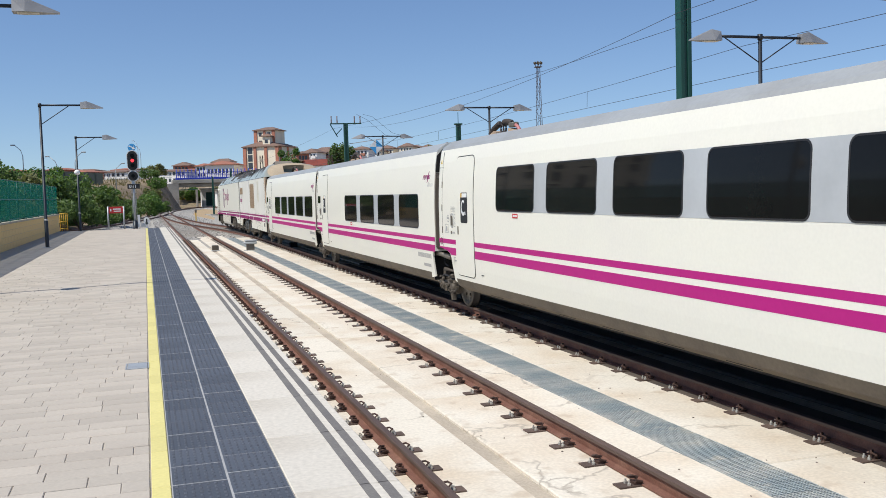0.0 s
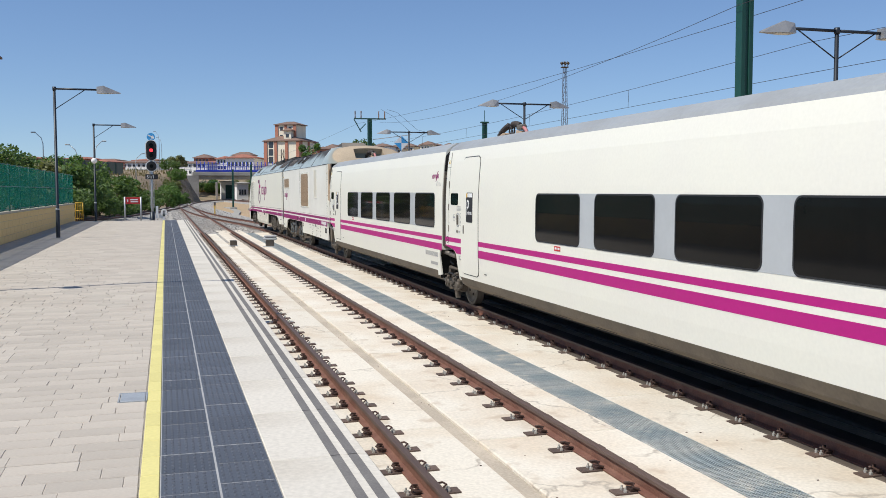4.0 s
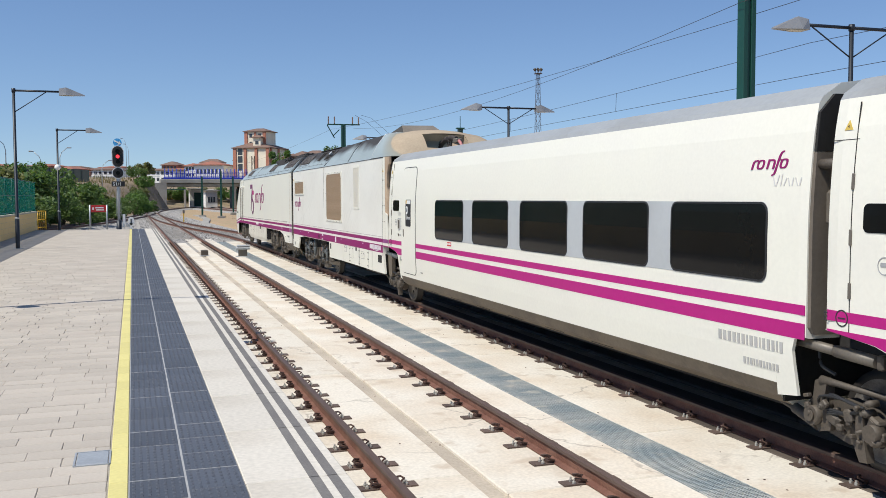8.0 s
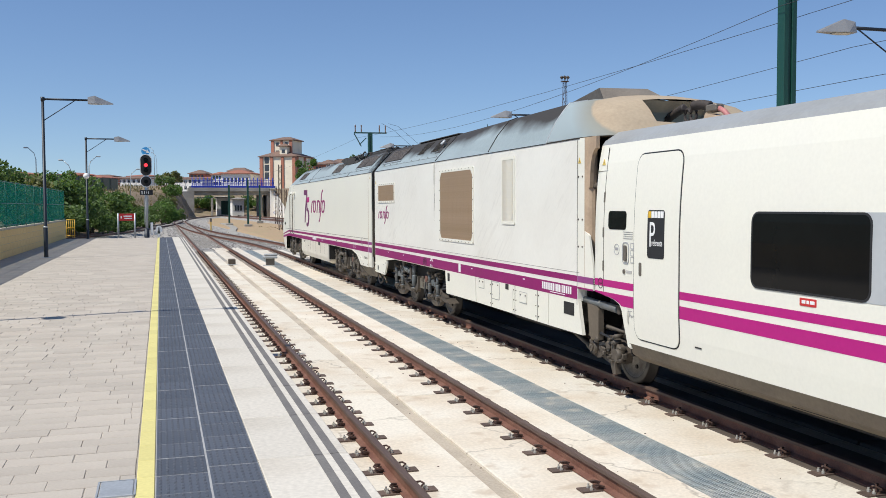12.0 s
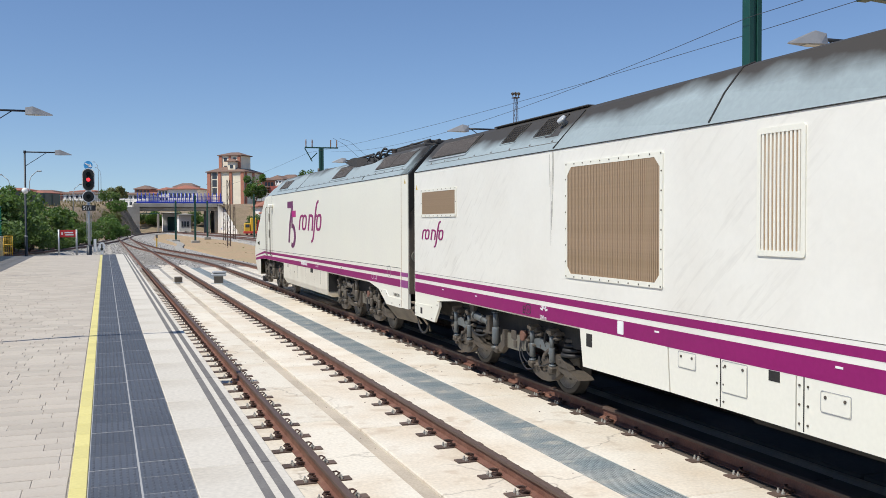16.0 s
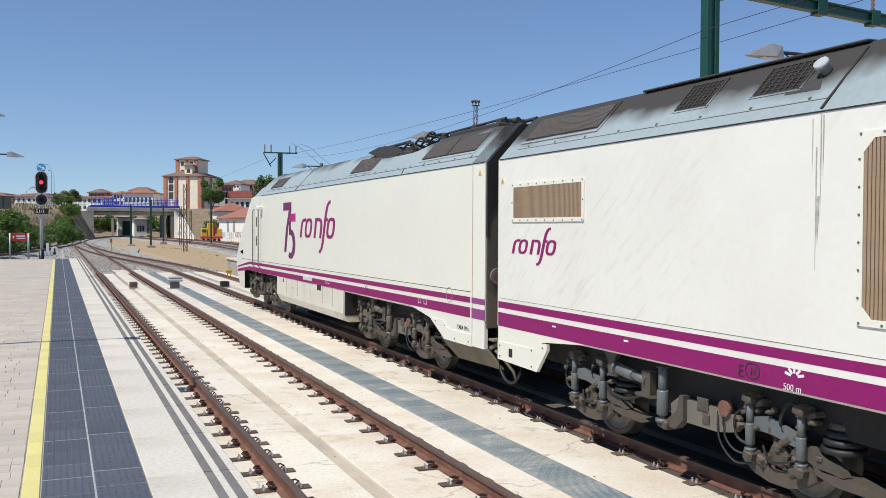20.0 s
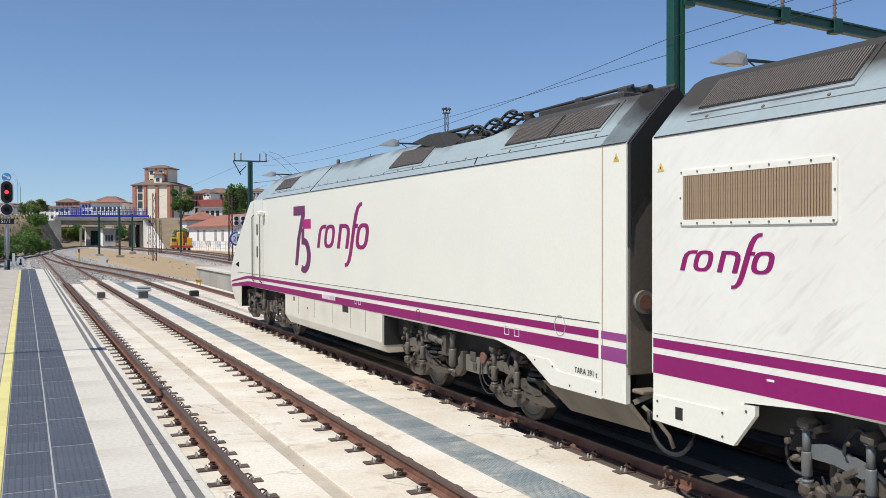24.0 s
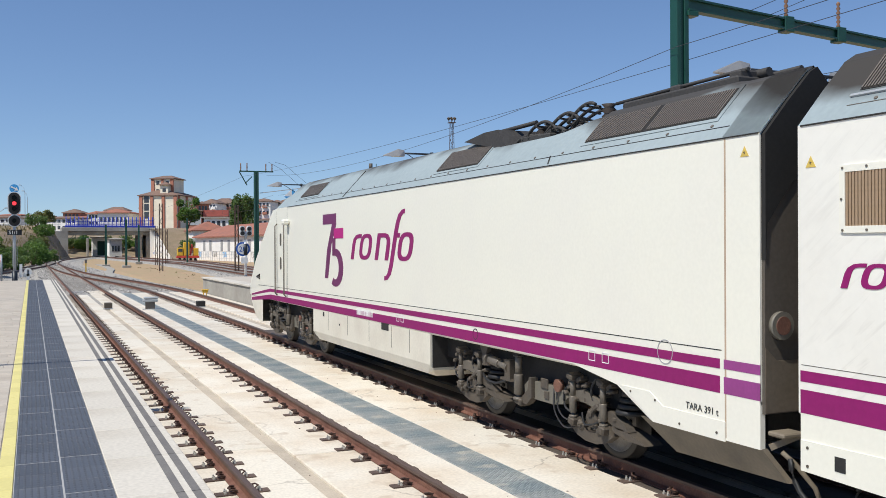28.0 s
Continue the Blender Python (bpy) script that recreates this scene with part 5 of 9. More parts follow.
stroke(bm, [(d(10.95), 1.462), (d(19), 1.425), (d(28.6), 1.375)], 0.009, -SIDE - 0.0016, -SIDE + 0.004)
part("seam", bm, "under", car)
side_plate("seam", car, d(10.5), d(25.6), 3.262, 3.274, "under", proud=0.007, thick=0.006)
seam(car, d(10.9), 0.72, 3.26, 0.02, "dusty")
seam(car, d(25.62), 1.0, 3.26)
seam(car, d(26.66), 1.0, 3.2)
for u in (25.72, 26.56):
    bm = bmesh.new()
    tube(bm, [(-SIDE - 0.01, d(u), 1.2), (-SIDE - 0.06, d(u), 1.25), (-SIDE - 0.06, d(u), 2.85), (-SIDE - 0.01, d(u), 2.9)], 0.016, 8)
    part("handrail", bm, "gear_grey", car)
for z in (1.82, 2.38):
    bm = bmesh.new()
    plaque(bm, rounded(d(26.17), d(26.31), z, z + 0.29, 0.05), -SIDE - 0.006, -SIDE + 0.002)
    part("door_latch", bm, "gear", car)
bm = bmesh.new()
soft_box(bm, -SIDE - 0.16, -SIDE, d(25.40), d(25.60), 2.86, 2.98, 0.03)
part("rear_camera", bm, "white", car, "white housing of a rear-view camera")
bm = bmesh.new()
plaque(bm, [(d(28.9), 1.585), (d(28.45), 1.52), (d(28.45), 1.665)], -SIDE - 0.004, -SIDE * 0.97)
part("marker_light", bm, "glass", car)
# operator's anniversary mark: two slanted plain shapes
bm = bmesh.new()
plaque(bm, [(d(22.76), 3.0), (d(21.87), 3.0), (d(21.87), 2.78), (d(22.19), 2.4), (d(22.42), 1.73), (d(22.64), 1.73), (d(22.47), 2.3), (d(22.14), 2.8), (d(22.76), 2.8)], -SIDE - 0.005, -SIDE + 0.002)
part("logo_bar", bm, "purple_dark", car)
bm = bmesh.new()
plaque(bm, [(d(22.02), 2.71), (d(21.43), 2.71), (d(21.43), 2.515), (d(22.02), 2.515)], -SIDE - 0.006, -SIDE + 0.002)
part("logo_block", bm, "pink", car)
bm = bmesh.new()
outer = [(d(21.93) + 0.49 * -math.sin(radians(a)) + 0.0, 1.95 + 0.37 * math.cos(radians(a))) for a in range(0, 211, 15)]
inner = [(d(21.95) + 0.24 * -math.sin(radians(a)), 1.95 + 0.23 * math.cos(radians(a))) for a in range(0, 211, 15)]
plaque(bm, [(d(22.12), 2.52), (d(21.92), 2.52)] + outer + inner[::-1] + [(d(22.12), 2.18)], -SIDE - 0.006, -SIDE + 0.002)
part("logo_hook", bm, "purple_dark", car)
wordmark(car, d(20.98), 2.125, 0.455, "purple", 1.445)
bars(car, d(20.65), 1.13, (0.045,) * 4 + (0.035, 0.045, 0.045, 0.02, 0.045, 0.045, 0.035, 0.045, 0.02, 0.045), 0.11, "ink_white", 0.022)
for u in (18.6, 18.4, 12.95, 12.7):
    frame_plate("marking", car, d(u) - 0.062, d(u) + 0.062, 1.15, 1.26, 0.009, "ink_white", 0.01, 0.005)
side_text("TARA 391 t", 0.088, "ink_black", car, d(11.42), 0.895)
bm = bmesh.new()
ring_plaque(bm, [(d(11.72) + 0.115 * math.cos(k * math.tau / 28), 1.37 + 0.115 * math.sin(k * math.tau / 28)) for k in range(28)],
            [(d(11.72) + 0.107 * math.cos(k * math.tau / 28), 1.37 + 0.107 * math.sin(k * math.tau / 28)) for k in range(28)], -SIDE - 0.005, -SIDE)
part("marking", bm, "ink", car)
bm = bmesh.new()
ring_plaque(bm, [(d(15.75) + 0.075 * math.cos(k * math.tau / 20), 1.19 + 0.075 * math.sin(k * math.tau / 20)) for k in range(20)],
            [(d(15.75) + 0.065 * math.cos(k * math.tau / 20), 1.19 + 0.065 * math.sin(k * math.tau / 20)) for k in range(20)], -SIDE - 0.005, -SIDE)
part("marking", bm, "ink_black", car)
warning_triangle(car, d(10.66), 3.09, 0.085)
# skirt box between the bogies
bm = bmesh.new()
low = [(-1.28, 0.40), (-1.42, 0.45), (-SIDE, 0.60), (-SIDE, 1.065), (-1.3, 1.07)]
ends = [d(23.5), d(23.2), d(17.5), d(17.28)]
secs = []
for k, y in enumerate(ends):
    q = [(x, z if k in (1, 2) else max(z, 0.52)) for x, z in low]
    secs.append(mirrored(q, y)[:len(q)] + [(1.3, y, 1.07), (1.4, y, 0.5), (1.1, y, 0.38)])
loft(bm, secs)
part("underfloor_skirt", bm, "cream", car)
# added dark plate painting shade over the skirt's rear end face
bm = bmesh.new()
quad_box(bm, -1.44, 1.44, d(17.255), d(17.272), 0.56, 1.05)
part("skirt_end", bm, "under", car)
for u in (22.4, 21.2, 20.0, 18.9, 18.1):
    seam(car, d(u), 0.70, 1.06, 0.012)
for u, z, w, h in ((22.75, 0.95, 0.10, 0.09), (19.2, 0.96, 0.34, 0.12), (21.7, 0.84, 0.05, 0.04)):
    side_plate("hatch", car, d(u) - w / 2, d(u) + w / 2, z, z + h, "under", 0, 0.003)
# rear fairing
bm = bmesh.new()
o = [(d(10.49), 0.70), (d(10.49), 1.092), (d(13.45), 1.092), (d(12.5), 0.96), (d(11.95), 0.70)]
plaque(bm, o, -SIDE - 0.0015, -SIDE + 0.05)
part("rear_fairing", bm, "white", car)
bm = bmesh.new()
o = [(d(10.9), 0.69), (d(10.9), 0.86), (d(11.75), 0.86), (d(11.95), 0.97), (d(12.42), 0.97), (d(11.9), 0.69)]
plaque(bm, o, -SIDE - 0.012, -SIDE)
part("fairing_panel", bm, "white", car)
for u, z in ((11.0, 0.75), (11.5, 0.74), (11.86, 0.9), (12.25, 0.93)):
    bm = bmesh.new()
    tube(bm, [(-SIDE - 0.011, d(u), z), (-SIDE - 0.018, d(u), z)], 0.012, 8)
    part("bolt", bm, "gear", car)
bm = bmesh.new()
v = [bm.verts.new(p) for p in ((-1.455, d(10.49), 0.705), (-1.455, d(12.12), 0.705), (-1.28, d(11.80), 0.405), (-1.28, d(10.38), 0.43),
                             (-1.40, d(10.49), 0.705), (-1.40, d(12.12), 0.705), (-1.22, d(11.80), 0.405), (-1.22, d(10.38), 0.43))]
for f in ((0, 1, 2, 3), (4, 7, 6, 5), (0, 4, 5, 1), (1, 5, 6, 2), (2, 6, 7, 3), (3, 7, 4, 0)):
    bm.faces.new([v[k] for k in f])
part("rear_apron", bm, "apron", car)
bm = bmesh.new()
quad_box(bm, -1.2, 1.2, d(10.7), d(28.3), 0.72, 1.02)
part("underframe", bm, "under", car)
bogie(car, d(14.76), 1.48)
bogie(car, d(26.0), 1.48)
# rear wall with the gangway seal
bm = bmesh.new()
quad_box(bm, -1.45, 1.45, d(10.455), d(10.492), 0.99, 3.2)
part("rear_wall", bm, "bellows", car, "dusty dark rear wall")
bm = bmesh.new()
loft(bm, [[(-1.45, d(u), 1.0), (1.45, d(u), 1.0), (1.45, d(u), 1.53), (1.33, d(u), 1.42), (-1.33, d(u), 1.42), (-1.45, d(u), 1.53)] for u in (10.448, 10.46)])
part("rear_kick_plate", bm, "dusty_dark", car, "lighter brown plate across the foot of the rear wall")
# black plate whose slanting lower edge paints the shadow on the rear wall
bm = bmesh.new()
loft(bm, [[(x * 0.99, d(u), z - 0.01) for x, z in ((-SIDE, 2.25), (-SIDE, 3.27), (-1.22, 3.55), (-0.98, 3.80), (-0.90, 3.845), (-0.78, 3.72), (0.78, 3.72), (0.90, 3.845), (0.98, 3.80), (1.22, 3.55), (SIDE, 3.27), (SIDE, 2.25), (1.45, 2.54), (1.31, 2.73), (1.0, 3.08), (-1.0, 3.08), (-1.31, 2.73), (-1.45, 2.54))] for u in (10.44, 10.488)])
part("rear_wall", bm, "black_wall", car, "upper rear wall painted black where shadow falls")
bm = bmesh.new()
soft_box(bm, -0.72, 0.72, d(10.14), d(10.46), 1.0, 3.3, 0.05)
part("gangway", bm, "under", car)
bm = bmesh.new()
tube(bm, [(-1.30, d(10.456), 1.705), (-1.30, d(10.41), 1.705)], 0.115, 24)
cover = part("round_cover", bm, "beam", car, "round grey cover on the rear wall")
bm = bmesh.new()
tube(bm, [(-1.30, d(10.42), 1.705), (-1.30, d(10.404), 1.705)], 0.075, 24)
part("cover_lens", bm, "rail", cover)
bm = bmesh.new()
tube(bm, [(-1.37, d(10.36), 0.70), (-1.30, d(10.30), 0.62), (-1.16, d(10.22), 0.42), (-1.12, d(10.2), 0.30)], 0.02, 8)
part("coupling_pipe", bm, "apron", car)
bm = bmesh.new()
soft_box(bm, -1.43, -1.2, d(10.28), d(10.46), 0.82, 0.86, 0.012)
bar(bm, (-1.40, d(10.46), 0.72), (-1.22, d(10.30), 0.84), 0.03, 0.05)
part("coupling_bracket", bm, "apron", car)
bm = bmesh.new()
loft(bm, [mirrored([(x * 1.003, z + 0.004) for x, z in flat[4:]], d(u))[:7] for u in (10.47, 10.93)], closed=False, caps=False)
bmesh.ops.solidify(bm, geom=bm.faces[:], thickness=0.02)
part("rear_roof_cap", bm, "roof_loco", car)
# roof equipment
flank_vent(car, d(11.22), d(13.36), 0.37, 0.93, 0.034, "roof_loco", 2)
flank_vent(car, d(16.0), d(17.4), 0.33, 0.92, 0.036)
flank_vent(car, d(23.6), d(25.0), 0.30, 0.84, 0.04)
flank_plate("roof_seam", car, d(21.5), d(21.52), 0.0, 1.0, "under", 0.012)
flank_plate("roof_seam", car, d(13.86), d(13.88), 0.0, 0.2, "under", 0.010, -0.1)
flank_plate("roof_joint", car, d(10.95), d(25.2), 0.17, 0.182, "under", 0.006)
for k in range(22):
    bm = bmesh.new()
    c = roof_point(0.225) + Vector((0, d(11.2 + 0.63 * k), 0))
    tube(bm, [c, c + Vector((-0.008, 0, 0.0075))], 0.018, 8)
    part("rivet", bm, "gear_grey", car)
bm = bmesh.new()
soft_box(bm, -0.80, 0.80, d(11.5), d(13.35), 3.84, 3.955, 0.02)
part("roof_housing", bm, "soot", car, "soot-blackened roof housing")
bm = bmesh.new()
plaque(bm, [(d(15.60), 3.68), (d(15.62), 3.70), (d(15.83), 3.93), (d(16.25), 3.935), (d(16.9), 3.87), (d(15.85), 3.68)], -1.08, -0.35)
part("roof_deflector", bm, "soot", car, "sooty wedge on the roof edge")
# switchgear in the notch: boxes, insulators and arched cable bundles
for x, u, w, h in ((-0.82, 15.2, 0.5, 0.11), (-0.88, 14.75, 0.3, 0.08), (-0.55, 14.9, 0.9, 0.14), (-0.7, 15.5, 0.22, 0.16)):
    bm = bmesh.new()
    soft_box(bm, x - 0.13, x + 0.13, d(u) - w / 2, d(u) + w / 2, 3.66, 3.68 + h, 0.02)
    part("switch_box", bm, "soot", car)
for x, u, z in ((-0.72, 13.72, 3.78), (-0.68, 14.5, 3.66), (-0.72, 15.25, 3.70)):
    bm = bmesh.new()
    tube(bm, [(x, d(u), z + 0.036 * k) for k in range(7)], 0.06, 12, radii=[0.055 if k % 2 else 0.09 for k in range(7)])
    part("roof_insulator", bm, "hose", car)
for u0, u1, z0, z1, top in ((13.70, 14.30, 3.98, 3.84, 0.08), (14.05, 14.85, 3.86, 3.76, 0.14), (14.55, 15.45, 3.78, 3.72, 0.17), (14.35, 14.95, 3.74, 3.70, 0.09), (15.05, 15.7, 3.74, 3.70, 0.07)):
    for e in (0, 1, 2):
        bm = bmesh.new()
        tube(bm, [(-0.92 + 0.17 * e, d(u0 + (u1 - u0) * t + 0.16 * e), z0 + (z1 - z0) * t + (top - 0.025 * e) * math.sin(t ** 0.8 * math.pi)) for t in [i / 12 for i in range(13)]], 0.021, 8)
        part("roof_cable", bm, "soot", car)
    for t in (0.25, 0.5, 0.75):
        bm = bmesh.new()
        u, z = u0 + (u1 - u0) * t, z0 + (z1 - z0) * t + top * math.sin(t ** 0.8 * math.pi)
        bar(bm, (-0.96, d(u), z - 0.03), (-0.60, d(u + 0.08), z - 0.05), 0.03, 0.02)
        part("cable_clamp", bm, "soot", car)
for k in range(4):
    bm = bmesh.new()
    u = 13.9 + 0.4 * k
    tube(bm, [(-0.93, d(u + 0.5 * t), 3.73 - 0.02 * k + 0.05 * math.sin(t * 7 + k)) for t in [i / 8 for i in range(9)]], 0.017, 6)
    part("roof_cable", bm, "soot", car)
for a, b, r in (((-0.70, 13.6, 3.985), (-0.66, 11.5, 4.02), 0.020), ((-0.55, 13.5, 3.955), (-0.5, 11.4, 3.99), 0.045), ((-0.3, 13.5, 3.97), (-0.3, 11.2, 4.0), 0.03), ((-0.86, 16.3, 3.945), (-0.75, 15.35, 3.985), 0.03)):
    bm = bmesh.new()
    tube(bm, [(a[0], d(a[1]), a[2]), (b[0], d(b[1]), b[2])], r, 8)
    part("pantograph_bar", bm, "soot", car)
for u in (11.6, 12.5):
    bm = bmesh.new()
    soft_box(bm, -0.75, -0.3, d(u) - 0.08, d(u) + 0.08, 3.91, 4.02, 0.02)
    part("bar_support", bm, "soot", car)
bm = bmesh.new()
tube(bm, [(-0.5, d(22.6), 3.9), (-0.5, d(22.6), 4.05)], 0.04, 8)
part("roof_horn", bm, "gear", car)
car.matrix_basis = Matrix.Translation((T2, U0, 0))
POWER = car

# the generator car behind it
gen = thing("generator_car", "white generator car with brown louvres, dusty rear end and purple stripes", "rail car")
U1 = 3.6
d = lambda u: u - U1
bm = bmesh.new()
full = BOXY[:5] + [(-1.452, 3.29), (-1.30, 3.60), (-1.10, 3.86), (-0.95, 3.905), (-0.4, 3.98), (0, 4.0)]
fuller = [(x + (p - x) * 0.65, z + (q - z) * 0.65) for (x, z), (p, q) in zip(BOXY, full)]
secs = [mirrored(full, d(-1.34)), mirrored(fuller, d(1.22)), mirrored(BOXY, d(4.46)), mirrored(BOXY, d(10.08))]
loft(bm, secs, mats)
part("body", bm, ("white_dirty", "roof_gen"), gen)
bm = bmesh.new()
loft(bm, [mirrored(BOXY[:5] + [(-0.6, 3.272), (0, 3.272)], d(u)) for u in (-2.45, -1.34)])
part("rear_body", bm, "white_dirty", gen)
stripes(gen, d(-2.435), d(10.06), 1.40, 0.085, 0.18, 0.06, "purple")
side_plate("stripe", gen, d(-2.925), d(-2.445), 1.315, 1.40, "purple_faded", proud=0.003, thick=0.006)
side_plate("stripe", gen, d(-2.925), d(-2.445), 1.225, 1.25, "purple", proud=0.003, thick=0.006)
side_plate("seam", gen, d(-2.5), d(10.05), 1.441, 1.446, "gear_grey", proud=0.0016, thick=0.006)
side_plate("seam", gen, d(-2.5), d(10.05), 3.262, 3.274, "under", proud=0.007, thick=0.006)
seam(gen, d(-2.43), 1.0, 3.25)
vent(gen, d(7.90), d(9.67), 2.445, 2.935, margin=0.05, pitch=0.0285, cover=0.36)
vent(gen, d(1.95), d(4.09), 1.663, 3.08, margin=0.055, pitch=0.036, cover=0.38)
for u, z, a, b in ((2.0, 1.70, 1, 1), (4.04, 1.70, -1, 1), (4.04, 3.03, -1, -1), (2.0, 3.03, 1, -1)):
    bm = bmesh.new()
    plaque(bm, [(d(u), z), (d(u) + a * 0.11, z), (d(u), z + b * 0.11)], -SIDE - 0.0145, -SIDE - 0.002)
    part("corner_plate", bm, "white", gen)
vent(gen, d(-0.11), d(0.49), 2.055, 3.16, margin=0.05, slat="white", bolts=False, back="grille", pitch=0.046, cover=0.27)
wordmark(gen, d(9.67), 2.045, 0.182, "purple", 1.35)
warning_triangle(gen, d(9.95), 2.945, 0.085)
warning_triangle(gen, d(-2.50), 2.93, 0.08)
for u, z0, z1, wd in ((4.455, 2.42, 3.25, 0.012), (4.48, 2.25, 2.62, 0.030), (4.50, 2.05, 3.0, 0.014), (4.43, 2.75, 3.24, 0.014), (4.54, 2.8, 3.22, 0.012)):
    bm = bmesh.new()
    plaque(bm, [(d(u) - wd / 2, z1), (d(u) - wd * 0.35, (z0 + z1) / 2), (d(u) + 0.004, z0), (d(u) + wd * 0.45, z0 + (z1 - z0) * 0.4), (d(u) + wd / 2, z1)], -SIDE - 0.0025, -SIDE)
    part("soot_run", bm, "soot_run", gen, "thin dark streak run down from the roof")
for dy, tx in ((5.36, "E"), (5.205, "H")):
    side_text(tx, 0.15 if tx == "E" else 0.09, "ink_black", gen, d(dy), 1.105 if tx == "E" else 1.135, 0.005)
flank_plate("roof_seam", gen, d(4.46), d(4.485), 0.0, 1.0, "under", 0.012)
bm = bmesh.new()
tube(bm, [(x - 0.003, d(1.22), z + 0.003) for x, z in fuller[5:9]], 0.010, 6)
part("roof_seam", bm, "under", gen)
flank_plate("roof_joint", gen, d(4.5), d(9.7), 0.17, 0.18, "gear_grey", 0.006)
for k in range(8):
    bm = bmesh.new()
    c = roof_point(0.22) + Vector((0, d(4.7 + 0.68 * k), 0))
    tube(bm, [c, c + Vector((-0.008, 0, 0.0075))], 0.016, 8)
    part("rivet", bm, "gear_grey", gen)
flank_vent(gen, d(7.95), d(9.66), 0.38, 0.94, 0.0285, "roof_gen")
flank_plate("vent_ledge", gen, d(7.9), d(9.72), 0.30, 0.335, "galv", 0.02)
for u, hw in ((6.35, 0.235), (5.20, 0.27)):
    flank_plate("mesh_backing", gen, d(u) - hw, d(u) + hw, 0.44, 0.95, "black_wall", 0.008)
    bm = bmesh.new()
    for k in range(8):
        t = 0.44 + 0.51 * k / 7
        bar(bm, roof_point(t, 0.014) + Vector((0, d(u) - hw, 0)), roof_point(t, 0.014) + Vector((0, d(u) + hw, 0)), 0.005, 0.005)
        y = d(u) - hw + 2 * hw * k / 7
        bar(bm, roof_point(0.44, 0.020) + Vector((0, y, 0)), roof_point(0.95, 0.020) + Vector((0, y, 0)), 0.006, 0.006)
    part("roof_mesh", bm, "gear", gen)
    for a0, a1, b0, b1 in ((-hw - 0.035, -hw, 0.42, 0.98), (hw, hw + 0.035, 0.42, 0.98), (-hw - 0.035, hw + 0.035, 0.405, 0.44), (-hw - 0.035, hw + 0.035, 0.95, 0.985)):
        flank_plate("mesh_frame", gen, d(u) + a0, d(u) + a1, b0, b1, "roof_gen", 0.012)
bm = bmesh.new()
c = roof_point(0.68, 0.0) + Vector((0, d(4.74), 0))
tube(bm, [c, c + Vector((-0.05, 0, 0.047)), c + Vector((-0.055, 0, 0.052)), c + Vector((-0.08, 0, 0.075))], 0.07, 16, radii=[0.045, 0.045, 0.07, 0.062])
part("exhaust_cap", bm, "band", gen, "pale round exhaust cap")
flank_plate("scorch_mark", gen, d(4.66), d(5.05), 0.36, 0.66, "soot", 0.008, -0.1, "black scorch mark beside the exhaust")
bm = bmesh.new()
soft_box(bm, -0.93, 0.9, d(4.53), d(7.6), 3.862, 3.885, 0.008)
part("roof_plate", bm, "soot", gen)
# skirt below the body
bm = bmesh.new()
plaque(bm, [(d(3.73), 1.075), (d(3.65), 0.615), (d(1.83), 0.62), (d(1.87), 1.075)], -SIDE - 0.002, -SIDE + 0.05)
part("skirt_panel", bm, "white", gen)
bm = bmesh.new()
plaque(bm, [(d(1.85), 1.075), (d(1.81), 0.62), (d(0.0), 0.61), (d(0.0), 1.075)], -SIDE, -SIDE + 0.05)
part("skirt_panel", bm, "white", gen)
bm = bmesh.new()
plaque(bm, [(d(-0.015), 1.075), (d(-0.015), 0.61), (d(-1.45), 0.60), (d(-1.45), 1.075)], -SIDE, -SIDE + 0.05)
part("skirt_panel", bm, "white", gen)
bm = bmesh.new()
plaque(bm, [(d(-1.465), 1.075), (d(-1.465), 0.60), (d(-2.60), 0.60), (d(-2.46), 1.075)], -SIDE, -SIDE + 0.05)
part("skirt_panel", bm, "white", gen)
for u in (1.0, -0.1, -1.03):
    seam(gen, d(u), 0.62, 1.075, 0.014)
    for z in (0.68, 0.84, 1.0):
        for e in (-0.05, 0.05):
            bm = bmesh.new()
            tube(bm, [(-SIDE - 0.008, d(u) + e, z), (-SIDE, d(u) + e, z)], 0.011, 6)
            part("bolt", bm, "gear", gen)
for y0, y1, z0, z1 in ((1.38, 1.68, 0.895, 1.065), (0.61, 0.98, 0.763, 1.065), (-0.62, -0.29, 0.82, 1.0)):
    frame_plate("hatch_frame", gen, d(y0), d(y1), z0, z1, 0.006, "ink", 0.02, 0.004)
    side_plate("hatch", gen, d(y0) + 0.012, d(y1) - 0.012, z0 + 0.012, z1 - 0.012, "white", 0.015, 0.007)
    for q in (y0 + 0.06, y1 - 0.06):
        bm = bmesh.new()
        tube(bm, [(-SIDE - 0.006, d(q), z1 - 0.05), (-SIDE - 0.014, d(q), z1 - 0.05)], 0.014, 8)
        part("hatch_latch", bm, "gear", gen)
for u, z, w, h in ((3.495, 0.87, 0.14, 0.155), (-2.17, 0.835, 0.34, 0.175), (0.26, 0.98, 0.14, 0.09)):
    side_plate("hatch_opening", gen, d(u) - w / 2, d(u) + w / 2, z, z + h, "under", 0, 0.004)
bm = bmesh.new()
plaque(bm, [(d(10.06), 1.09), (d(10.06), 0.80), (d(9.0), 0.86), (d(8.85), 0.985), (d(7.95), 1.06), (d(7.7), 1.09)], -SIDE, -SIDE + 0.05)
part("front_skirt", bm, "white", gen)
bm = bmesh.new()
plaque(bm, [(d(10.05), 0.87), (d(10.05), 0.635), (d(8.97), 0.61), (d(8.72), 0.90), (d(8.72), 0.975), (d(8.87), 0.97), (d(9.06), 0.885)], -SIDE - 0.012, -SIDE + 0.03)
part("skirt_panel", bm, "white", gen)
bm = bmesh.new()
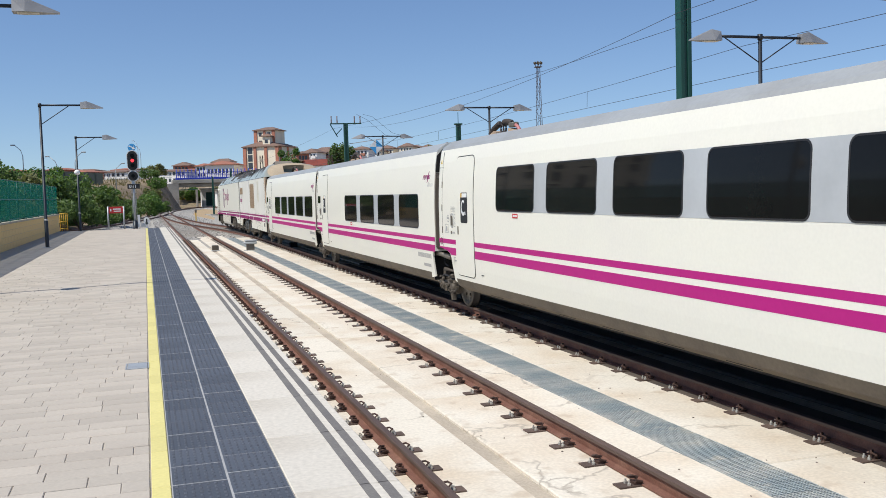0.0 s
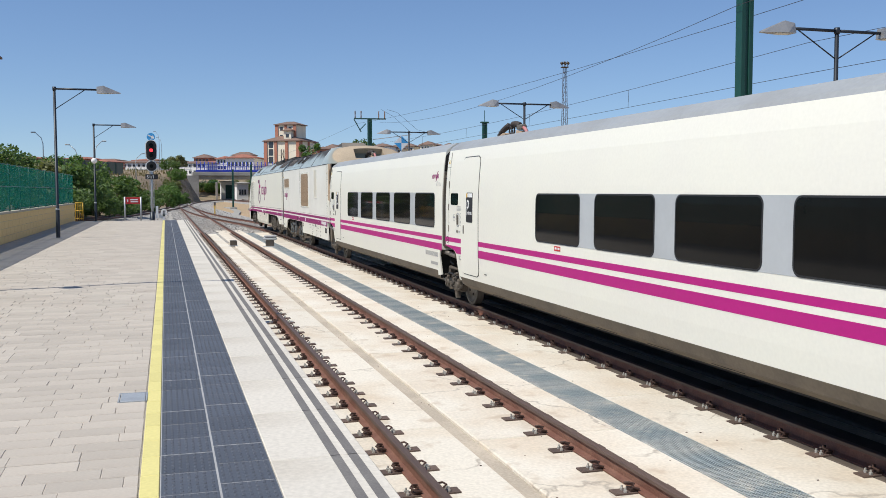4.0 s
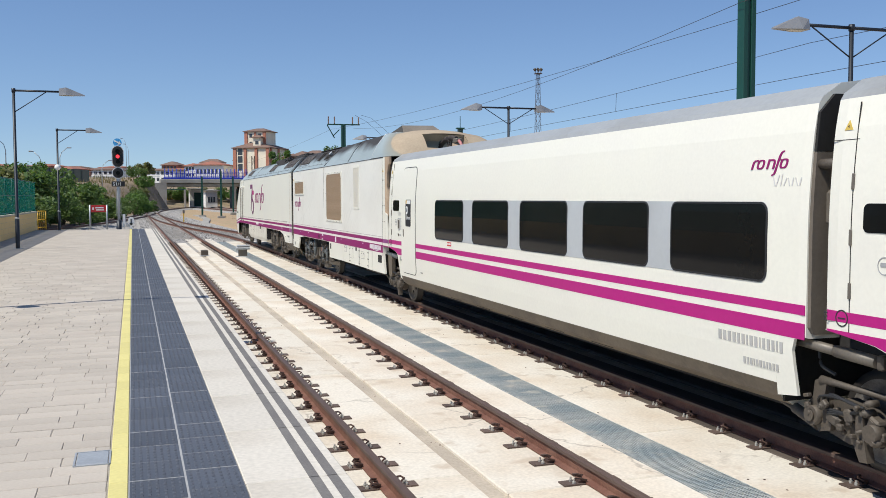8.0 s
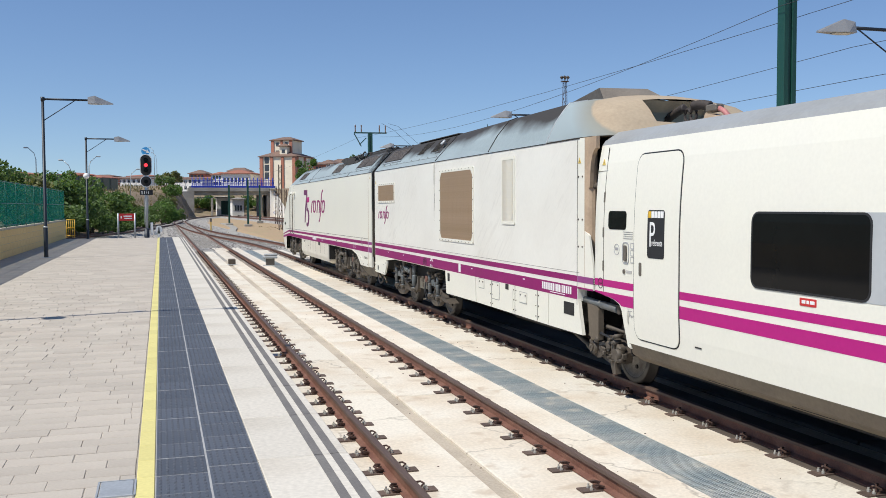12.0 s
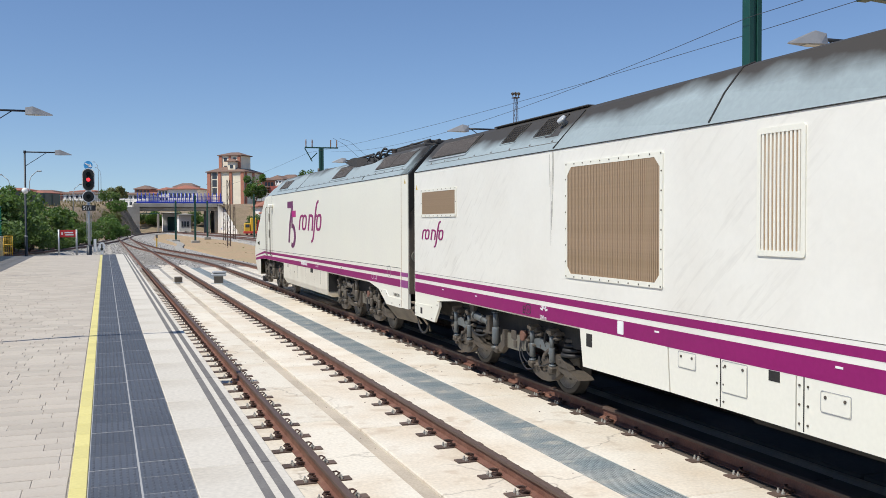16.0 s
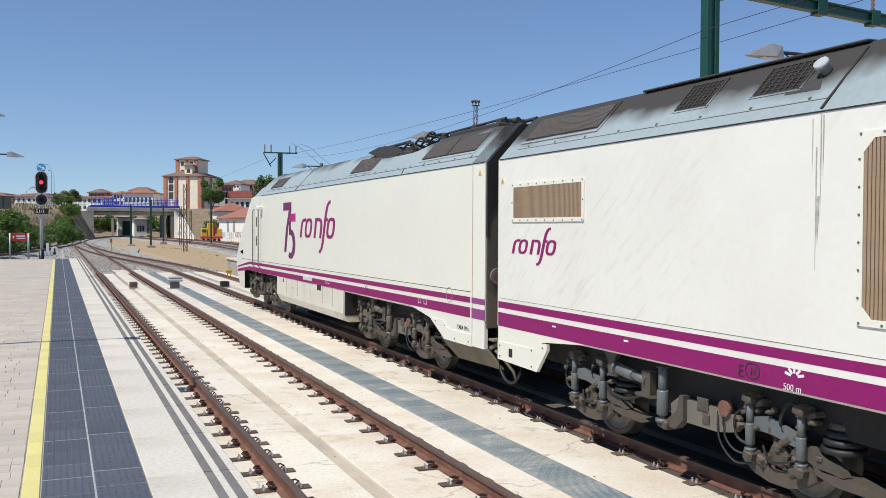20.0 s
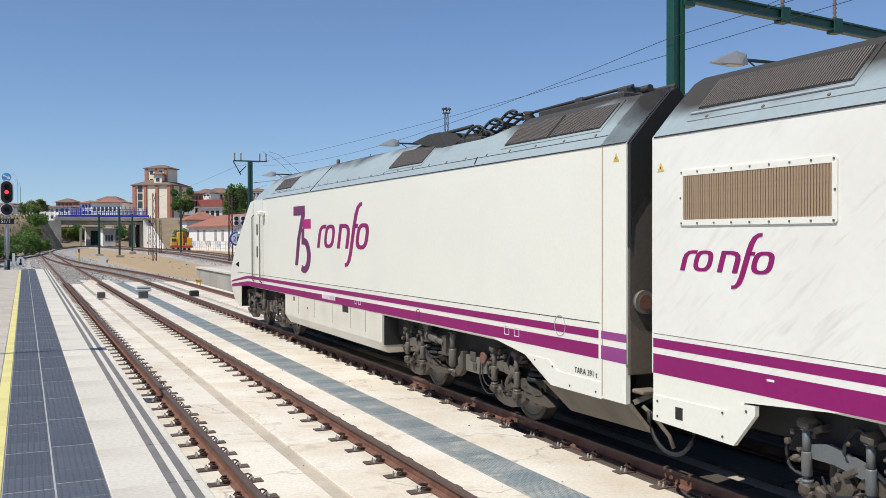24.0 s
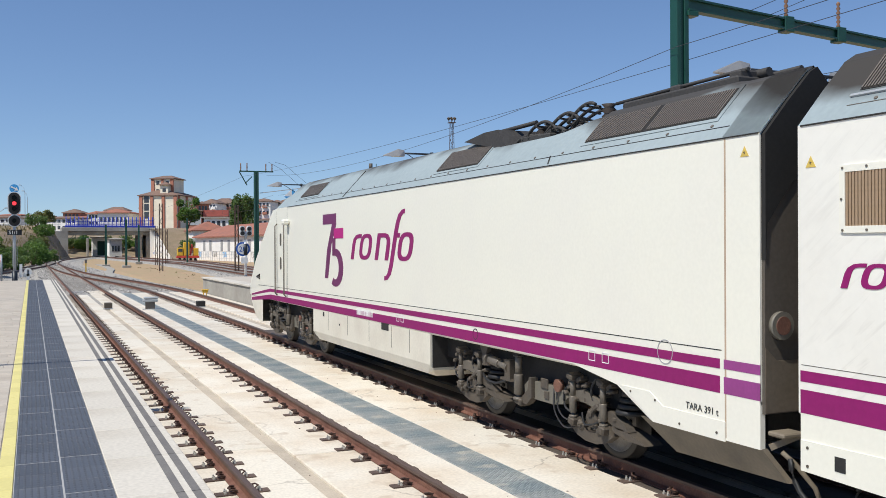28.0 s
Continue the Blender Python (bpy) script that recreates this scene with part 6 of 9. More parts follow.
tube(bm, [(-1.35, d(9.95) + 0.34 * math.cos(math.pi * k / 12), 0.66 - 0.34 * math.sin(math.pi * k / 12)) for k in range(13)], 0.02, 8)
part("coupling_hose", bm, "black", gen)
side_plate("hatch_opening", gen, d(9.62), d(9.72), 0.70, 0.81, "under", 0, 0.015)
for u, z in ((9.98, 0.82), (9.98, 0.68), (9.1, 0.66), (9.1, 0.86), (8.82, 0.92)):
    bm = bmesh.new()
    tube(bm, [(-SIDE - 0.011, d(u), z), (-SIDE - 0.018, d(u), z)], 0.012, 8)
    part("bolt", bm, "gear", gen)
bm = bmesh.new()
quad_box(bm, -1.2, 1.2, d(-2.6), d(9.9), 0.72, 1.02)
soft_box(bm, -1.0, 1.0, d(-0.8), d(1.2), 0.40, 0.8, 0.05)
part("underframe", bm, "under", gen)
bogie(gen, d(6.56), 1.48, "gear", "damper_blue")
bars(gen, d(-1.22), 1.125, (0.052,) * 6 + (0.025, 0.052, 0.052, 0.02, 0.025, 0.052, 0.052, 0.025, 0.052), 0.105, "ink_white", 0.026)
bars(gen, d(-1.52), 1.098, (0.52,), 0.010, "ink_white")
side_text("500 m", 0.078, "ink_white", gen, d(4.82), 1.075, 0.005)
bm = bmesh.new()
for k in range(5):
    t = radians(20 + 35 * k)
    stroke(bm, [(d(4.70) + 0.04 * math.cos(t), 1.19 + 0.03 * math.sin(t)), (d(4.70) + 0.11 * math.cos(t), 1.19 + 0.075 * math.sin(t))], 0.022, -SIDE - 0.005, -SIDE)
part("marking", bm, "ink_white", gen)
frame_plate("marking", gen, d(5.09), d(5.27), 1.10, 1.24, 0.012, "ink_black", 0.069, 0.005)
side_plate("marking", gen, d(2.72), d(2.85), 1.10, 1.25, "ink_white", 0.015, 0.005)
for u in (7.1, 2.1, 8.6, -0.45):
    bars(gen, d(u), 1.20, (0.08,), 0.018, "ink_white")
# dusty domed rear end: a shell that slopes down behind, with a recess for the roof cables
bm = bmesh.new()
DOME = [(-1.462, 3.285), (-1.45, 3.36), (-1.41, 3.47), (-1.345, 3.585), (-1.26, 3.69), (-1.15, 3.79), (-0.98, 3.88), (-0.52, 3.96), (-0.26, 3.985), (0, 3.99)]
FLANK = [(-1.457, 3.285), (-1.422, 3.36), (-1.367, 3.47), (-1.309, 3.585), (-1.234, 3.69), (-1.166, 3.78), (-1.08, 3.878), (-0.52, 3.973), (-0.26, 3.99), (0, 4.0)]
def dome_ring(u, k, w, h):
    """One half of the shell at u: k from flat flank to dome, w drawn in towards the recess, h its height."""
    ring = [(p[0] + (q[0] - p[0]) * k, p[1] + (q[1] - p[1]) * k) for p, q in zip(FLANK, DOME)]
    return [(x if x > -0.53 else -0.52 + (x + 0.52) * w, 3.285 + (z - 3.285) * h) for x, z in ring]
loft(bm, [mirrored(dome_ring(*q), d(q[0])) for q in ((-1.33, 0.0, 1, 1), (-1.6, 0.3, 1, 0.99), (-1.9, 0.6, 1, 0.955), (-2.1, 0.8, 1, 0.92), (-2.3, 0.95, 1, 0.865), (-2.48, 1, 0.985, 0.79))], closed=False, caps=False, smooth=True)
for sx in (1, -1):
    secs = []
    for u, k, w, h, shear in ((-2.48, 1, 0.985, 0.79, 0), (-2.66, 1, 0.95, 0.68, 0.15), (-2.82, 1, 0.88, 0.55, 0.3), (-2.94, 1, 0.76, 0.42, 0.55), (-3.01, 1, 0.62, 0.30, 0.6)):
        secs.append([(sx * x, d(u + shear * (z - 3.285)), z) for x, z in dome_ring(u, k, w, h)[:8]])
    secs.append([(sx * (abs(x) * 0.5 + 0.26), y, 3.285 + (z - 3.285) * 0.8) for x, y, z in secs[-1]])
    loft(bm, secs, closed=False, caps=False, smooth=True)
bmesh.ops.remove_doubles(bm, verts=bm.verts[:], dist=0.0005)
bmesh.ops.recalc_face_normals(bm, faces=bm.faces[:])
part("rear_dome", bm, "dome", gen, "domed roof end brown with dust")
bm = bmesh.new()
trough = [[(-0.52, -2.48, 3.818), (-0.50, -2.25, 3.60), (-0.48, -2.15, 3.32)], [(-0.52, -2.59, 3.735), (-0.51, -2.5, 3.56), (-0.49, -2.45, 3.31)], [(-0.52, -2.72, 3.645), (-0.515, -2.7, 3.50), (-0.50, -2.65, 3.305)], [(-0.52, -2.89, 3.48), (-0.52, -2.9, 3.40), (-0.50, -2.9, 3.30)], [(-0.52, -3.0, 3.31), (-0.52, -3.0, 3.305), (-0.50, -3.0, 3.30)]]
loft(bm, [[(x, d(u), z) for x, u, z in q] + [(-x, d(u), z) for x, u, z in q[::-1]] for q in trough], closed=False, caps=False)
bm.faces.new([bm.verts.new((x, d(u), z)) for x, u, z in trough[0]] + [bm.verts.new((-x, d(u), z)) for x, u, z in trough[0][::-1]])
part("cable_recess", bm, "dome", gen, "dusty recess for the roof cables")
bm = bmesh.new()
tube(bm, [(x - 0.002, d(-1.335), z) for x, z in FLANK[:8]], 0.011, 6)
part("roof_seam", bm, "galv", gen)
bm = bmesh.new()
loft(bm, [[(x, d(u), z) for x, u in ((-1.455, -1.36), (-1.455, -2.2), (-1.43, -2.5), (-1.36, -2.72), (-1.2, -2.93), (-1.0, -3.0), (1.0, -3.0), (1.2, -2.93), (1.36, -2.72), (1.43, -2.5), (1.455, -2.2), (1.455, -1.36))] for z in (3.274, 3.296)])
part("dome_sill", bm, "dusty_dark", gen)
bm = bmesh.new()
v = [bm.verts.new(p) for p in ((-0.80, d(-0.35), 3.90), (-0.78, d(-1.70), 4.07), (-0.80, d(-1.88), 3.88), (0.06, d(-0.35), 3.95), (0.0, d(-1.70), 4.08), (0.12, d(-1.97), 3.93))]
for k, q in enumerate(((0, 1, 2), (3, 5, 4), (0, 3, 4, 1), (1, 4, 5, 2), (0, 2, 5, 3))):
    bm.faces.new([v[k] for k in q]).material_index = 0 if k == 3 else 1
part("roof_hood", bm, ("hood", "hood_dark"), gen, "dusty wedge-shaped hood on the roof end")
# white corner panel, turning round into the dusty end wall
bm = bmesh.new()
CORNER = [(-SIDE, -2.455), (-SIDE, -2.65), (-1.464, -2.69), (-1.445, -2.73), (-1.41, -2.76), (-1.37, -2.775), (-1.335, -2.76), (-1.34, -2.455)]
loft(bm, [[(x, d(u), z) for x, u in CORNER] for z in (1.225, 3.27)], [0, 1, 1, 1, 1, 1, 1, 1, 1, 1])
part("rear_corner", bm, ("white", "dusty"), gen, "white corner panel browned with dust round its edge")
bm = bmesh.new()
loft(bm, [[(-x, d(u), z) for x, u in CORNER] for z in (1.20, 3.27)])
part("rear_corner", bm, "dusty", gen)
bm = bmesh.new()
plaque(bm, [(d(-2.66), 1.225), (d(-2.66), 2.02), (d(-2.79), 1.96), (d(-2.90), 1.60), (d(-2.93), 1.45), (d(-2.93), 1.235)], -SIDE, -SIDE + 0.03)
part("corner_gusset", bm, "white", gen)
# end wall coloured near-black, with the gap's shade in it
bm = bmesh.new()
quad_box(bm, -1.335, 1.335, d(-2.50), d(-2.46), 0.95, 3.27)
part("end_wall", bm, "black_wall", gen)
bm = bmesh.new()
plaque(bm, [(d(-2.66), 3.27), (d(-2.96), 3.27), (d(-2.96), 3.115), (d(-2.90), 3.09), (d(-2.85), 3.03), (d(-2.81), 2.93), (d(-2.785), 2.80), (d(-2.775), 2.60), (d(-2.66), 2.60)], -1.452, -1.40)
part("end_arch", bm, "dusty", gen, "dust-browned arch over the gangway")
bm = bmesh.new()
quad_box(bm, -0.95, 0.95, d(-2.93), d(-2.51), 0.9, 3.05)
part("gangway", bm, "under", gen)
bm = bmesh.new()
plaque(bm, [(d(-2.56), 1.07), (d(-2.63), 0.62), (d(-2.70), 0.55), (d(-2.90), 0.57), (d(-2.90), 0.98), (d(-2.80), 1.07)], -1.38, -1.30)
part("rear_bracket", bm, "dusty_dark", gen)
for u, zz in ((-2.47, 2.75), (-2.59, 2.75), (-2.47, 2.17), (-2.59, 2.17), (-2.47, 1.80), (-2.59, 1.80)):
    bm = bmesh.new()
    tube(bm, [(-SIDE - 0.006, d(u), zz), (-SIDE + 0.002, d(u), zz)], 0.014, 8)
    part("bolt", bm, "gear", gen)
gen.matrix_basis = Matrix.Translation((T2, U1, 0))
GEN = gen


def ribbed(parent, pts, r=0.075, ribs=16):
    """A ribbed hose through plan points."""
    pts = [Vector(p) for p in pts]
    n, out, radii = ribs * 2, [], []
    for k in range(n + 1):
        t = k / n * (len(pts) - 1)
        i = min(int(t), len(pts) - 2)
        out.append(pts[i].lerp(pts[i + 1], t - i))
        radii.append(r if k % 2 else r * 0.62)
    bm = bmesh.new()
    tube(bm, out, r, 10, radii=radii)
    return part("ribbed_hose", bm, "hose", parent)


def curve_sides(c):
    """Bends the flat side with all that is on it: the wall leans in above the windows and below the doors."""
    for ob in c.children_recursive:
        if ob.type != "MESH" or ob.data.users > 1 or ob.parent.name.startswith("wheel_carrier"):
            continue
        if min(v.co.x for v in ob.data.vertices) > -1.3 or ob.name.startswith(("link_damper", "damper_bracket", "latch_box", "axle", "gangway")):
            continue
        bm = bmesh.new()
        bm.from_mesh(ob.data)
        zs = [v.co.z for v in bm.verts]
        for z in (0.9, 1.1, 1.3, 2.0, 2.2, 2.4, 2.6, 2.75, 2.9, 3.0):
            if min(zs) + 0.02 < z < max(zs) - 0.02:
                bmesh.ops.bisect_plane(bm, geom=bm.verts[:] + bm.edges[:] + bm.faces[:], plane_co=(0, 0, z), plane_no=(0, 0, 1))
        for v in bm.verts:
            lean = 0.055 * max(0, v.co.z - 1.9) ** 2 + 0.10 * max(0, 1.25 - v.co.z) ** 2
            if v.co.x < -1.2:
                v.co.x += lean
            elif v.co.x > 1.2:
                v.co.x -= lean
        bm.to_mesh(ob.data)
        bm.free()


def coach(name, front, label, windows, first, wz0, wz1, word=True, door_label="", small_window=True, shift=0.10, chair_sign=False):
    """A passenger coach; front: where its forward end stands; windows: how many; first: from the front to the first one."""
    c = thing(name, label, "rail coach", "coaches of the train")
    L = 13.68
    d = lambda u: -u                        # u runs back from the front end
    body_mats = coach_mats()
    bm = bmesh.new()
    loft(bm, [mirrored(ROUND, d(u)) for u in (0.90, L - 0.42)], body_mats)
    part("body", bm, ("white", "roof_coach", "underside"), c)
    # behind the wheels the lower side is cut back for the next axle
    tail = [(-1.30, 1.12), (-1.42, 1.12), (-SIDE, 1.13), *ROUND[5:]]
    bm = bmesh.new()
    loft(bm, [mirrored(tail, d(L - 0.42)), mirrored(tail, d(L - 0.12)), mirrored(tail, d(L - 0.02), 0.995)], strip_mats(tail, 3.10))
    part("rear_section", bm, ("white", "roof_coach"), c)
    bm = bmesh.new()
    plaque(bm, [(d(L - 0.42), 0.56), (d(L - 0.42), 1.14), (d(L - 0.06), 1.14), (d(L - 0.16), 1.10), (d(L - 0.19), 1.0), (d(L - 0.15), 0.60)][::-1], -SIDE, -SIDE + 0.03)
    part("rear_arch", bm, "white", c)
    upper = [(-1.30, 1.22), (-1.42, 1.22), (-SIDE, 1.23), *ROUND[5:]]
    bm = bmesh.new()
    loft(bm, [mirrored(upper, d(0.0), 0.99), mirrored(upper, d(0.12)), mirrored(upper, d(0.90))], strip_mats(upper, 3.10))
    part("front_section", bm, ("white", "roof_coach"), c)
    bm = bmesh.new()
    plaque(bm, [(d(0.94), 1.24), (d(0.0), 1.24), (d(0.55), 1.175), (d(0.70), 1.13), (d(0.76), 1.05), (d(0.86), 0.62), (d(0.94), 0.60)][::-1], -SIDE, -SIDE + 0.03)
    part("wheel_arch", bm, "white", c)
    # stripes, broken by the door
    d0, d1 = 0.985 + shift, 1.985 + shift      # the door
    e = lambda u: d(u + shift)
    for a, b in ((0.02, d0 - 0.02), (d1 + 0.02, L - 0.03)):
        side_plate("stripe", c, d(b), d(a), 1.322, 1.410, "pink", proud=0.002, thick=0.006)
        if a < 0.5:
            bm = bmesh.new()
            plaque(bm, [(d(a), 1.25), (d(b), 1.25), (d(b), 1.11), (d(0.76), 1.11), (d(0.70), 1.14), (d(0.55), 1.18), (d(a), 1.235)], -SIDE - 0.002, -SIDE + 0.004)
            part("stripe", bm, "pink", c)
        else:
            side_plate("stripe", c, d(b), d(a), 1.110, 1.25, "pink", proud=0.002, thick=0.006)
    # plug door
    side_plate("door_seal", c, d(d1 + 0.018), d(d0 - 0.018), 0.745, 2.982, "black", 0.15, 0.003)
    door = side_plate("door", c, d(d1), d(d0), 0.76, 2.965, "white", 0.13, 0.009)
    if door_label:
        side_plate("door_panel", door, e(1.685), e(1.305), 1.745, 2.305, "black", 0.04, 0.012, label="black door panel with white class lettering")
        side_text(door_label[0], 0.42, "ink_white", door, e(1.345), 1.88, 0.015, 0.68)
        side_text(door_label[1:], 0.105, "ink_white", door, e(1.412), 1.893, 0.015, 0.60)
        for k, mt in enumerate(("machine_yellow", "ink_white", "ink_white", "ink_white", "ink_white")):
            side_plate("pictogram", door, e(1.383 + 0.07 * k), e(1.323 + 0.07 * k), 2.215, 2.29, mt, 0.005, 0.015)
    else:
        side_plate("door_panel", door, e(1.72), e(1.34), 1.62, 2.36, "black", 0.04, 0.012)
    side_plate("door_lock", door, e(1.17), e(1.11), 1.52, 1.68, "gear_grey", 0.02, 0.014)
    # small window and the door controls ahead of the door
    if small_window:
        side_plate("small_window", c, e(0.77), e(0.30), 2.06, 2.29, "glass", 0.05, 0.005)
    frame_plate("control_frame", c, e(0.85), e(0.68), 1.64, 1.91, 0.014, "ink", 0.06, 0.006)
    side_plate("control_handle", c, e(0.80), e(0.73), 1.68, 1.87, "gear_grey", 0.02, 0.02)
    for k in range(3):
        frame_plate("pictogram", c, e(0.97), e(0.89), 1.66 + 0.085 * k, 1.735 + 0.085 * k, 0.008, "ink", 0.01, 0.004)
    frame_plate("pictogram", c, e(0.60), e(0.46), 1.74, 1.88, 0.006, "ink", 0.068, 0.004)
    side_plate("pictogram", c, e(0.57), e(0.49), 1.80, 1.835, "ink", 0.01, 0.004)
    for k in range(4):
        bars(c, e(0.70), 1.955 + 0.026 * k, (0.24,), 0.006, "ink_pale")
    side_plate("control_knob", c, e(0.76), e(0.70), 1.52, 1.575, "gear_grey", 0.027, 0.012)
    bars(c, e(0.79), 1.53, (0.13,), 0.035, "ink_pale")
    if chair_sign:
        frame_plate("pictogram", c, e(0.53), e(0.33), 1.53, 1.70, 0.008, "ink", 0.01, 0.004)
        side_plate("pictogram", c, e(0.47), e(0.39), 1.56, 1.66, "ink", 0.03, 0.004)
    frame_plate("marking", c, d(0.26), d(0.12), 1.285, 1.425, 0.010, "ink_black", 0.069, 0.005)
    bars(c, d(0.15), 1.35, (0.08,), 0.01, "ink_black")
    side_text("E", 0.11, "ink_black", c, d(-0.02), 1.315, 0.005)
    warning_triangle(c, d(0.17), 2.88, 0.08)
    seam(c, d(0.27), 1.25, 3.1, 0.01)
    side_plate("seam", c, d(0.30), d(0.0), 2.80, 2.806, "under", proud=0.0016, thick=0.006)
    for z in (1.52, 1.95, 2.40):
        bm = bmesh.new()
        soft_box(bm, -SIDE - 0.012, -SIDE, d(0.285), d(0.255), z, z + 0.13, 0.004)
        part("hinge", bm, "gear_grey", c)
    bm = bmesh.new()
    stroke(bm, [(e(0.82), 1.065), (e(0.90), 1.075), (e(0.93), 1.07)], 0.007, -SIDE - 0.004, -SIDE)
    stroke(bm, [(e(0.88), 1.07), (e(0.855), 1.0)], 0.007, -SIDE - 0.004, -SIDE)
    stroke(bm, [(e(0.875 + 0.010 * k), 1.012 + 0.016 * math.sin(1.7 * k)) for k in range(10)], 0.006, -SIDE - 0.004, -SIDE)
    part("maker_mark", bm, "ink", c)
    bars(c, e(1.06), 0.94, (0.12,), 0.014, "ink_black")
    bars(c, e(2.3), 0.83, (0.12,), 0.014, "ink_black")
    # windows on a grey band
    w, p = 1.59, 2.04
    a, b = first, first + p * (windows - 1) + w
    side_plate("window_band", c, d(b), d(a), wz0, wz1, "band", 0.09, 0.003)
    for k in range(windows):
        o = first + p * k
        window = frame_plate("window", c, d(o + w), d(o), wz0, wz1, 0.02, "black", 0.10, 0.008)
        side_plate("pane", window, d(o + w - 0.018), d(o + 0.018), wz0 + 0.018, wz1 - 0.018, "glass", 0.085, 0.006)
    side_plate("emergency_label", c, d(first + 0.94), d(first + 0.72), wz0 - 0.10, wz0 - 0.03, "sign_red", 0.005, 0.004)
    bars(c, d(first + 0.75), wz0 - 0.078, (0.05, 0.03, 0.06), 0.03, "ink_white", 0.015, "label_mark")
    if word:
        wordmark(c, d(12.86), 2.595, 0.088, "purple", 1.25)
        for k, (v0, v1, lean) in enumerate(((0, 1, -0.4), (0, 1, 0.4), (0, 1.05, 0.15), (0, 0.7, 0.35), (0, 0.7, -0.2), (0, 0.7, 0.15), (0, 0.7, -0.35), (0, 0.7, 0.2))):
            bm = bmesh.new()
            y0 = d(13.20) - 0.05 * k
            stroke(bm, [(y0 + 0.05 * lean, 2.44 + 0.1 * v0), (y0 - 0.05 * lean, 2.44 + 0.1 * v1)], 0.013, -SIDE - 0.004, -SIDE)
            part("logo_stroke", bm, "ink_faint", c)
    bars(c, d(12.42), 0.955, (0.045,) * 4 + (0.035, 0.04, 0.02, 0.04, 0.04, 0.015, 0.035, 0.035, 0.035, 0.015, 0.04), 0.095, "ink_pale", 0.03)
    bars(c, d(12.80), 0.775, (0.03,) * 3 + (0.015,) + (0.03,) * 3 + (0.015,) + (0.03,) * 3, 0.062, "ink_pale", 0.02)
    # ends, roof and underside
    bm = bmesh.new()
    quad_box(bm, -1.12, 1.12, d(0.02), d(-0.22), 1.0, 3.2)
    part("gangway", bm, "under", c, "dark gangway bellows between the coaches")
    bm = bmesh.new()
    loft(bm, [[(x * 0.985, d(u), z) for x, z in ((-1.43, 1.16), (-SIDE, 1.22), (-SIDE, 2.72), (SIDE, 2.72), (SIDE, 1.22), (1.43, 1.16))] for u in (L - 0.03, L + 0.02)])
    part("end_wall", bm, "end_brown", c, "dusty brown end wall")
    bm = bmesh.new()
    loft(bm, [[(x * 0.985, d(u), z) for x, z in ((-SIDE, 2.73), (-SIDE, 3.06), (-1.34, 3.22), (1.34, 3.22), (SIDE, 3.06), (SIDE, 2.73))] for u in (L - 0.03, L + 0.012)])
    part("end_wall", bm, "black_wall", c, "black upper end wall")
    # added black panels that paint the shade inside the wheel openings
    for u in (L - 0.395, 0.865):
        bm = bmesh.new()
        quad_box(bm, -1.43, 1.43, d(u) - 0.012, d(u) + 0.012, 0.50, 1.20)
        part("bulkhead", bm, "black_wall", c)
    for pts, rr in (([(-1.36, d(0.0), 2.62), (-1.36, d(-0.2), 2.62)], 0.045), ([(-1.35, d(0.46), 1.03), (-1.35, d(0.0), 1.05)], 0.052), ([(-1.35, d(0.0), 1.05), (-1.35, d(-0.52), 1.075)], 0.044)):
        bm = bmesh.new()
        tube(bm, pts, rr, 10)
        part("link_damper", bm, ("damper_blue" if front > -5 else "gear_grey") if rr != 0.045 else "gear", c)
    lump(c, "damper_bracket", -1.33, d(0.50), 1.03, 0.10, 0.07, 0.12, "gear")
    lump(c, "damper_bracket", -1.33, d(-0.56), 1.08, 0.10, 0.08, 0.15, "gear")
    lump(c, "latch_box", -1.25, d(-0.14), 2.25, 0.16, 0.12, 0.30, "gear_grey")
    bm = bmesh.new()
    quad_box(bm, -1.0, 1.0, d(L - 0.4), d(1.1), 0.34, 0.44)
    quad_box(bm, -1.25, 1.25, d(1.02), d(0.05), 1.0, 1.2)
    part("underframe", bm, "under", c)
    for k in range(6):
        bm = bmesh.new()
        quad_box(bm, -1.355, -1.2, d(3.0 + 1.4 * k), d(2.4 + 1.4 * k), 0.47, 0.53)
        part("underside_grille", bm, "under", c)
    y = d(0.10)
    add_wheels(c, y, COACH_WHEEL)
    gear = new("wheel_carrier")
    gear.parent = c
    gear.matrix_basis = Matrix.Translation((0, y, 0))
    x = -1.22
    plate(gear, "carrier_arm", x - 0.07, x + 0.03, [(0.46, 0.40), (0.50, 0.52), (0.44, 0.60), (0.42, 0.74), (0.34, 0.78), (0.28, 0.72), (0.30, 0.58), (0.20, 0.46), (0.22, 0.34), (0.36, 0.30)], "gear")
    plate(gear, "carrier_body", x - 0.02, x + 0.10, [(0.34, 0.32), (0.34, 0.56), (0.10, 0.64), (-0.20, 0.60), (-0.34, 0.46), (-0.30, 0.32), (0.05, 0.26)], "gear")
    plate(gear, "axle_guide", x - 0.10, x - 0.02, [(-0.10, 0.56), (-0.17, 0.57), (-0.20, 0.34), (-0.24, 0.18), (-0.15, 0.17), (-0.08, 0.30), (-0.10, 0.40)], "gear")
    lump(gear, "brake_unit", x - 0.06, 0.16, 0.46, 0.12, 0.15, 0.10, "gear", 20)
    lump(gear, "brake_unit", x - 0.08, -0.02, 0.52, 0.09, 0.09, 0.12, "gear", -15)
    lump(gear, "brake_unit", x - 0.05, -0.28, 0.52, 0.10, 0.12, 0.08, "gear", 25)
    lump(gear, "brake_unit", x - 0.05, -0.34, 0.42, 0.09, 0.09, 0.09, "gear")
    bm = bmesh.new()
    tube(bm, [(x - 0.02, 0.40, 0.44), (x - 0.13, 0.40, 0.44)], 0.085, 16)
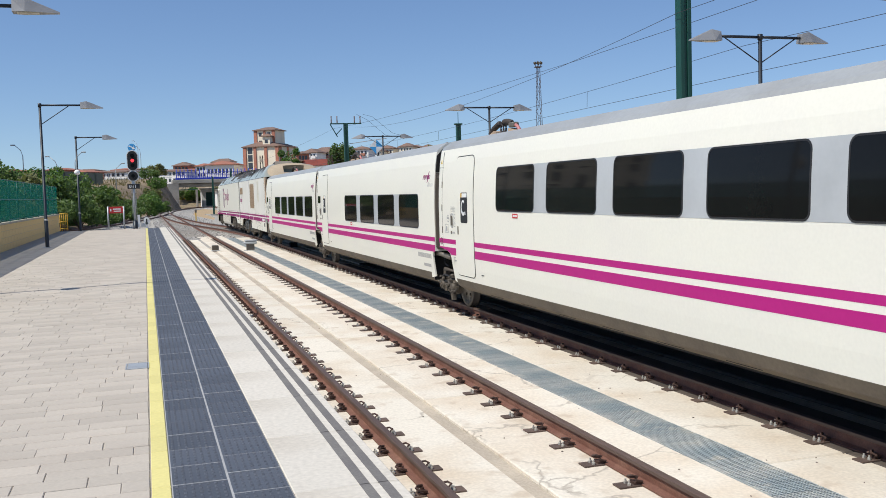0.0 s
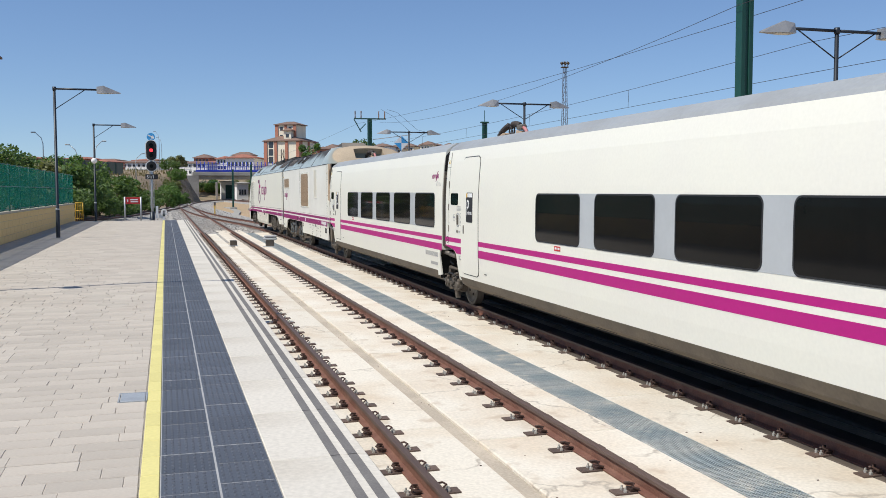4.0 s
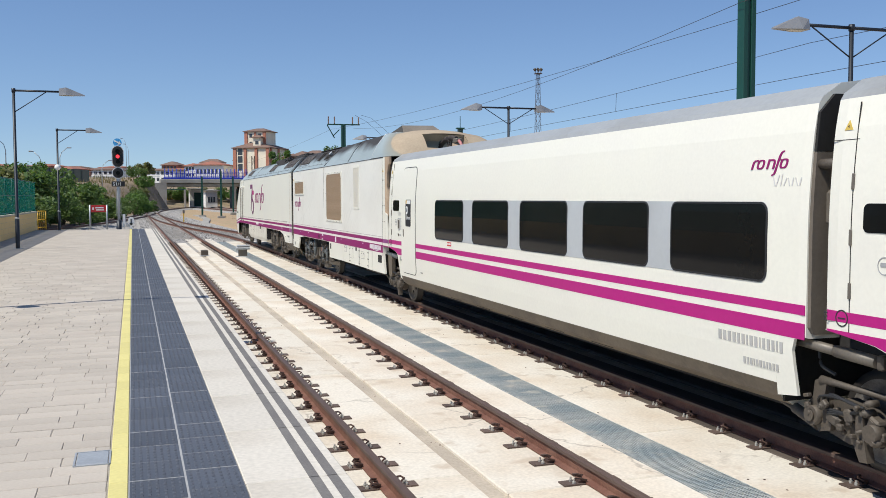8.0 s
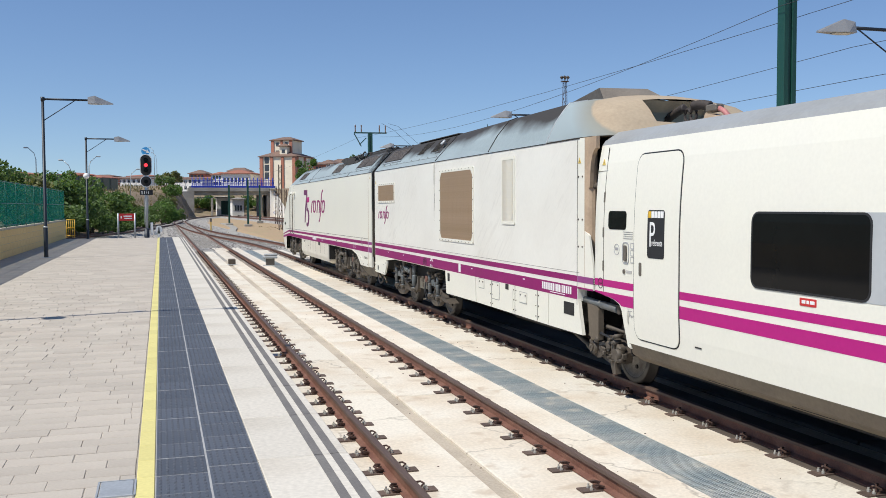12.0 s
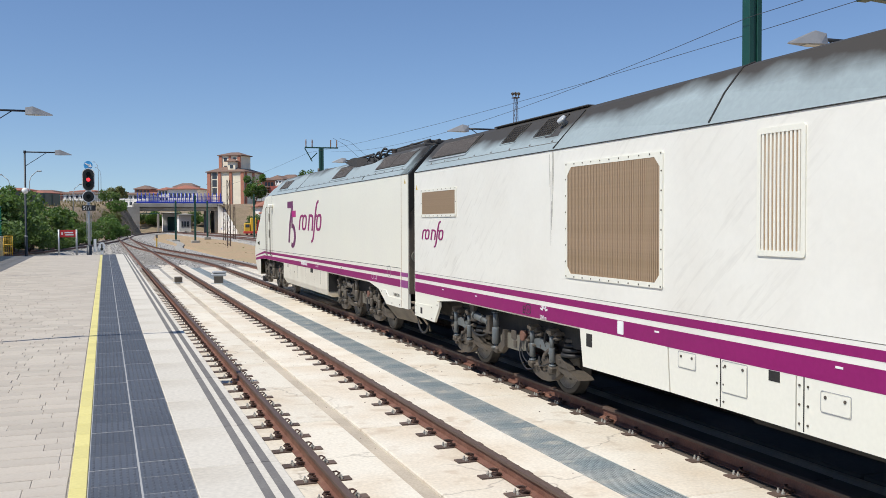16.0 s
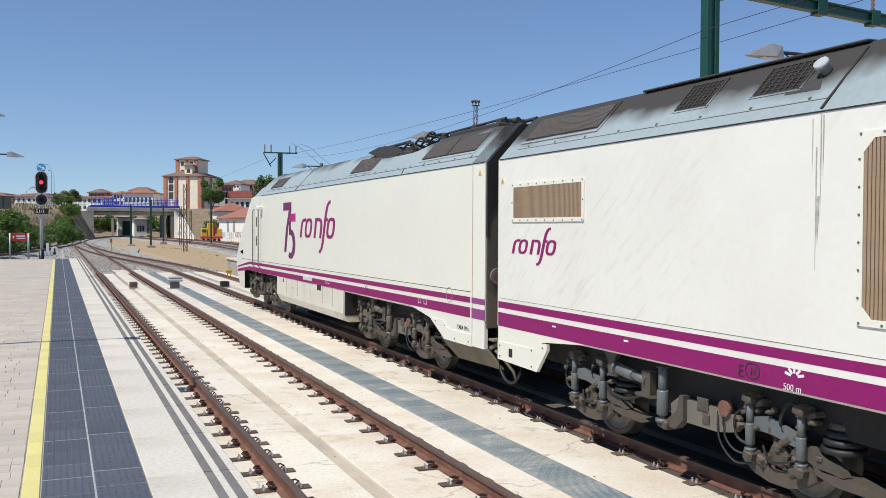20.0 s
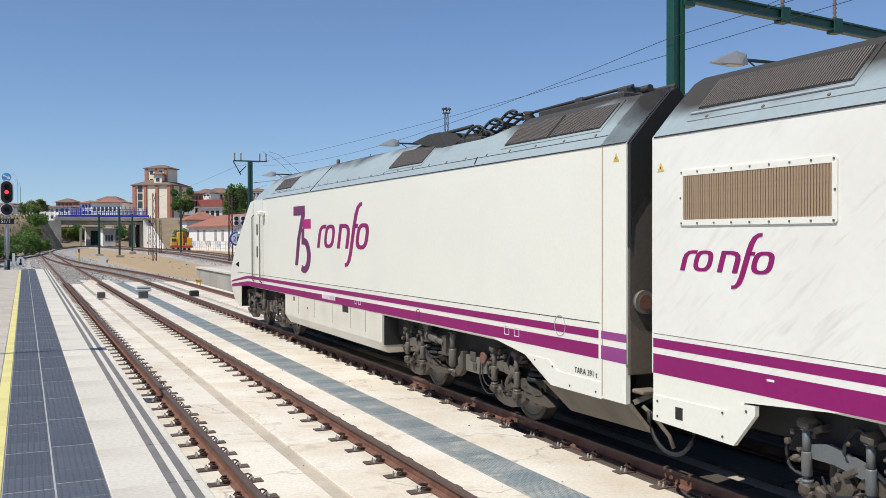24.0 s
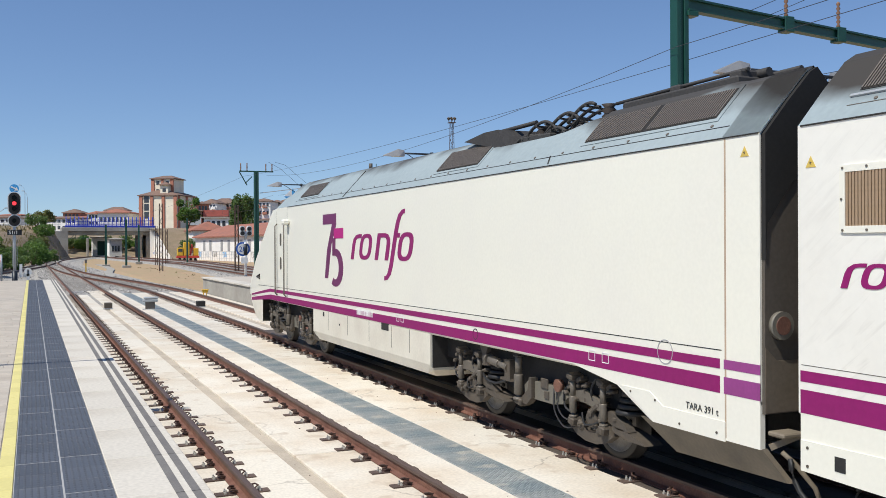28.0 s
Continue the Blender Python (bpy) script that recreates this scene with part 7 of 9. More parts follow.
    tube(bm, [(x - 0.13, 0.40, 0.44), (x - 0.15, 0.40, 0.44)], 0.05, 12)
    part("pivot", bm, "gear", gear)
    bm = bmesh.new()
    tube(bm, [(x - 0.04, -0.30, 0.44), (x - 0.15, -0.30, 0.44)], 0.075, 14)
    part("pivot", bm, "gear", gear)
    bm = bmesh.new()
    tube(bm, [(x - 0.05, 0.36, 0.75), (x - 0.02, 0.22, 0.745), (x + 0.02, -0.45, 0.72)], 0.03, 10, radii=[0.045, 0.03, 0.026])
    part("guide_rod", bm, "gear", gear)
    bm = bmesh.new()
    tube(bm, [(x - 0.02, 0.42, 0.34), (x, 0.75, 0.42), (x, 0.77, 0.42), (x + 0.02, 1.5, 0.58)], 0.04, 10, radii=[0.05, 0.05, 0.03, 0.03])
    part("guide_rod", bm, "gear", gear)
    for k in range(3):
        hose(gear, [(x - 0.08, 0.34 - 0.05 * k, 0.52), (x - 0.13, 0.28 - 0.06 * k, 0.63 + 0.02 * k), (x - 0.13, 0.02 - 0.05 * k, 0.66 - 0.01 * k), (x - 0.12, -0.16 - 0.03 * k, 0.62), (x - 0.1, -0.02, 0.54), (x - 0.12, 0.2, 0.50 + 0.02 * k)], 0.013)
    rg = random.Random(21)
    for k in range(18):
        yy, zz, q = rg.uniform(-0.36, 0.46), rg.uniform(0.34, 0.70), rg.uniform(0.03, 0.07)
        if k % 3:
            lump(gear, "bracket", x - rg.uniform(0.06, 0.15), yy, zz, 0.05, q, q * rg.uniform(0.5, 1.3), "gear", rg.uniform(-40, 40))
        else:
            bm = bmesh.new()
            tube(bm, [(x - 0.03, yy, zz), (x - 0.13, yy, zz), (x - 0.13, yy, zz), (x - 0.16, yy, zz)], q * 0.6, 10, radii=[q * 0.6, q * 0.6, q * 0.35, q * 0.35])
            part("bolt", bm, "gear", gear)
    hose(gear, [(x - 0.04, 0.40, 1.0), (x - 0.05, 0.36, 0.88), (x - 0.02, 0.22, 0.82)], 0.016)
    # ribbed hoses on the roof over the coupling
    ribbed(c, [(0.0, d(-0.80), 3.50), (0.0, d(-0.62), 3.60), (0.0, d(-0.40), 3.66), (0.0, d(-0.22), 3.70)], 0.062, 9)
    ribbed(c, [(0.0, d(0.0), 3.70), (0.0, d(0.18), 3.70), (0.0, d(0.40), 3.66)], 0.068, 8)
    for k in (0, 1):
        bm = bmesh.new()
        tube(bm, [(0.02, d(-0.17 + 0.14 * k) + 0.075 * math.cos(t), 3.585 + 0.085 * math.sin(t)) for t in [math.tau * i / 14 for i in range(15)]], 0.022, 6, cap=False)
        part("cable_loop", bm, "hose", c)
    bm = bmesh.new()
    loft(bm, [[(-0.10, d(u), 3.38), (0.10, d(u), 3.38), (0.08, d(u), z), (-0.08, d(u), z)] for u, z in ((0.32, 3.40), (0.40, 3.56), (0.70, 3.50), (0.95, 3.40))])
    part("hose_base", bm, "dusty", c)
    bm = bmesh.new()
    soft_box(bm, -0.07, 0.07, d(0.62), d(0.38), 3.57, 3.67, 0.02)
    part("hose_clamp", bm, "gear_grey", c)
    bm = bmesh.new()
    tube(bm, [(0.0, d(0.58), 3.62), (0.0, d(0.72), 3.56), (0.0, d(0.85), 3.46)], 0.035, 8)
    part("power_cable", bm, "cable_pink", c)
    bm = bmesh.new()
    loft(bm, [[(-0.12, d(u), 3.36), (0.12, d(u), 3.36), (0.10, d(u), z), (-0.10, d(u), z)] for u, z in ((L + 0.04, 3.52), (L - 0.10, 3.55), (L - 0.40, 3.48), (L - 0.75, 3.38))])
    part("hose_base", bm, "dusty", c)
    curve_sides(c)
    c.matrix_basis = Matrix.Translation((T2, front, 0))
    return c


COACHES = [
    coach("passenger_coach", -2.95, "white low coach with magenta stripes and five windows", 5, 3.39, 1.563, 2.298, True, "Preferente"),
    coach("passenger_coach", -16.85, "white low coach with magenta stripes and four windows", 4, 4.83, 1.560, 2.298, True, "Preferente"),
    coach("buffet_coach", -30.80, "white buffet coach with magenta stripes and high windows", 5, 3.22, 1.978, 2.715, False, "Cafeteria", False, chair_sign=True)]


# ---- lamps, posts and signals ----
def lamp_head(parent, x, y, z, s):
    """A wedge-shaped lamp head whose point looks along s."""
    h = new("lamp_head")
    h.parent = parent
    h.matrix_basis = Matrix.Translation((x, y, z))
    bm = bmesh.new()
    sec = [[(0, -0.14, -0.10), (0, 0.14, -0.10), (0, 0.09, 0.12), (0, -0.09, 0.12)],
           [(s * 0.22, -0.19, -0.10), (s * 0.22, 0.19, -0.10), (s * 0.22, 0.05, 0.17), (s * 0.22, -0.05, 0.17)],
           [(s * 0.80, -0.05, -0.10), (s * 0.80, 0.05, -0.10), (s * 0.80, 0.02, -0.07), (s * 0.80, -0.02, -0.07)]]
    loft(bm, sec)
    part("shell", bm, "lamp_head", h)
    bm = bmesh.new()
    plaque_pts = [(s * 0.08, -0.10), (s * 0.45, -0.09), (s * 0.45, 0.09), (s * 0.08, 0.10)]
    a = [bm.verts.new((px, py, -0.112)) for px, py in plaque_pts]
    b = [bm.verts.new((px, py, -0.098)) for px, py in plaque_pts]
    bm.faces.new(a)
    bm.faces.new(b[::-1])
    for k in range(4):
        bm.faces.new((a[k], b[k], b[(k + 1) % 4], a[(k + 1) % 4]))
    part("lens", bm, "lens", h)


def platform_lamp(x, y, z0, top, sides, group, label, reach=1.40):
    t = thing("platform_lamp", label, "lamp post", group, Matrix.Translation((x, y, z0)))
    H = top - z0
    bm = bmesh.new()
    tube(bm, [(0, 0, 0), (0, 0, 0.02), (0, 0, 1.0), (0, 0, 1.02), (0, 0, H + 0.04)], 0.05, 12, radii=[0.075, 0.07, 0.07, 0.055, 0.045])
    part("post", bm, "lamp_dark", t)
    bm = bmesh.new()
    tube(bm, [(0, 0, 1.0), (0, 0, 1.05)], 0.075, 12)
    part("collar", bm, "galv", t)
    bm = bmesh.new()
    soft_box(bm, -0.13, 0.13, -0.13, 0.13, 0, 0.02, 0.004)
    part("base_plate", bm, "galv", t)
    for s in sides:
        bm = bmesh.new()
        tube(bm, [(0, 0, H), (s * (reach + 0.04), 0, H - (0.0 if len(sides) > 1 else 0.0))], 0.034, 10)
        part("arm", bm, "lamp_dark", t)
        bm = bmesh.new()
        tube(bm, [(0, 0, H - 0.72 if len(sides) < 2 else H - 0.62), (s * 1.0, 0, H - 0.02)], 0.015, 8)
        part("strut", bm, "lamp_dark", t)
        lamp_head(t, s * reach, 0, H - 0.02, s)
    bm = bmesh.new()
    tube(bm, [(0, 0, H - 0.06), (0, 0, H + 0.07)], 0.062, 12)
    part("cap", bm, "lamp_dark", t)
    return t


def speaker(parent):
    """A round white loudspeaker clamped to the post."""
    bm = bmesh.new()
    rings = []
    for k in range(9):
        a = math.pi * k / 8
        rings.append([bm.verts.new((-0.0 + 0.155 * math.sin(a) * math.cos(math.tau * i / 14), -0.20 + 0.155 * math.sin(a) * math.sin(math.tau * i / 14), 3.3 + 0.155 * math.cos(a))) for i in range(14)])
    for a, b in zip(rings, rings[1:]):
        for i in range(14):
            f = bm.faces.new((a[i], a[(i + 1) % 14], b[(i + 1) % 14], b[i]))
            f.smooth = True
    bmesh.ops.remove_doubles(bm, verts=bm.verts[:], dist=0.001)
    sp = part("loudspeaker", bm, "plaster", parent, "round white loudspeaker")
    bm = bmesh.new()
    tube(bm, [(0, -0.03, 3.3), (0, -0.10, 3.3)], 0.03, 8)
    part("clamp", bm, "lamp_dark", sp)


for y in (18.5, 37.1, 55.7):
    lamp = platform_lamp(-3.46, y, PZ, 5.93, (1,), "platform lamps", "dark steel platform lamp with one arm and wedge head")
    if y != 37.1:
        speaker(lamp)
for x, y, z in ((14.26, 18.89, 0.59), (14.05, 36.7, 0.59), (14.1, 55.3, -0.45)):
    platform_lamp(x, y, z, 5.79, (-1, 1), "island platform lamps", "dark steel platform lamp with two arms and wedge heads", 1.14)


def h_post(parent, x0, x1, y, z0, z1, depth=0.30, material="post_green"):
    """A catenary post: two channels with a recessed web."""
    w = (x1 - x0) * 0.36
    for a, b in ((x0, x0 + w), (x1 - w, x1)):
        bm = bmesh.new()
        soft_box(bm, a, b, y - depth / 2, y + depth / 2, z0, z1, 0.01)
        part("channel", bm, material, parent)
    bm = bmesh.new()
    quad_box(bm, x0 + w, x1 - w, y - depth * 0.33, y + depth * 0.33, z0, z1)
    part("web", bm, material, parent)


def insulator(parent, x, y, z, h=0.5, axis="z", n=6):
    bm = bmesh.new()
    pts, radii = [], []
    for k in range(n * 2 + 1):
        t = k / (n * 2)
        pts.append((x, y, z + h * t) if axis == "z" else (x + h * t, y, z))
        radii.append(0.062 if k % 2 else 0.03)
    tube(bm, pts, 0.08, 10, radii=radii)
    return part("insulator", bm, "insul", parent)


gantry = thing("catenary_gantry", "dark green steel catenary post with a long cross beam", "catenary post")
h_post(gantry, 14.72, 15.08, 23.2, 0.55, 10.2, 0.28)
beam_y = lambda x: 23.14 + 0.168 * (x - 15.16)
bm = bmesh.new()
for zz in (8.14, 8.40):
    bar(bm, (15.06, beam_y(15.06), zz), (27.0, beam_y(27.0), zz), 0.22, 0.05)
part("beam_flange", bm, "post_green", gantry)
bm = bmesh.new()
bar(bm, (15.06, beam_y(15.06), 8.27), (27.0, beam_y(27.0), 8.27), 0.07, 0.24)
part("cross_beam", bm, "post_green", gantry)
for z in (7.98, 8.43):
    bm = bmesh.new()
    soft_box(bm, 15.02, 15.34, 23.0, 23.3, z, z + 0.12, 0.01)
    part("beam_bracket", bm, "post_green", gantry)
for x in (18.9, 21.22, 25.2):
    insulator(gantry, x, beam_y(x), 8.46, 0.75)
    bm = bmesh.new()
    soft_box(bm, x - 0.17, x + 0.17, beam_y(x) - 0.15, beam_y(x) + 0.15, 8.05, 8.47, 0.02)
    part("clamp", bm, "post_green", gantry)
h_post(gantry, 26.9, 27.3, beam_y(27.1), -0.4, 10.2)
tpole = thing("catenary_pole", "dark green catenary pole with a crossarm and upright insulators", "catenary post")
h_post(tpole, 16.45, 16.80, 78, -0.4, 8.3, 0.28)
bm = bmesh.new()
bar(bm, (15.3, 78, 8.30), (18.0, 78, 8.32), 0.10, 0.10)
bar(bm, (15.3, 78, 8.25), (15.9, 78, 7.2), 0.07, 0.07)
bar(bm, (16.3, 78, 7.9), (15.75, 78, 7.35), 0.07, 0.07)
part("crossarm", bm, "post_green", tpole)
for x in (15.4, 15.9, 17.4, 17.9):
    insulator(tpole, x, 78, 8.35, 0.6)
bm = bmesh.new()
tube(bm, [(17.6, 78, 9.1), (18.6, 78.1, 8.6), (20.2, 78.3, 7.3), (21.8, 78.4, 7.15)], 0.012, 5)
tube(bm, [(18.15, 78, 9.1), (19.0, 78.1, 8.9), (20.8, 78.3, 7.5), (22.0, 78.4, 7.2)], 0.012, 5)
part("jumper_wire", bm, "wire", tpole)
bm = bmesh.new()
tube(bm, [(16.9, 78, 6.6), (20.2, 78, 7.05)], 0.035, 6)
tube(bm, [(16.9, 78, 5.6), (20.2, 78, 5.2), (20.4, 78, 5.3)], 0.03, 6)
part("cantilever", bm, "galv", tpole)

pole = thing("catenary_pole", "short dark green catenary pole beyond the train", "catenary post")
h_post(pole, 26.8, 27.2, 78.7, -0.4, 8.2, 0.3)
bm = bmesh.new()
soft_box(bm, 26.65, 27.35, 78.5, 78.9, 8.2, 8.32, 0.02)
tube(bm, [(27, 78.7, 8.3), (27, 78.7, 9.3)], 0.03, 6)
part("cap", bm, "post_green", pole)

for x, y, h in ((9.5, 138, 5.4), (11.4, 130, 5.9), (16.0, 160, 5.9), (22.05, 150, 6.7)):
    p = thing("line_pole", "slim dark green line pole on a concrete foot", "catenary post", "line poles", Matrix.Translation((x, y, -0.4)))
    bm = bmesh.new()
    soft_box(bm, -0.125, 0.125, -0.12, 0.12, 0.3, h + 0.4, 0.01)
    part("shaft", bm, "post_green", p)
    bm = bmesh.new()
    soft_box(bm, -0.5, 0.5, -0.5, 0.5, 0, 0.4, 0.04)
    part("footing", bm, "concrete", p)


def lattice(name, x, y, z0, h, w0, w1, label, floods=False):
    t = thing(name, label, "lattice mast", m=Matrix.Translation((x, y, z0)))
    n = max(5, int(h / 1.1))
    cs = [(-1, -1), (1, -1), (1, 1), (-1, 1)]
    for a, b in cs:
        bm = bmesh.new()
        bar(bm, (a * w0 / 2, b * w0 / 2, 0), (a * w1 / 2, b * w1 / 2, h), 0.05, 0.05)
        part("leg", bm, "lattice", t)
    for k in range(n):
        wa, wb = w0 + (w1 - w0) * k / n, w0 + (w1 - w0) * (k + 1) / n
        bm = bmesh.new()
        for i in range(4):
            (a, b), (c, e) = cs[i], cs[(i + 1) % 4]
            p, q = (a, b), (c, e)
            if k % 2:
                p, q = q, p
            bar(bm, (p[0] * wa / 2, p[1] * wa / 2, h * k / n), (q[0] * wb / 2, q[1] * wb / 2, h * (k + 1) / n), 0.03, 0.03)
        part("brace", bm, "lattice", t)
    if floods:
        bm = bmesh.new()
        soft_box(bm, -0.5, 0.5, -0.5, 0.5, h, h + 0.10, 0.02)
        part("deck", bm, "lattice", t)
        for k in range(6):
            an = math.tau * k / 6
            bm = bmesh.new()
            tube(bm, [(0.4 * math.cos(an), 0.4 * math.sin(an), h + 0.75), (0.68 * math.cos(an), 0.68 * math.sin(an), h + 0.6)], 0.19, 8)
            bar(bm, (0.5 * math.cos(an), 0.5 * math.sin(an), h), (0.5 * math.cos(an), 0.5 * math.sin(an), h + 0.9), 0.05, 0.05)
            part("floodlight", bm, "gear", t)
    return t


lattice("floodlight_mast", 59.6, 134.7, -0.4, 21.6, 1.15, 0.42, "tall rusty lattice mast with floodlights", True)
lattice("lattice_post", 13.25, 110, -0.4, 7.5, 0.36, 0.30, "rusty lattice catenary post beside the track")
lattice("lattice_post", 17.5, 150, -0.4, 5.9, 0.34, 0.26, "slim rusty lattice post by the main track")
lattice("lattice_post", 19.0, 150, -0.4, 5.4, 0.34, 0.26, "slim rusty lattice post by the main track")
lattice("lattice_post", 19.5, 100, -0.4, 7.0, 0.36, 0.30, "rusty lattice catenary post between the main tracks")


def wires(name, label, lines, r=0.008):
    t = thing(name, label, "wires")
    for a, b, sag in lines:
        a, b = Vector(a), Vector(b)
        bm = bmesh.new()
        tube(bm, [a.lerp(b, k / 14) - Vector((0, 0, sag * 4 * (k / 14) * (1 - k / 14))) for k in range(15)], r, 5)
        part("wire", bm, "wire", t)
    return t


wires("feeder_wires", "thin overhead feeder wires between the posts", [
    ((14.62, 23.05, 7.16), (17.48, 78, 8.01), 0.85), ((14.62, 23.05, 7.16), (12.6, -30, 7.9), 0.4),
    ((15.5, -30, 8.6), (15.6, 78, 7.9), 1.2), ((15.6, 78, 7.9), (11.7, 138, 6.4), 0.5), ((17.4, beam_y(17.4), 8.43), (16.0, -20, 11.0), 0.1), ((18.2, beam_y(18.2), 8.43), (17.5, -12, 11.5), 0.1)], 0.008)
cat = []
for x0 in (17.5,):
    for y0, y1 in ((-36, 24.0), (24.0, 78), (78, 130)):
        xa = x0 + (0.9 if y0 > 20 else 0)
        cat += [((x0 + (0.5 if y0 > 60 else 0), y0, 6.45), (xa, y1, 6.45), 0.3), ((x0 + (0.5 if y0 > 60 else 0), y0, 5.6), (xa, y1, 5.6), 0.02)]
        for k in range(1, 5):
            t = k / 5
            cat.append(((x0 + (xa - x0) * t, y0 + (y1 - y0) * t, 6.45 - 1.2 * t * (1 - t)), (x0 + (xa - x0) * t, y0 + (y1 - y0) * t + 0.05, 5.61), 0))
wires("contact_wires", "contact and carrier wires with droppers over the main tracks", cat, 0.008)

# main signal
sig = thing("main_signal", "railway signal showing red on a grey post", "signal", m=Matrix.Translation((-0.56, 60, 0.64)))
bm = bmesh.new()
tube(bm, [(0, 0, -0.9), (0, 0, 5.1)], 0.075, 14)
part("post", bm, "galv", sig)
bm = bmesh.new()
tube(bm, [(0, 0, -0.95), (0, 0, 0.45)], 0.14, 14)
part("base_sleeve", bm, "lamp_dark", sig)


def disc(bm, cx, z, r, y0, y1, squash=1.0, half=0.0, n=28, mi=0):
    """An upright disc (or, with half, a stadium) facing the platform."""
    out = []
    for k in range(n):
        t = math.tau * k / n
        out.append((cx + r * math.cos(t), z + r * math.sin(t) + (half if math.sin(t) >= 0 else -half)))
    a = [bm.verts.new((x, y0, zz)) for x, zz in out]
    b = [bm.verts.new((x, y1, zz)) for x, zz in out]
    bm.faces.new(a).material_index = mi
    bm.faces.new(b[::-1]).material_index = mi
    for k in range(n):
        bm.faces.new((a[k], b[k], b[(k + 1) % n], a[(k + 1) % n])).material_index = mi


for cz, half in ((4.12, 0.30), (3.18, 0.0)):
    bm = bmesh.new()
    disc(bm, 0, cz, 0.335, -0.11, -0.10, half=half)
    part("white_border", bm, "ink_white", sig)
    bm = bmesh.new()
    disc(bm, 0, cz, 0.29, -0.13, -0.09, half=half)
    part("backboard", bm, "black", sig)
for z, mt in ((4.42, "glass"), (4.12, "red"), (3.82, "glass"), (3.18, "glass")):
    bm = bmesh.new()
    tube(bm, [(0, -0.13, z), (0, -0.34, z + 0.0)], 0.125, 16, radii=[0.125, 0.125], cap=False)
    part("hood", bm, "black", sig)
    bm = bmesh.new()
    disc(bm, 0, z, 0.105, -0.16, -0.14)
    part("lens", bm, mt, sig)
bm = bmesh.new()
soft_box(bm, -0.36, 0.36, -0.11, -0.08, 2.40, 2.70, 0.01)
plate = part("number_plate_board", bm, "black", sig)
letters("S1/1", 0.27, "ink_white", plate, Matrix.Translation((-0.29, -0.118, 2.455)) @ Matrix.Rotation(math.pi / 2, 4, "X"))
bm = bmesh.new()
disc(bm, 0.0, 4.92, 0.235, -0.10, -0.085)
arrow_board = part("arrow_disc", bm, "sign_blue", sig, "round blue disc with a white arrow")
bm = bmesh.new()
v = [(-0.15, 0.06), (0.03, -0.03), (0.0, -0.09), (0.16, -0.08), (0.09, 0.08), (0.06, 0.02), (-0.12, 0.11)]
loft(bm, [[(1.25 * x, y, 4.92 + 1.25 * z) for x, z in v] for y in (-0.110, -0.101)])
part("arrow", bm, "ink_white", arrow_board)
bm = bmesh.new()
for k in range(7):
    bar(bm, (-0.12, 0.14, 0.9 + 0.42 * k), (0.12, 0.14, 0.9 + 0.42 * k), 0.02, 0.02)
for s in (-0.12, 0.12):
    bar(bm, (s, 0.14, 0.7), (s, 0.14, 3.7), 0.02, 0.02)
part("ladder", bm, "galv", sig)

sign = thing("notice_sign", "red notice board between two grey posts", "sign", m=Matrix.Translation((-1.65, 59.5, PZ - 0.1)))
for s in (-0.45, 0.45):
    bm = bmesh.new()
    tube(bm, [(s, 0, 0), (s, 0, 1.42)], 0.05, 10)
    part("post", bm, "galv", sign)
bm = bmesh.new()
soft_box(bm, -0.42, 0.42, -0.03, 0.03, 1.0, 1.40, 0.008)
board = part("board", bm, "sign_red", sign)
bm = bmesh.new()
quad_box(bm, -0.16, 0.28, -0.036, -0.03, 1.22, 1.29)
quad_box(bm, -0.12, 0.30, -0.036, -0.03, 1.10, 1.16)
quad_box(bm, -0.32, -0.25, -0.036, -0.03, 1.13, 1.27)
part("writing", bm, "ink_white", board)

mark = thing("track_marker", "small white marker post with a round plate", "marker", m=Matrix.Translation((0.1, 57.6, -0.3)))
bm = bmesh.new()
disc(bm, 0, 1.40, 0.17, -0.02, 0.0, half=0.05)
quad_box(bm, -0.07, 0.07, -0.02, 0.02, -0.1, 1.3)
part("plate", bm, "ink_white", mark)
bm = bmesh.new()
quad_box(bm, -0.03, 0.03, -0.03, -0.02, 1.30, 1.52)
part("writing", bm, "ink_black", mark)
mark2 = thing("track_marker", "small white marker post by the branch track", "marker", m=Matrix.Translation((-0.6, 96, -0.42)))
bm = bmesh.new()
quad_box(bm, -0.12, 0.12, -0.04, 0.04, 0, 1.3)
part("plate", bm, "ink_white", mark2)
bm = bmesh.new()
quad_box(bm, 0.2, 0.75, -0.2, 0.2, 0.0, 0.5)
part("cable_box", bm, "galv", mark2)

post = thing("yellow_post", "yellow marker post beside the converging tracks", "marker", m=Matrix.Translation((5.1, 101, -0.42)))
bm = bmesh.new()
soft_box(bm, -0.055, 0.055, -0.055, 0.055, 0, 1.5, 0.01)
part("shaft", bm, "machine_yellow", post)
bm = bmesh.new()
soft_box(bm, -0.10, 0.10, -0.07, 0.07, 1.25, 1.6, 0.02)
part("head", bm, "grille_dark", post)

box_a = thing("trackside_cabinet", "pale grey trackside box on a pedestal", "cabinet", m=Matrix.Translation((4.66, 43.9, SZ)))
bm = bmesh.new()
soft_box(bm, -0.30, 0.30, -0.17, 0.17, 0.30, 0.40, 0.03)
soft_box(bm, -0.25, 0.31, -0.15, 0.15, 0.41, 0.50, 0.03)
part("lid", bm, "galv", box_a)
bm = bmesh.new()
soft_box(bm, -0.18, 0.18, -0.12, 0.12, 0.0, 0.32, 0.02)
part("pedestal", bm, "gear_grey", box_a)
bm = bmesh.new()
soft_box(bm, -0.30, 0.34, -0.22, 0.22, 0.0, 0.02, 0.005)
part("foot", bm, "galv", box_a)
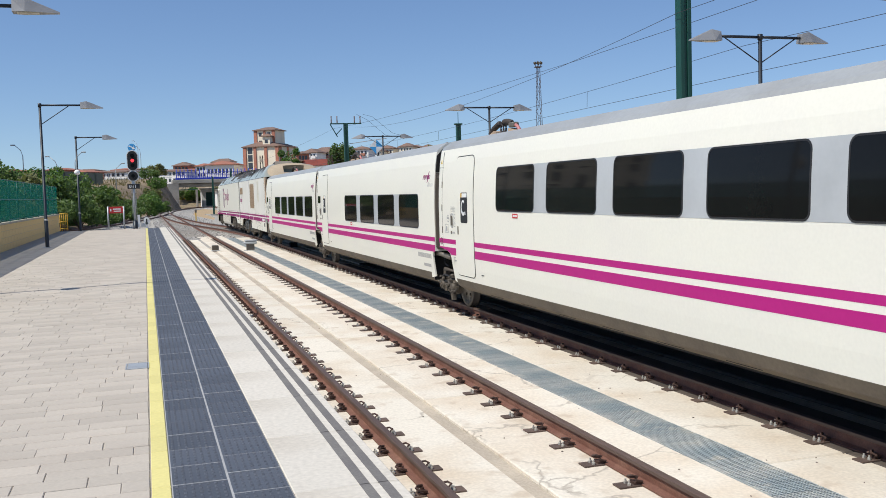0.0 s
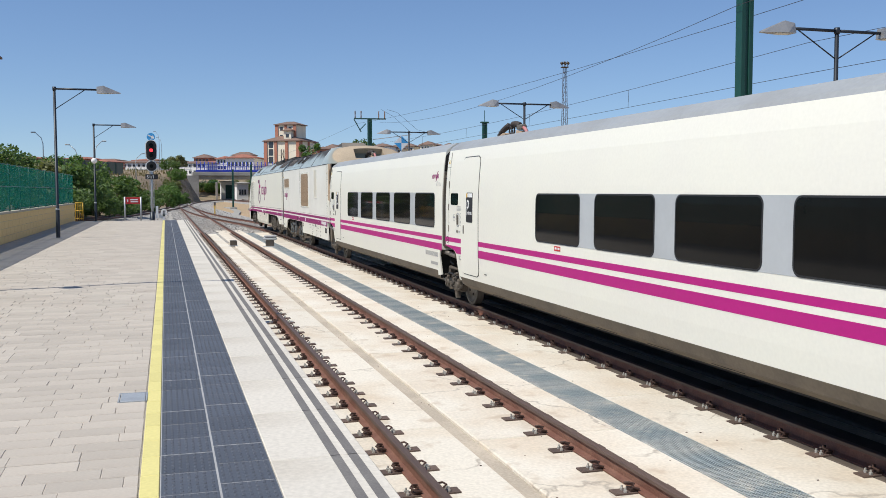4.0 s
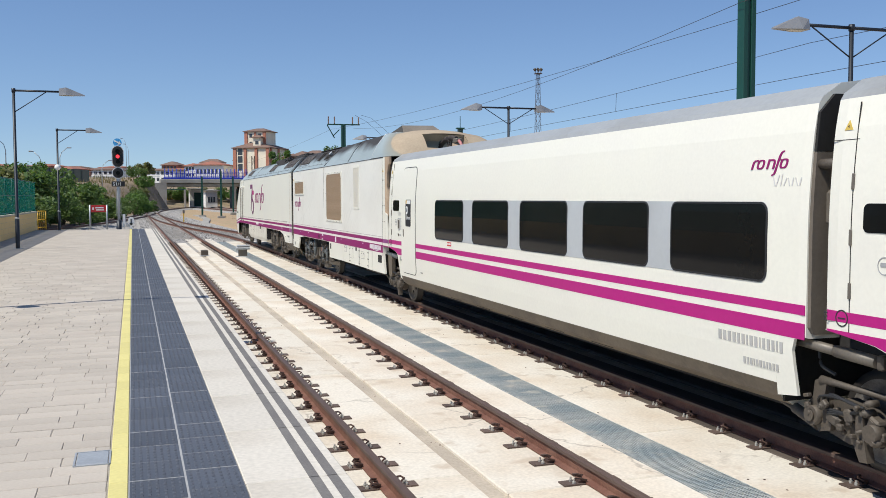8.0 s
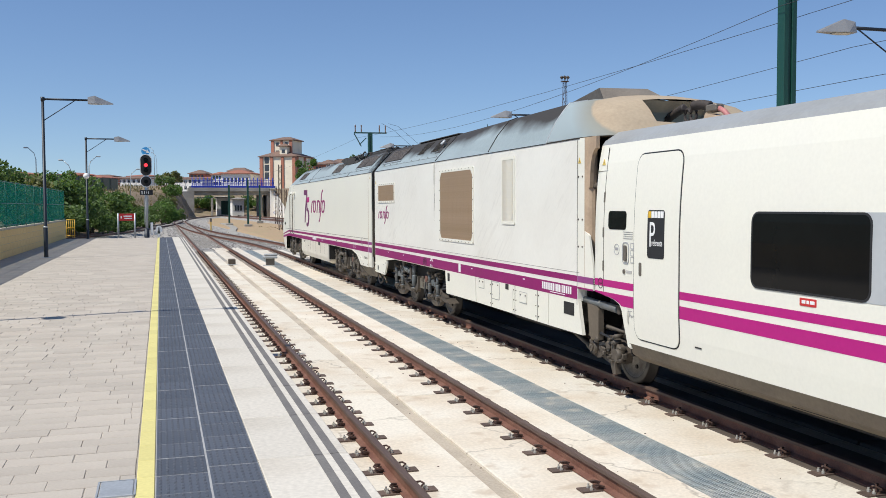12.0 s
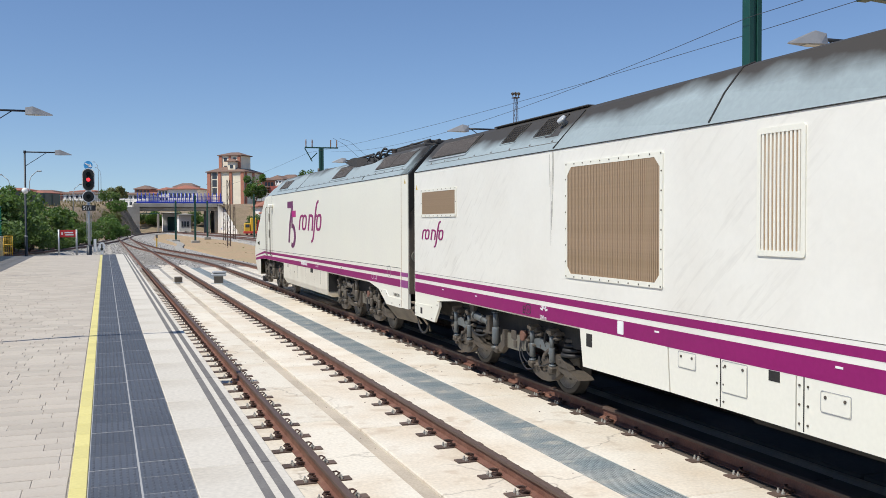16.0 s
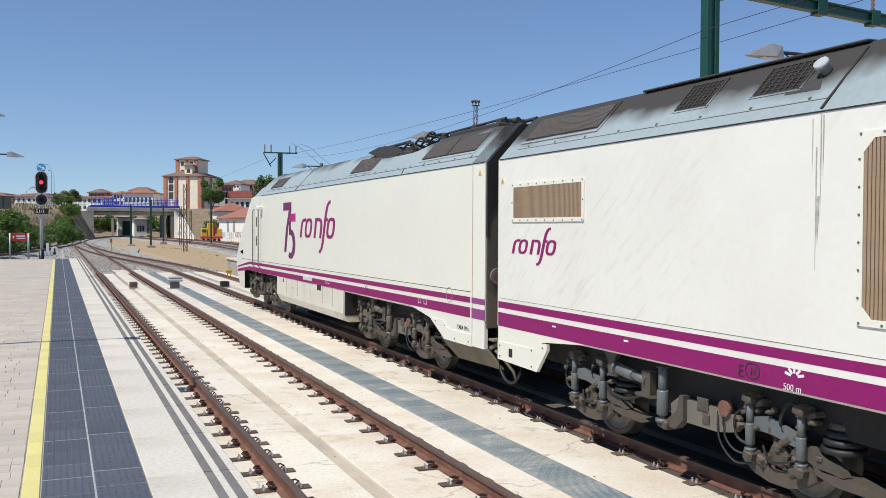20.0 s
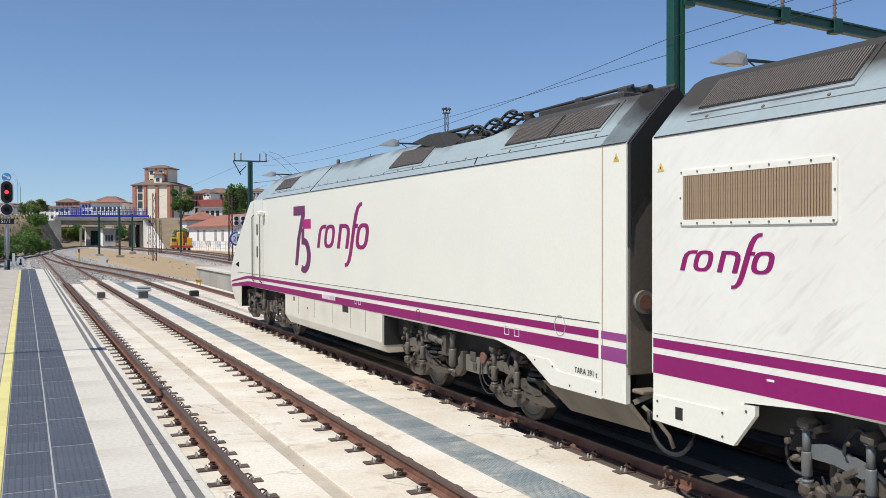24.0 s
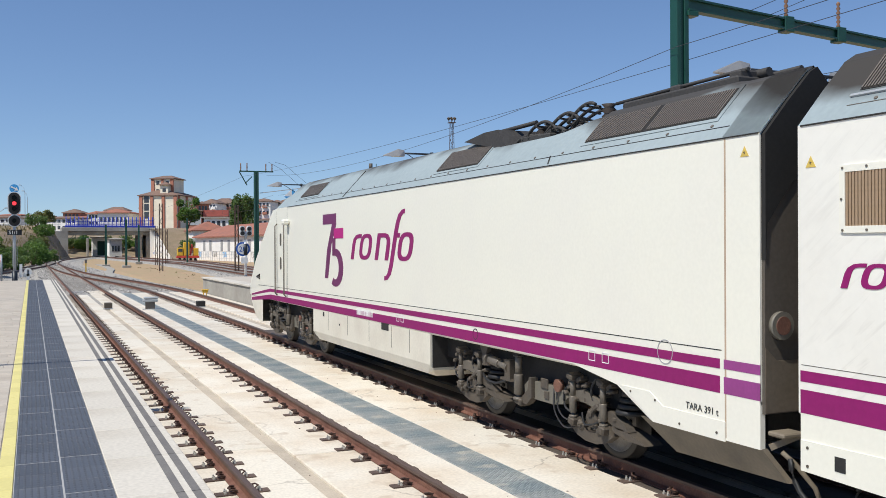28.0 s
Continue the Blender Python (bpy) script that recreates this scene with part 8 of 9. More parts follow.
for x, y, w, mt, lab in ((3.12, 44.8, 0.30, "gear", "small dark junction box between the rails"), (6.72, 44.2, 0.34, "under", "small dark junction box beside the rail")):
    b = thing("junction_box", lab, "junction box", "junction boxes", Matrix.Translation((x, y, SZ)))
    bm = bmesh.new()
    soft_box(bm, -w / 2, w / 2, -0.2, 0.2, 0.03, 0.26, 0.02)
    part("body", bm, mt, b)
    bm = bmesh.new()
    soft_box(bm, -w / 2 - 0.03, w / 2 + 0.03, -0.22, 0.22, 0.0, 0.035, 0.008)
    part("foot", bm, "galv", b)
yb = thing("point_indicator", "yellow-topped dark indicator lamp by the track", "indicator", m=Matrix.Translation((8.3, 52.5, SZ - 0.04)))
bm = bmesh.new()
soft_box(bm, -0.13, 0.13, -0.12, 0.12, 0.24, 0.36, 0.02)
part("head", bm, "machine_yellow", yb)
bm = bmesh.new()
soft_box(bm, -0.165, 0.165, -0.14, 0.14, 0.355, 0.40, 0.01)
part("cap", bm, "machine_yellow", yb)
bm = bmesh.new()
for q in (-0.10, 0.06):
    quad_box(bm, q, q + 0.04, -0.03, 0.03, 0.0, 0.25)
part("stem", bm, "machine_yellow", yb)

ds = thing("dwarf_signal", "two-lamp signal on a white post with a round blue speed sign", "signal", m=Matrix.Translation((12.22, 61.3, -0.42)))
bm = bmesh.new()
tube(bm, [(0, 0, 0), (0, 0, 3.7)], 0.08, 12)
part("post", bm, "ink_white", ds)
bm = bmesh.new()
tube(bm, [(0, 0, 0), (0, 0, 1.0)], 0.11, 12)
part("base_sleeve", bm, "lamp_dark", ds)
for s in (-0.21, 0.21):
    bm = bmesh.new()
    disc(bm, s, 3.72, 0.17, -0.12, 0.0, half=0.15)
    head = part("lamp_box", bm, "ink_white", ds, "white signal head with two dark lenses")
    for z in (3.58, 3.86):
        bm = bmesh.new()
        disc(bm, s, z, 0.125, -0.20, -0.12)
        part("lens_hood", bm, "black", head)
bm = bmesh.new()
tube(bm, [(0, 0, 3.2), (0, 0, 3.5)], 0.12, 10, radii=[0.08, 0.14])
part("head_bracket", bm, "galv", ds)
bm = bmesh.new()
tube(bm, [(0, 0, 2.25), (0, 0, 2.95)], 0.11, 12)
part("upper_sleeve", bm, "lamp_dark", ds)
bm = bmesh.new()
disc(bm, -0.13, 2.63, 0.44, 0.12, 0.14)
rim = part("speed_disc", bm, "deep_blue", ds, "blue-rimmed white disc")
bm = bmesh.new()
disc(bm, -0.13, 2.63, 0.33, 0.105, 0.125)
part("disc_face", bm, "ink_white", rim)
letters("20", 0.46, "deep_blue", rim, Matrix.Translation((-0.385, 0.10, 2.47)) @ Matrix.Rotation(math.pi / 2, 4, "X"))
bm = bmesh.new()
quad_box(bm, -0.30, 0.12, -0.12, -0.1, 1.75, 2.12)
part("lower_plate", bm, "ink_white", ds)

dia = thing("diamond_sign", "blue and white quartered diamond sign on a post", "sign", m=Matrix.Translation((15.3, 62, -0.4)))
bm = bmesh.new()
tube(bm, [(0, 0, 0), (0, 0, 6.2)], 0.06, 8)
part("post", bm, "galv", dia)
for k, mt in enumerate(("sign_blue", "ink_white", "sign_blue", "ink_white")):
    bm = bmesh.new()
    o = [Vector((0, 0)), Vector((math.sin(k * math.pi / 2 - math.pi / 4), math.cos(k * math.pi / 2 - math.pi / 4))) * 0.5]
    t0, t1 = k * math.pi / 2, (k + 1) * math.pi / 2
    tri_pts = [(0, 0), (0.5 * math.sin(t0), 0.5 * math.cos(t0)), (0.5 * math.sin(t1), 0.5 * math.cos(t1))]
    a = [bm.verts.new((x, -0.09, 5.9 + z)) for x, z in tri_pts]
    b = [bm.verts.new((x, -0.07, 5.9 + z)) for x, z in tri_pts]
    bm.faces.new(a)
    bm.faces.new(b[::-1])
    for i in range(3):
        bm.faces.new((a[i], b[i], b[(i + 1) % 3], a[(i + 1) % 3]))
    part("quarter", bm, mt, dia)


# ---- banks, bridge and town ----
def mound(name, pts, label, material):
    """A bank from rows of points (each row the same count)."""
    bm = bmesh.new()
    rows = [[bm.verts.new(p) for p in r] for r in pts]
    for a, b in zip(rows, rows[1:]):
        for k in range(len(a) - 1):
            bm.faces.new((a[k], a[k + 1], b[k + 1], b[k])).smooth = True
    return solid(name, bm, material, label, kind="structure")


def bank(x0, x1, y0, y1, height, seed, nx=40, ny=50):
    out = []
    for j in range(ny + 1):
        y = y0 + (y1 - y0) * j / ny
        row = []
        for i in range(nx + 1):
            x = x0 + (x1 - x0) * i / nx
            z = height(x, y) + 0.5 * noise.noise(Vector((x * 0.12, y * 0.12, seed))) * min(1, max(0, height(x, y)))
            row.append((x, y, z))
        out.append(row)
    return out


def smooth01(t):
    t = min(1, max(0, t))
    return t * t * (3 - 2 * t)


def left_height(x, y):
    toe = 8.2 if y > 225 else 8.2 - (225 - y) * 0.098      # foot of the slope runs back beside the branch track
    toe -= 4.2 * smooth01((y - 226) / 14)                  # the abutment stands clear of the slope
    slope = smooth01((toe - x) / (16 - 12.5 * smooth01((y - 150) / 85)))
    return -0.55 + (5.7 + 2.3 * smooth01((y - 195) / 45)) * slope * smooth01((y - 74) / 70) + 2.3 * slope * smooth01((y - 62) / 20) * (1 - smooth01((y - 74) / 70))


mound("bank_left", bank(-140, 8.4, 58, 262, left_height, 1, 70, 60), "dry grassy bank rising to the road bridge", "drygrass")
mound("bank_right", bank(27.5, 130, 196, 300, lambda x, y: -0.55 + 7.6 * smooth01((y - 200 - max(0, (x - 30)) * 0.2) / 44), 2, 40, 40), "grassy bank beside the road bridge", "drygrass")
mound("town_hill", bank(-420, 560, 285, 760, lambda x, y: -0.6 + 5.1 * smooth01((y - 286) / 30) + 0.2 * max(0, y - 300) ** 0.6 + 16 * smooth01((x - 60) / 260) * smooth01((y - 330) / 250), 3, 50, 24), "built-up hill behind the tracks", "drygrass")
# sandy path between the tracks
bm = bmesh.new()
line = curve([(9.6, 58), (10.8, 80), (10.6, 110), (9.2, 140), (9.6, 165)], 4)
sweep(bm, line, [(-2.4, -0.46), (3.6, -0.46), (3.0, -0.30), (-1.8, -0.30)])
solid("sandy_strip", bm, "dirt", "strip of dry sandy ground between the tracks", kind="structure")
bm = bmesh.new()
sweep(bm, curve([(6.7, 91), (7.0, 97), (7.6, 107), (8.8, 120), (9.3, 136), (9.4, 152)], 4), [(-0.45, -0.36), (0.45, -0.36), (0.4, -0.20), (-0.4, -0.20)])
solid("concrete_duct", bm, "concrete", "pale concrete cable duct across the sand", kind="structure")

bridge = thing("road_bridge", "concrete road bridge with blue steel railings", "bridge")
BY = 250
bm = bmesh.new()
soft_box(bm, 7.0, 29.2, BY - 0.5, BY + 11, 6.25, 7.25, 0.1)
part("deck", bm, "concrete", bridge)
for k in range(6):
    bm = bmesh.new()
    soft_box(bm, 8.4, 28.4, BY + 0.6 + 1.8 * k, BY + 1.4 + 1.8 * k, 5.4, 6.15, 0.05)
    part("girder", bm, "concrete", bridge)
bm = bmesh.new()
soft_box(bm, 7.8, 29.2, BY - 0.45, BY + 0.1, 7.255, 7.75, 0.05)
part("edge_beam", bm, "blue", bridge, "blue painted edge beam")
for x0, x1 in ((25.2, 25.9), (27.0, 28.1)):
    bm = bmesh.new()
    soft_box(bm, x0, x1, BY + 0.8, BY + 10, -0.5, 5.4, 0.1)
    part("pier", bm, "concrete", bridge)
bm = bmesh.new()
loft(bm, [[(8.4, y, -0.6), (8.4, y, 6.24), (3.2, y, 6.24), (1.4, y, 2.4), (1.2, y, -0.6)] for y in (BY - 4.6, BY + 10.5)])
part("abutment", bm, "concrete", bridge)
for k, (x, z, mt) in enumerate(((3.9, 1.2, "gear"), (5.2, 1.3, "deep_blue"), (6.6, 1.1, "gear"), (7.5, 1.5, "band"))):
    bm = bmesh.new()
    for q in range(5):
        bar(bm, (x - 0.5 + 0.22 * q, BY - 4.62, z - 0.5), (x - 0.4 + 0.22 * q + 0.2 * math.sin(3 * q + k), BY - 4.62, z + 0.5), 0.11, 0.04)
    part("graffiti", bm, mt, bridge)
bm = bmesh.new()
plaque(bm, [(BY + 0.6, -0.6), (BY + 0.6, 6.6), (BY - 14, 4.0), (BY - 30, 1.2), (BY - 30, -0.6)], 28.7, 29.2)
part("wing_wall", bm, "plaster", bridge)
for k in range(22):
    x = 8.1 + 0.97 * k
    bm = bmesh.new()
    bar(bm, (x, BY - 0.15, 7.7), (x, BY - 0.15, 9.1), 0.2, 0.16)
    bar(bm, (x, BY - 0.15, 9.1), (x, BY + 0.35, 9.85), 0.2, 0.16)
    part("railing_post", bm, "blue", bridge)
for z in (8.0, 8.35, 8.7, 9.1):
    bm = bmesh.new()
    bar(bm, (8.0, BY - 0.15, z), (28.8, BY - 0.15, z), 0.08, 0.11)
    part("railing_bar", bm, "blue", bridge)
for k in range(22):
    bm = bmesh.new()
    x = 9 + 1.0 * k
    tube(bm, [(x, BY + 10.4, 7.2), (x, BY + 10.4, 9.0), (x + 0.15, BY + 10.2, 9.6)], 0.06, 5)
    part("rear_railing_post", bm, "blue", bridge)


def windows_on(parent, x0, x1, y, z, cols, rows, w, h, dz, depth=0.15, material="pane", axis="x"):
    """Windows in the face towards the camera (axis x) or a side face (axis y, x0 and x1 along y, y the face)."""
    bm = bmesh.new()
    if axis == "x":
        quad_box(bm, -w / 2, w / 2, -0.06, depth, 0, h)
    else:
        quad_box(bm, -0.06, depth, -w / 2, w / 2, 0, h)
    me = mesh_of("window", bm, material)
    for r in range(rows):
        for c in range(cols):
            t = x0 + (x1 - x0) * (c + 0.5) / cols
            share("window", me, parent, Matrix.Translation((t, y, z + dz * r) if axis == "x" else (y, t, z + dz * r)))


def hip_roof(bm, x0, x1, y0, y1, z, h, over=0.6, ridge=0.35):
    x0, x1, y0, y1 = x0 - over, x1 + over, y0 - over, y1 + over
    cx, cy = (x0 + x1) / 2, (y0 + y1) / 2
    if x1 - x0 > y1 - y0:
        r = [(x0 + (y1 - y0) * ridge, cy), (x1 - (y1 - y0) * ridge, cy)]
    else:
        r = [(cx, y0 + (x1 - x0) * ridge), (cx, y1 - (x1 - x0) * ridge)]
    base = [bm.verts.new(p) for p in ((x0, y0, z), (x1, y0, z), (x1, y1, z), (x0, y1, z))]
    low = [bm.verts.new(p) for p in ((x0, y0, z - 0.25), (x1, y0, z - 0.25), (x1, y1, z - 0.25), (x0, y1, z - 0.25))]
    a, b = [bm.verts.new((*q, z + h)) for q in r]
    for k in range(4):
        bm.faces.new((low[k], low[(k + 1) % 4], base[(k + 1) % 4], base[k]))
    bm.faces.new(low[::-1])
    if x1 - x0 > y1 - y0:
        for f in ((base[0], base[1], b, a), (base[1], base[2], b), (base[2], base[3], a, b), (base[3], base[0], a)):
            bm.faces.new(f)
    else:
        for f in ((base[0], base[1], a), (base[1], base[2], b, a), (base[2], base[3], b), (base[3], base[0], a, b)):
            bm.faces.new(f)


silo = thing("grain_silo", "tall cream silo with red brick pilasters and hipped tile roofs", "building", m=Matrix.Translation((43.6, 337, 0)) @ Matrix.Rotation(radians(-34), 4, "Z") @ Matrix.Translation((-41.2, -337, 0)))
SY = 330
bm = bmesh.new()
quad_box(bm, 34.3, 48.1, SY, SY + 14, 3, 19.7)
quad_box(bm, 37.2, 45.2, SY + 3.2, SY + 11, 19.7, 25.6)
quad_box(bm, 41.6, 44.4, SY + 0.8, SY + 3.6, 19.5, 23.3)
part("wall", bm, "render", silo)
bm = bmesh.new()
hip_roof(bm, 34.3, 48.1, SY, SY + 14, 19.9, 2.6)
part("roof", bm, "tile", silo)
bm = bmesh.new()
hip_roof(bm, 37.2, 45.2, SY + 3.2, SY + 11, 25.8, 1.2)
part("roof", bm, "tile", silo)
bm = bmesh.new()
hip_roof(bm, 41.6, 44.4, SY + 0.8, SY + 3.6, 23.5, 0.9)
part("roof", bm, "tile", silo)
for x, w in ((34.3, 1.2), (38.4, 1.0), (42.6, 1.0), (46.9, 1.2)):
    bm = bmesh.new()
    quad_box(bm, x, x + w, SY - 0.35, SY + 0.1, 3, 19.6)
    part("pilaster", bm, "brick", silo)
for x in (37.2, 44.25):
    bm = bmesh.new()
    quad_box(bm, x - 0.1, x + 1.05, SY + 2.9, SY + 3.3, 19.7, 25.5)
    part("pilaster", bm, "brick", silo)
bm = bmesh.new()
quad_box(bm, 40.8, 41.6, SY + 2.95, SY + 3.3, 19.7, 25.5)
part("pilaster", bm, "brick", silo)
for k in range(3):
    bm = bmesh.new()
    y = SY + 0.5 + 5.9 * k
    quad_box(bm, 48.0, 48.4, y, y + 1.2, 3, 19.6)
    part("pilaster", bm, "brick", silo)
windows_on(silo, 35.5, 38.4, SY, 12, 1, 3, 1.7, 2.3, 2.7)
windows_on(silo, 38.2, 40.8, SY + 3.2, 20.8, 1, 2, 1.1, 1.3, 2.8)
windows_on(silo, 41.6, 44.2, SY + 3.2, 20.8, 1, 2, 1.1, 1.3, 2.8)
windows_on(silo, 41.7, 44.3, SY + 0.8, 21.0, 1, 1, 1.2, 1.2, 1)


def house(name, x0, x1, y0, y1, z0, z1, roof_h, wall_mat, roof_mat, cols, rows, label, category="building", side_cols=0, group="", turn=0):
    c = Matrix.Translation(((x0 + x1) / 2, (y0 + y1) / 2, 0))
    t = thing(name, label, category, group, c @ Matrix.Rotation(radians(turn), 4, "Z") @ c.inverted())
    bm = bmesh.new()
    quad_box(bm, x0, x1, y0, y1, z0, z1)
    part("wall", bm, wall_mat, t)
    bm = bmesh.new()
    hip_roof(bm, x0, x1, y0, y1, z1 + 0.2, roof_h)
    part("roof", bm, roof_mat, t)
    if cols:
        dz = (z1 - z0) / max(rows, 1)
        windows_on(t, x0 + 0.5, x1 - 0.5, y0, z0 + dz * 0.35, cols, rows, min(1.4, (x1 - x0) / cols * 0.5), min(1.5, dz * 0.5), dz)
    if side_cols:
        dz = (z1 - z0) / max(rows, 1)
        face = x1 if x1 < 0 else x0
        windows_on(t, y0 + 0.5, y1 - 0.5, face, z0 + dz * 0.35, side_cols, rows, 1.3, min(1.5, dz * 0.5), dz, axis="y")
    return t


depot = thing("depot_building", "long white railway building with a red tile roof and graffiti", "building", m=Matrix.Translation((32, 205, 0)) @ Matrix.Rotation(radians(5.5), 4, "Z"))
bm = bmesh.new()
quad_box(bm, 0, 11, -58, 0, -0.5, 4.3)
part("wall", bm, "plaster", depot)
bm = bmesh.new()
hip_roof(bm, 0, 11, -58, 0, 4.4, 2.4)
part("roof", bm, "tile_red", depot)
bm = bmesh.new()
quad_box(bm, -0.05, 0.1, -0.75, 0.75, 0, 2.1)
me = mesh_of("window", bm, "shutter")
for y in (-7, -11.6, -19.6, -24.3, -32, -37, -45, -50):
    share("window", me, depot, Matrix.Translation((0, y, 1.5)))
for y, z, w, h, mt in ((-3.5, 0.8, 2.6, 1.0, "sign_blue"), (-9.2, 0.7, 3.0, 0.9, "band"), (-14.5, 0.9, 4.0, 1.1, "gear_grey"), (-21.5, 0.8, 2.6, 1.0, "sign_blue"), (-28, 0.8, 4.2, 1.0, "band"), (-40, 0.8, 4.0, 1.0, "gear_grey")):
    bm = bmesh.new()
    for k in range(7):
        stroke(bm, [(y + w * (k / 7 - 0.5), z - h / 2), (y + w * (k / 7 - 0.42), z + h * 0.5 * math.sin(2.3 * k + y)), (y + w * (k / 7 - 0.34), z + h / 2)], 0.13, -0.02, 0.02)
    part("graffiti", bm, mt, depot)
house("depot_shed", 34.2, 42, 222, 232, -0.5, 6.0, 2.0, "plaster", "tile_red", 0, 1, "low shed with a red tile roof behind the white building")
bm = bmesh.new()
for k in range(36):
    bar(bm, (29.6 + 0.15 * k, 205 - 1.55 * k, -0.5), (29.6 + 0.15 * k, 205 - 1.55 * k, 1.5), 0.05, 0.05)
for z in (0.2, 0.9, 1.45):
    bar(bm, (29.6, 205, z), (34.85, 150.7, z), 0.04, 0.04)
solid("depot_fence", bm, "galv", "grey steel fence in front of the white building", "fence", kind="stuff")
hall = house("brick_hall", 42.4, 46.2, 262, 280, 3, 12.0, 0.3, "brick", "tile", 0, 2, "red brick hall with a broad grey glazed front", turn=-22)
for k in range(6):
    bm = bmesh.new()
    quad_box(bm, 42.75 + 0.56 * k, 43.27 + 0.56 * k, 261.92, 262.1, 8.2, 10.7)
    part("glazing", bm, "band", hall)
hall = house("red_topped_hall", 46.4, 53, 260, 278, 3, 10.2, 0.3, "plaster", "concrete", 4, 2, "white hall under a broad red upper storey", turn=-22)
bm = bmesh.new()
quad_box(bm, 46.3, 53.1, 259.8, 278.1, 10.55, 12.3)
part("upper_storey", bm, "red_clad", hall)
house("brick_tenement", 47.4, 51.3, 300, 312, 6, 15.6, 0.8, "brick", "tile", 3, 3, "dark brick tenement behind the tree")
house("white_hall", 23.4, 33.8, 340, 354, 5, 14.0, 1.4, "plaster", "tile_red", 7, 2, "white hall with an orange tile roof", turn=-22)
house("station_hut", 19.4, 22.6, 268, 276, -0.5, 4.4, 0.3, "plaster", "concrete", 3, 1, "small white flat-roofed hut under the bridge")
hut = house("green_hut", 14.8, 18.4, 262, 266, -0.5, 4.8, 0.2, "plaster", "concrete", 0, 1, "pale trackside hut with a dark green double door")
bm = bmesh.new()
quad_box(bm, 16.0, 18.2, 261.9, 262.1, 0.2, 3.9)
part("door", bm, "hut_green", hut)
sign = thing("footbridge", "green girder footbridge beyond the road bridge", "bridge")
for k in range(9):
    bm = bmesh.new()
    bar(bm, (5.0 + 1.1 * k, 285, 5.0), (6.1 + 1.1 * k, 285, 6.1) if k % 2 else (5.0 + 1.1 * k, 285, 6.1), 0.12, 0.12)
    part("brace", bm, "hut_green", sign)
for z in (4.95, 6.1):
    bm = bmesh.new()
    bar(bm, (4.5, 285, z), (15, 285, z), 0.2, 0.25)
    part("girder", bm, "hut_green", sign)
for x in (4.5, 14.8):
    bm = bmesh.new()
    soft_box(bm, x - 0.3, x + 0.3, 284.6, 285.4, -0.5, 4.9, 0.05)
    part("pier", bm, "concrete", sign)
r2 = random.Random(11)
for k in range(36):
    x = -150 + k * 8.8 + r2.uniform(-2, 2)
    y = 385 + 22 * (k % 3) + r2.uniform(0, 8)
    z = 9.4 + 1.1 * (k % 3) + r2.uniform(0, 0.5)
    house("town_house", x, x + r2.uniform(9, 14), y, y + 9, z - 4, z + r2.uniform(3.5, 4.2), r2.uniform(0.6, 0.9), r2.choice(("plaster", "plaster", "render", "plaster", "plaster")), r2.choice(("tile", "tile_red", "tile")), 6, 3, "town house with a tiled roof", group="town houses", turn=-30)
for x, w in ((-52, 9.5), (-41.5, 7.5), (-33, 8.5), (-23.5, 6.5)):
    house("brick_flats", x, x + w, 372, 384, 6, 14.2 if w > 8 else 13.2, 0.9, "brick", "tile_red", 5, 4, "red brick housing block above the bank", group="brick housing blocks", turn=-30)
for x, w, zt in ((-9.5, 5, 8.0), (-4.2, 3.4, 7.9)):
    house("roadside_kiosk", x, x + w, 274, 278, 4.5, zt, 0.3, "plaster", "concrete", 4, 1, "low white building beside the road", group="roadside buildings")
for k in range(16):
    x = 68.9 + k * 8.2 + r2.uniform(-0.4, 0.4)
    y = 400 + (k % 3) * 6 + k * 4
    z = 11.8 + 0.45 * k
    flats = house("apartment_house", x, x + r2.uniform(6.4, 7.6), y, y + 12, z - 8, z + r2.uniform(8.2, 9.4), r2.uniform(1.3, 1.9), r2.choice(("plaster", "plaster", "render")), "tile", 4, 5, "light apartment house with brick balconies and a dark tiled roof", group="apartment houses", turn=-30)
    for r in range(3):
        for q in (0.28, 0.72):
            bm = bmesh.new()
            soft_box(bm, x + 7.0 * q - 1.0, x + 7.0 * q + 1.0, y - 0.9, y, z + 0.4 + 2.9 * r, z + 1.5 + 2.9 * r, 0.05)
            part("balcony", bm, "brick" if k % 2 else "plaster", flats)
for k in range(22):
    x = 40 + k * 17 + r2.uniform(-4, 4)
    y = 520 + r2.uniform(0, 110)
    z = 19 + 0.5 * k
    house("hill_house", x, x + r2.uniform(10, 15), y, y + 10, z - 6, z + r2.uniform(5, 9), 2.2, r2.choice(("plaster", "render")), "tile", 4, 2, "pale house on the hill with a tiled roof", group="hill houses", turn=-30)
house("apartment_block", -63, -22.7, 128, 150, 0, 21.5, 1.0, "render", "tile", 9, 7, "tall beige apartment block with rows of windows", side_cols=5)
house("red_roofed_house", 22.4, 28.4, 400, 410, 8, 15.6, 1.1, "plaster", "tile_red", 4, 3, "white house with a red hipped roof behind the bridge", turn=-22)
house("red_roofed_house", 28.8, 34.0, 404, 412, 8, 15.8, 0.9, "brick", "tile_red", 4, 3, "brick house with a red hipped roof behind the bridge", turn=-22)
house("brown_roofed_house", 14.0, 21.2, 420, 430, 8, 16.6, 1.6, "brick", "tile", 4, 3, "brick house with a brown hipped roof above the town", turn=-22)
railing = thing("road_railing", "pale grey steel railing along the road to the bridge", "railing")
for k in range(24):
    bm = bmesh.new()
    bar(bm, (-28 + 1.5 * k, 251.5, 7.2), (-28 + 1.5 * k, 251.5, 9.2), 0.1, 0.1)
    part("post", bm, "galv", railing)
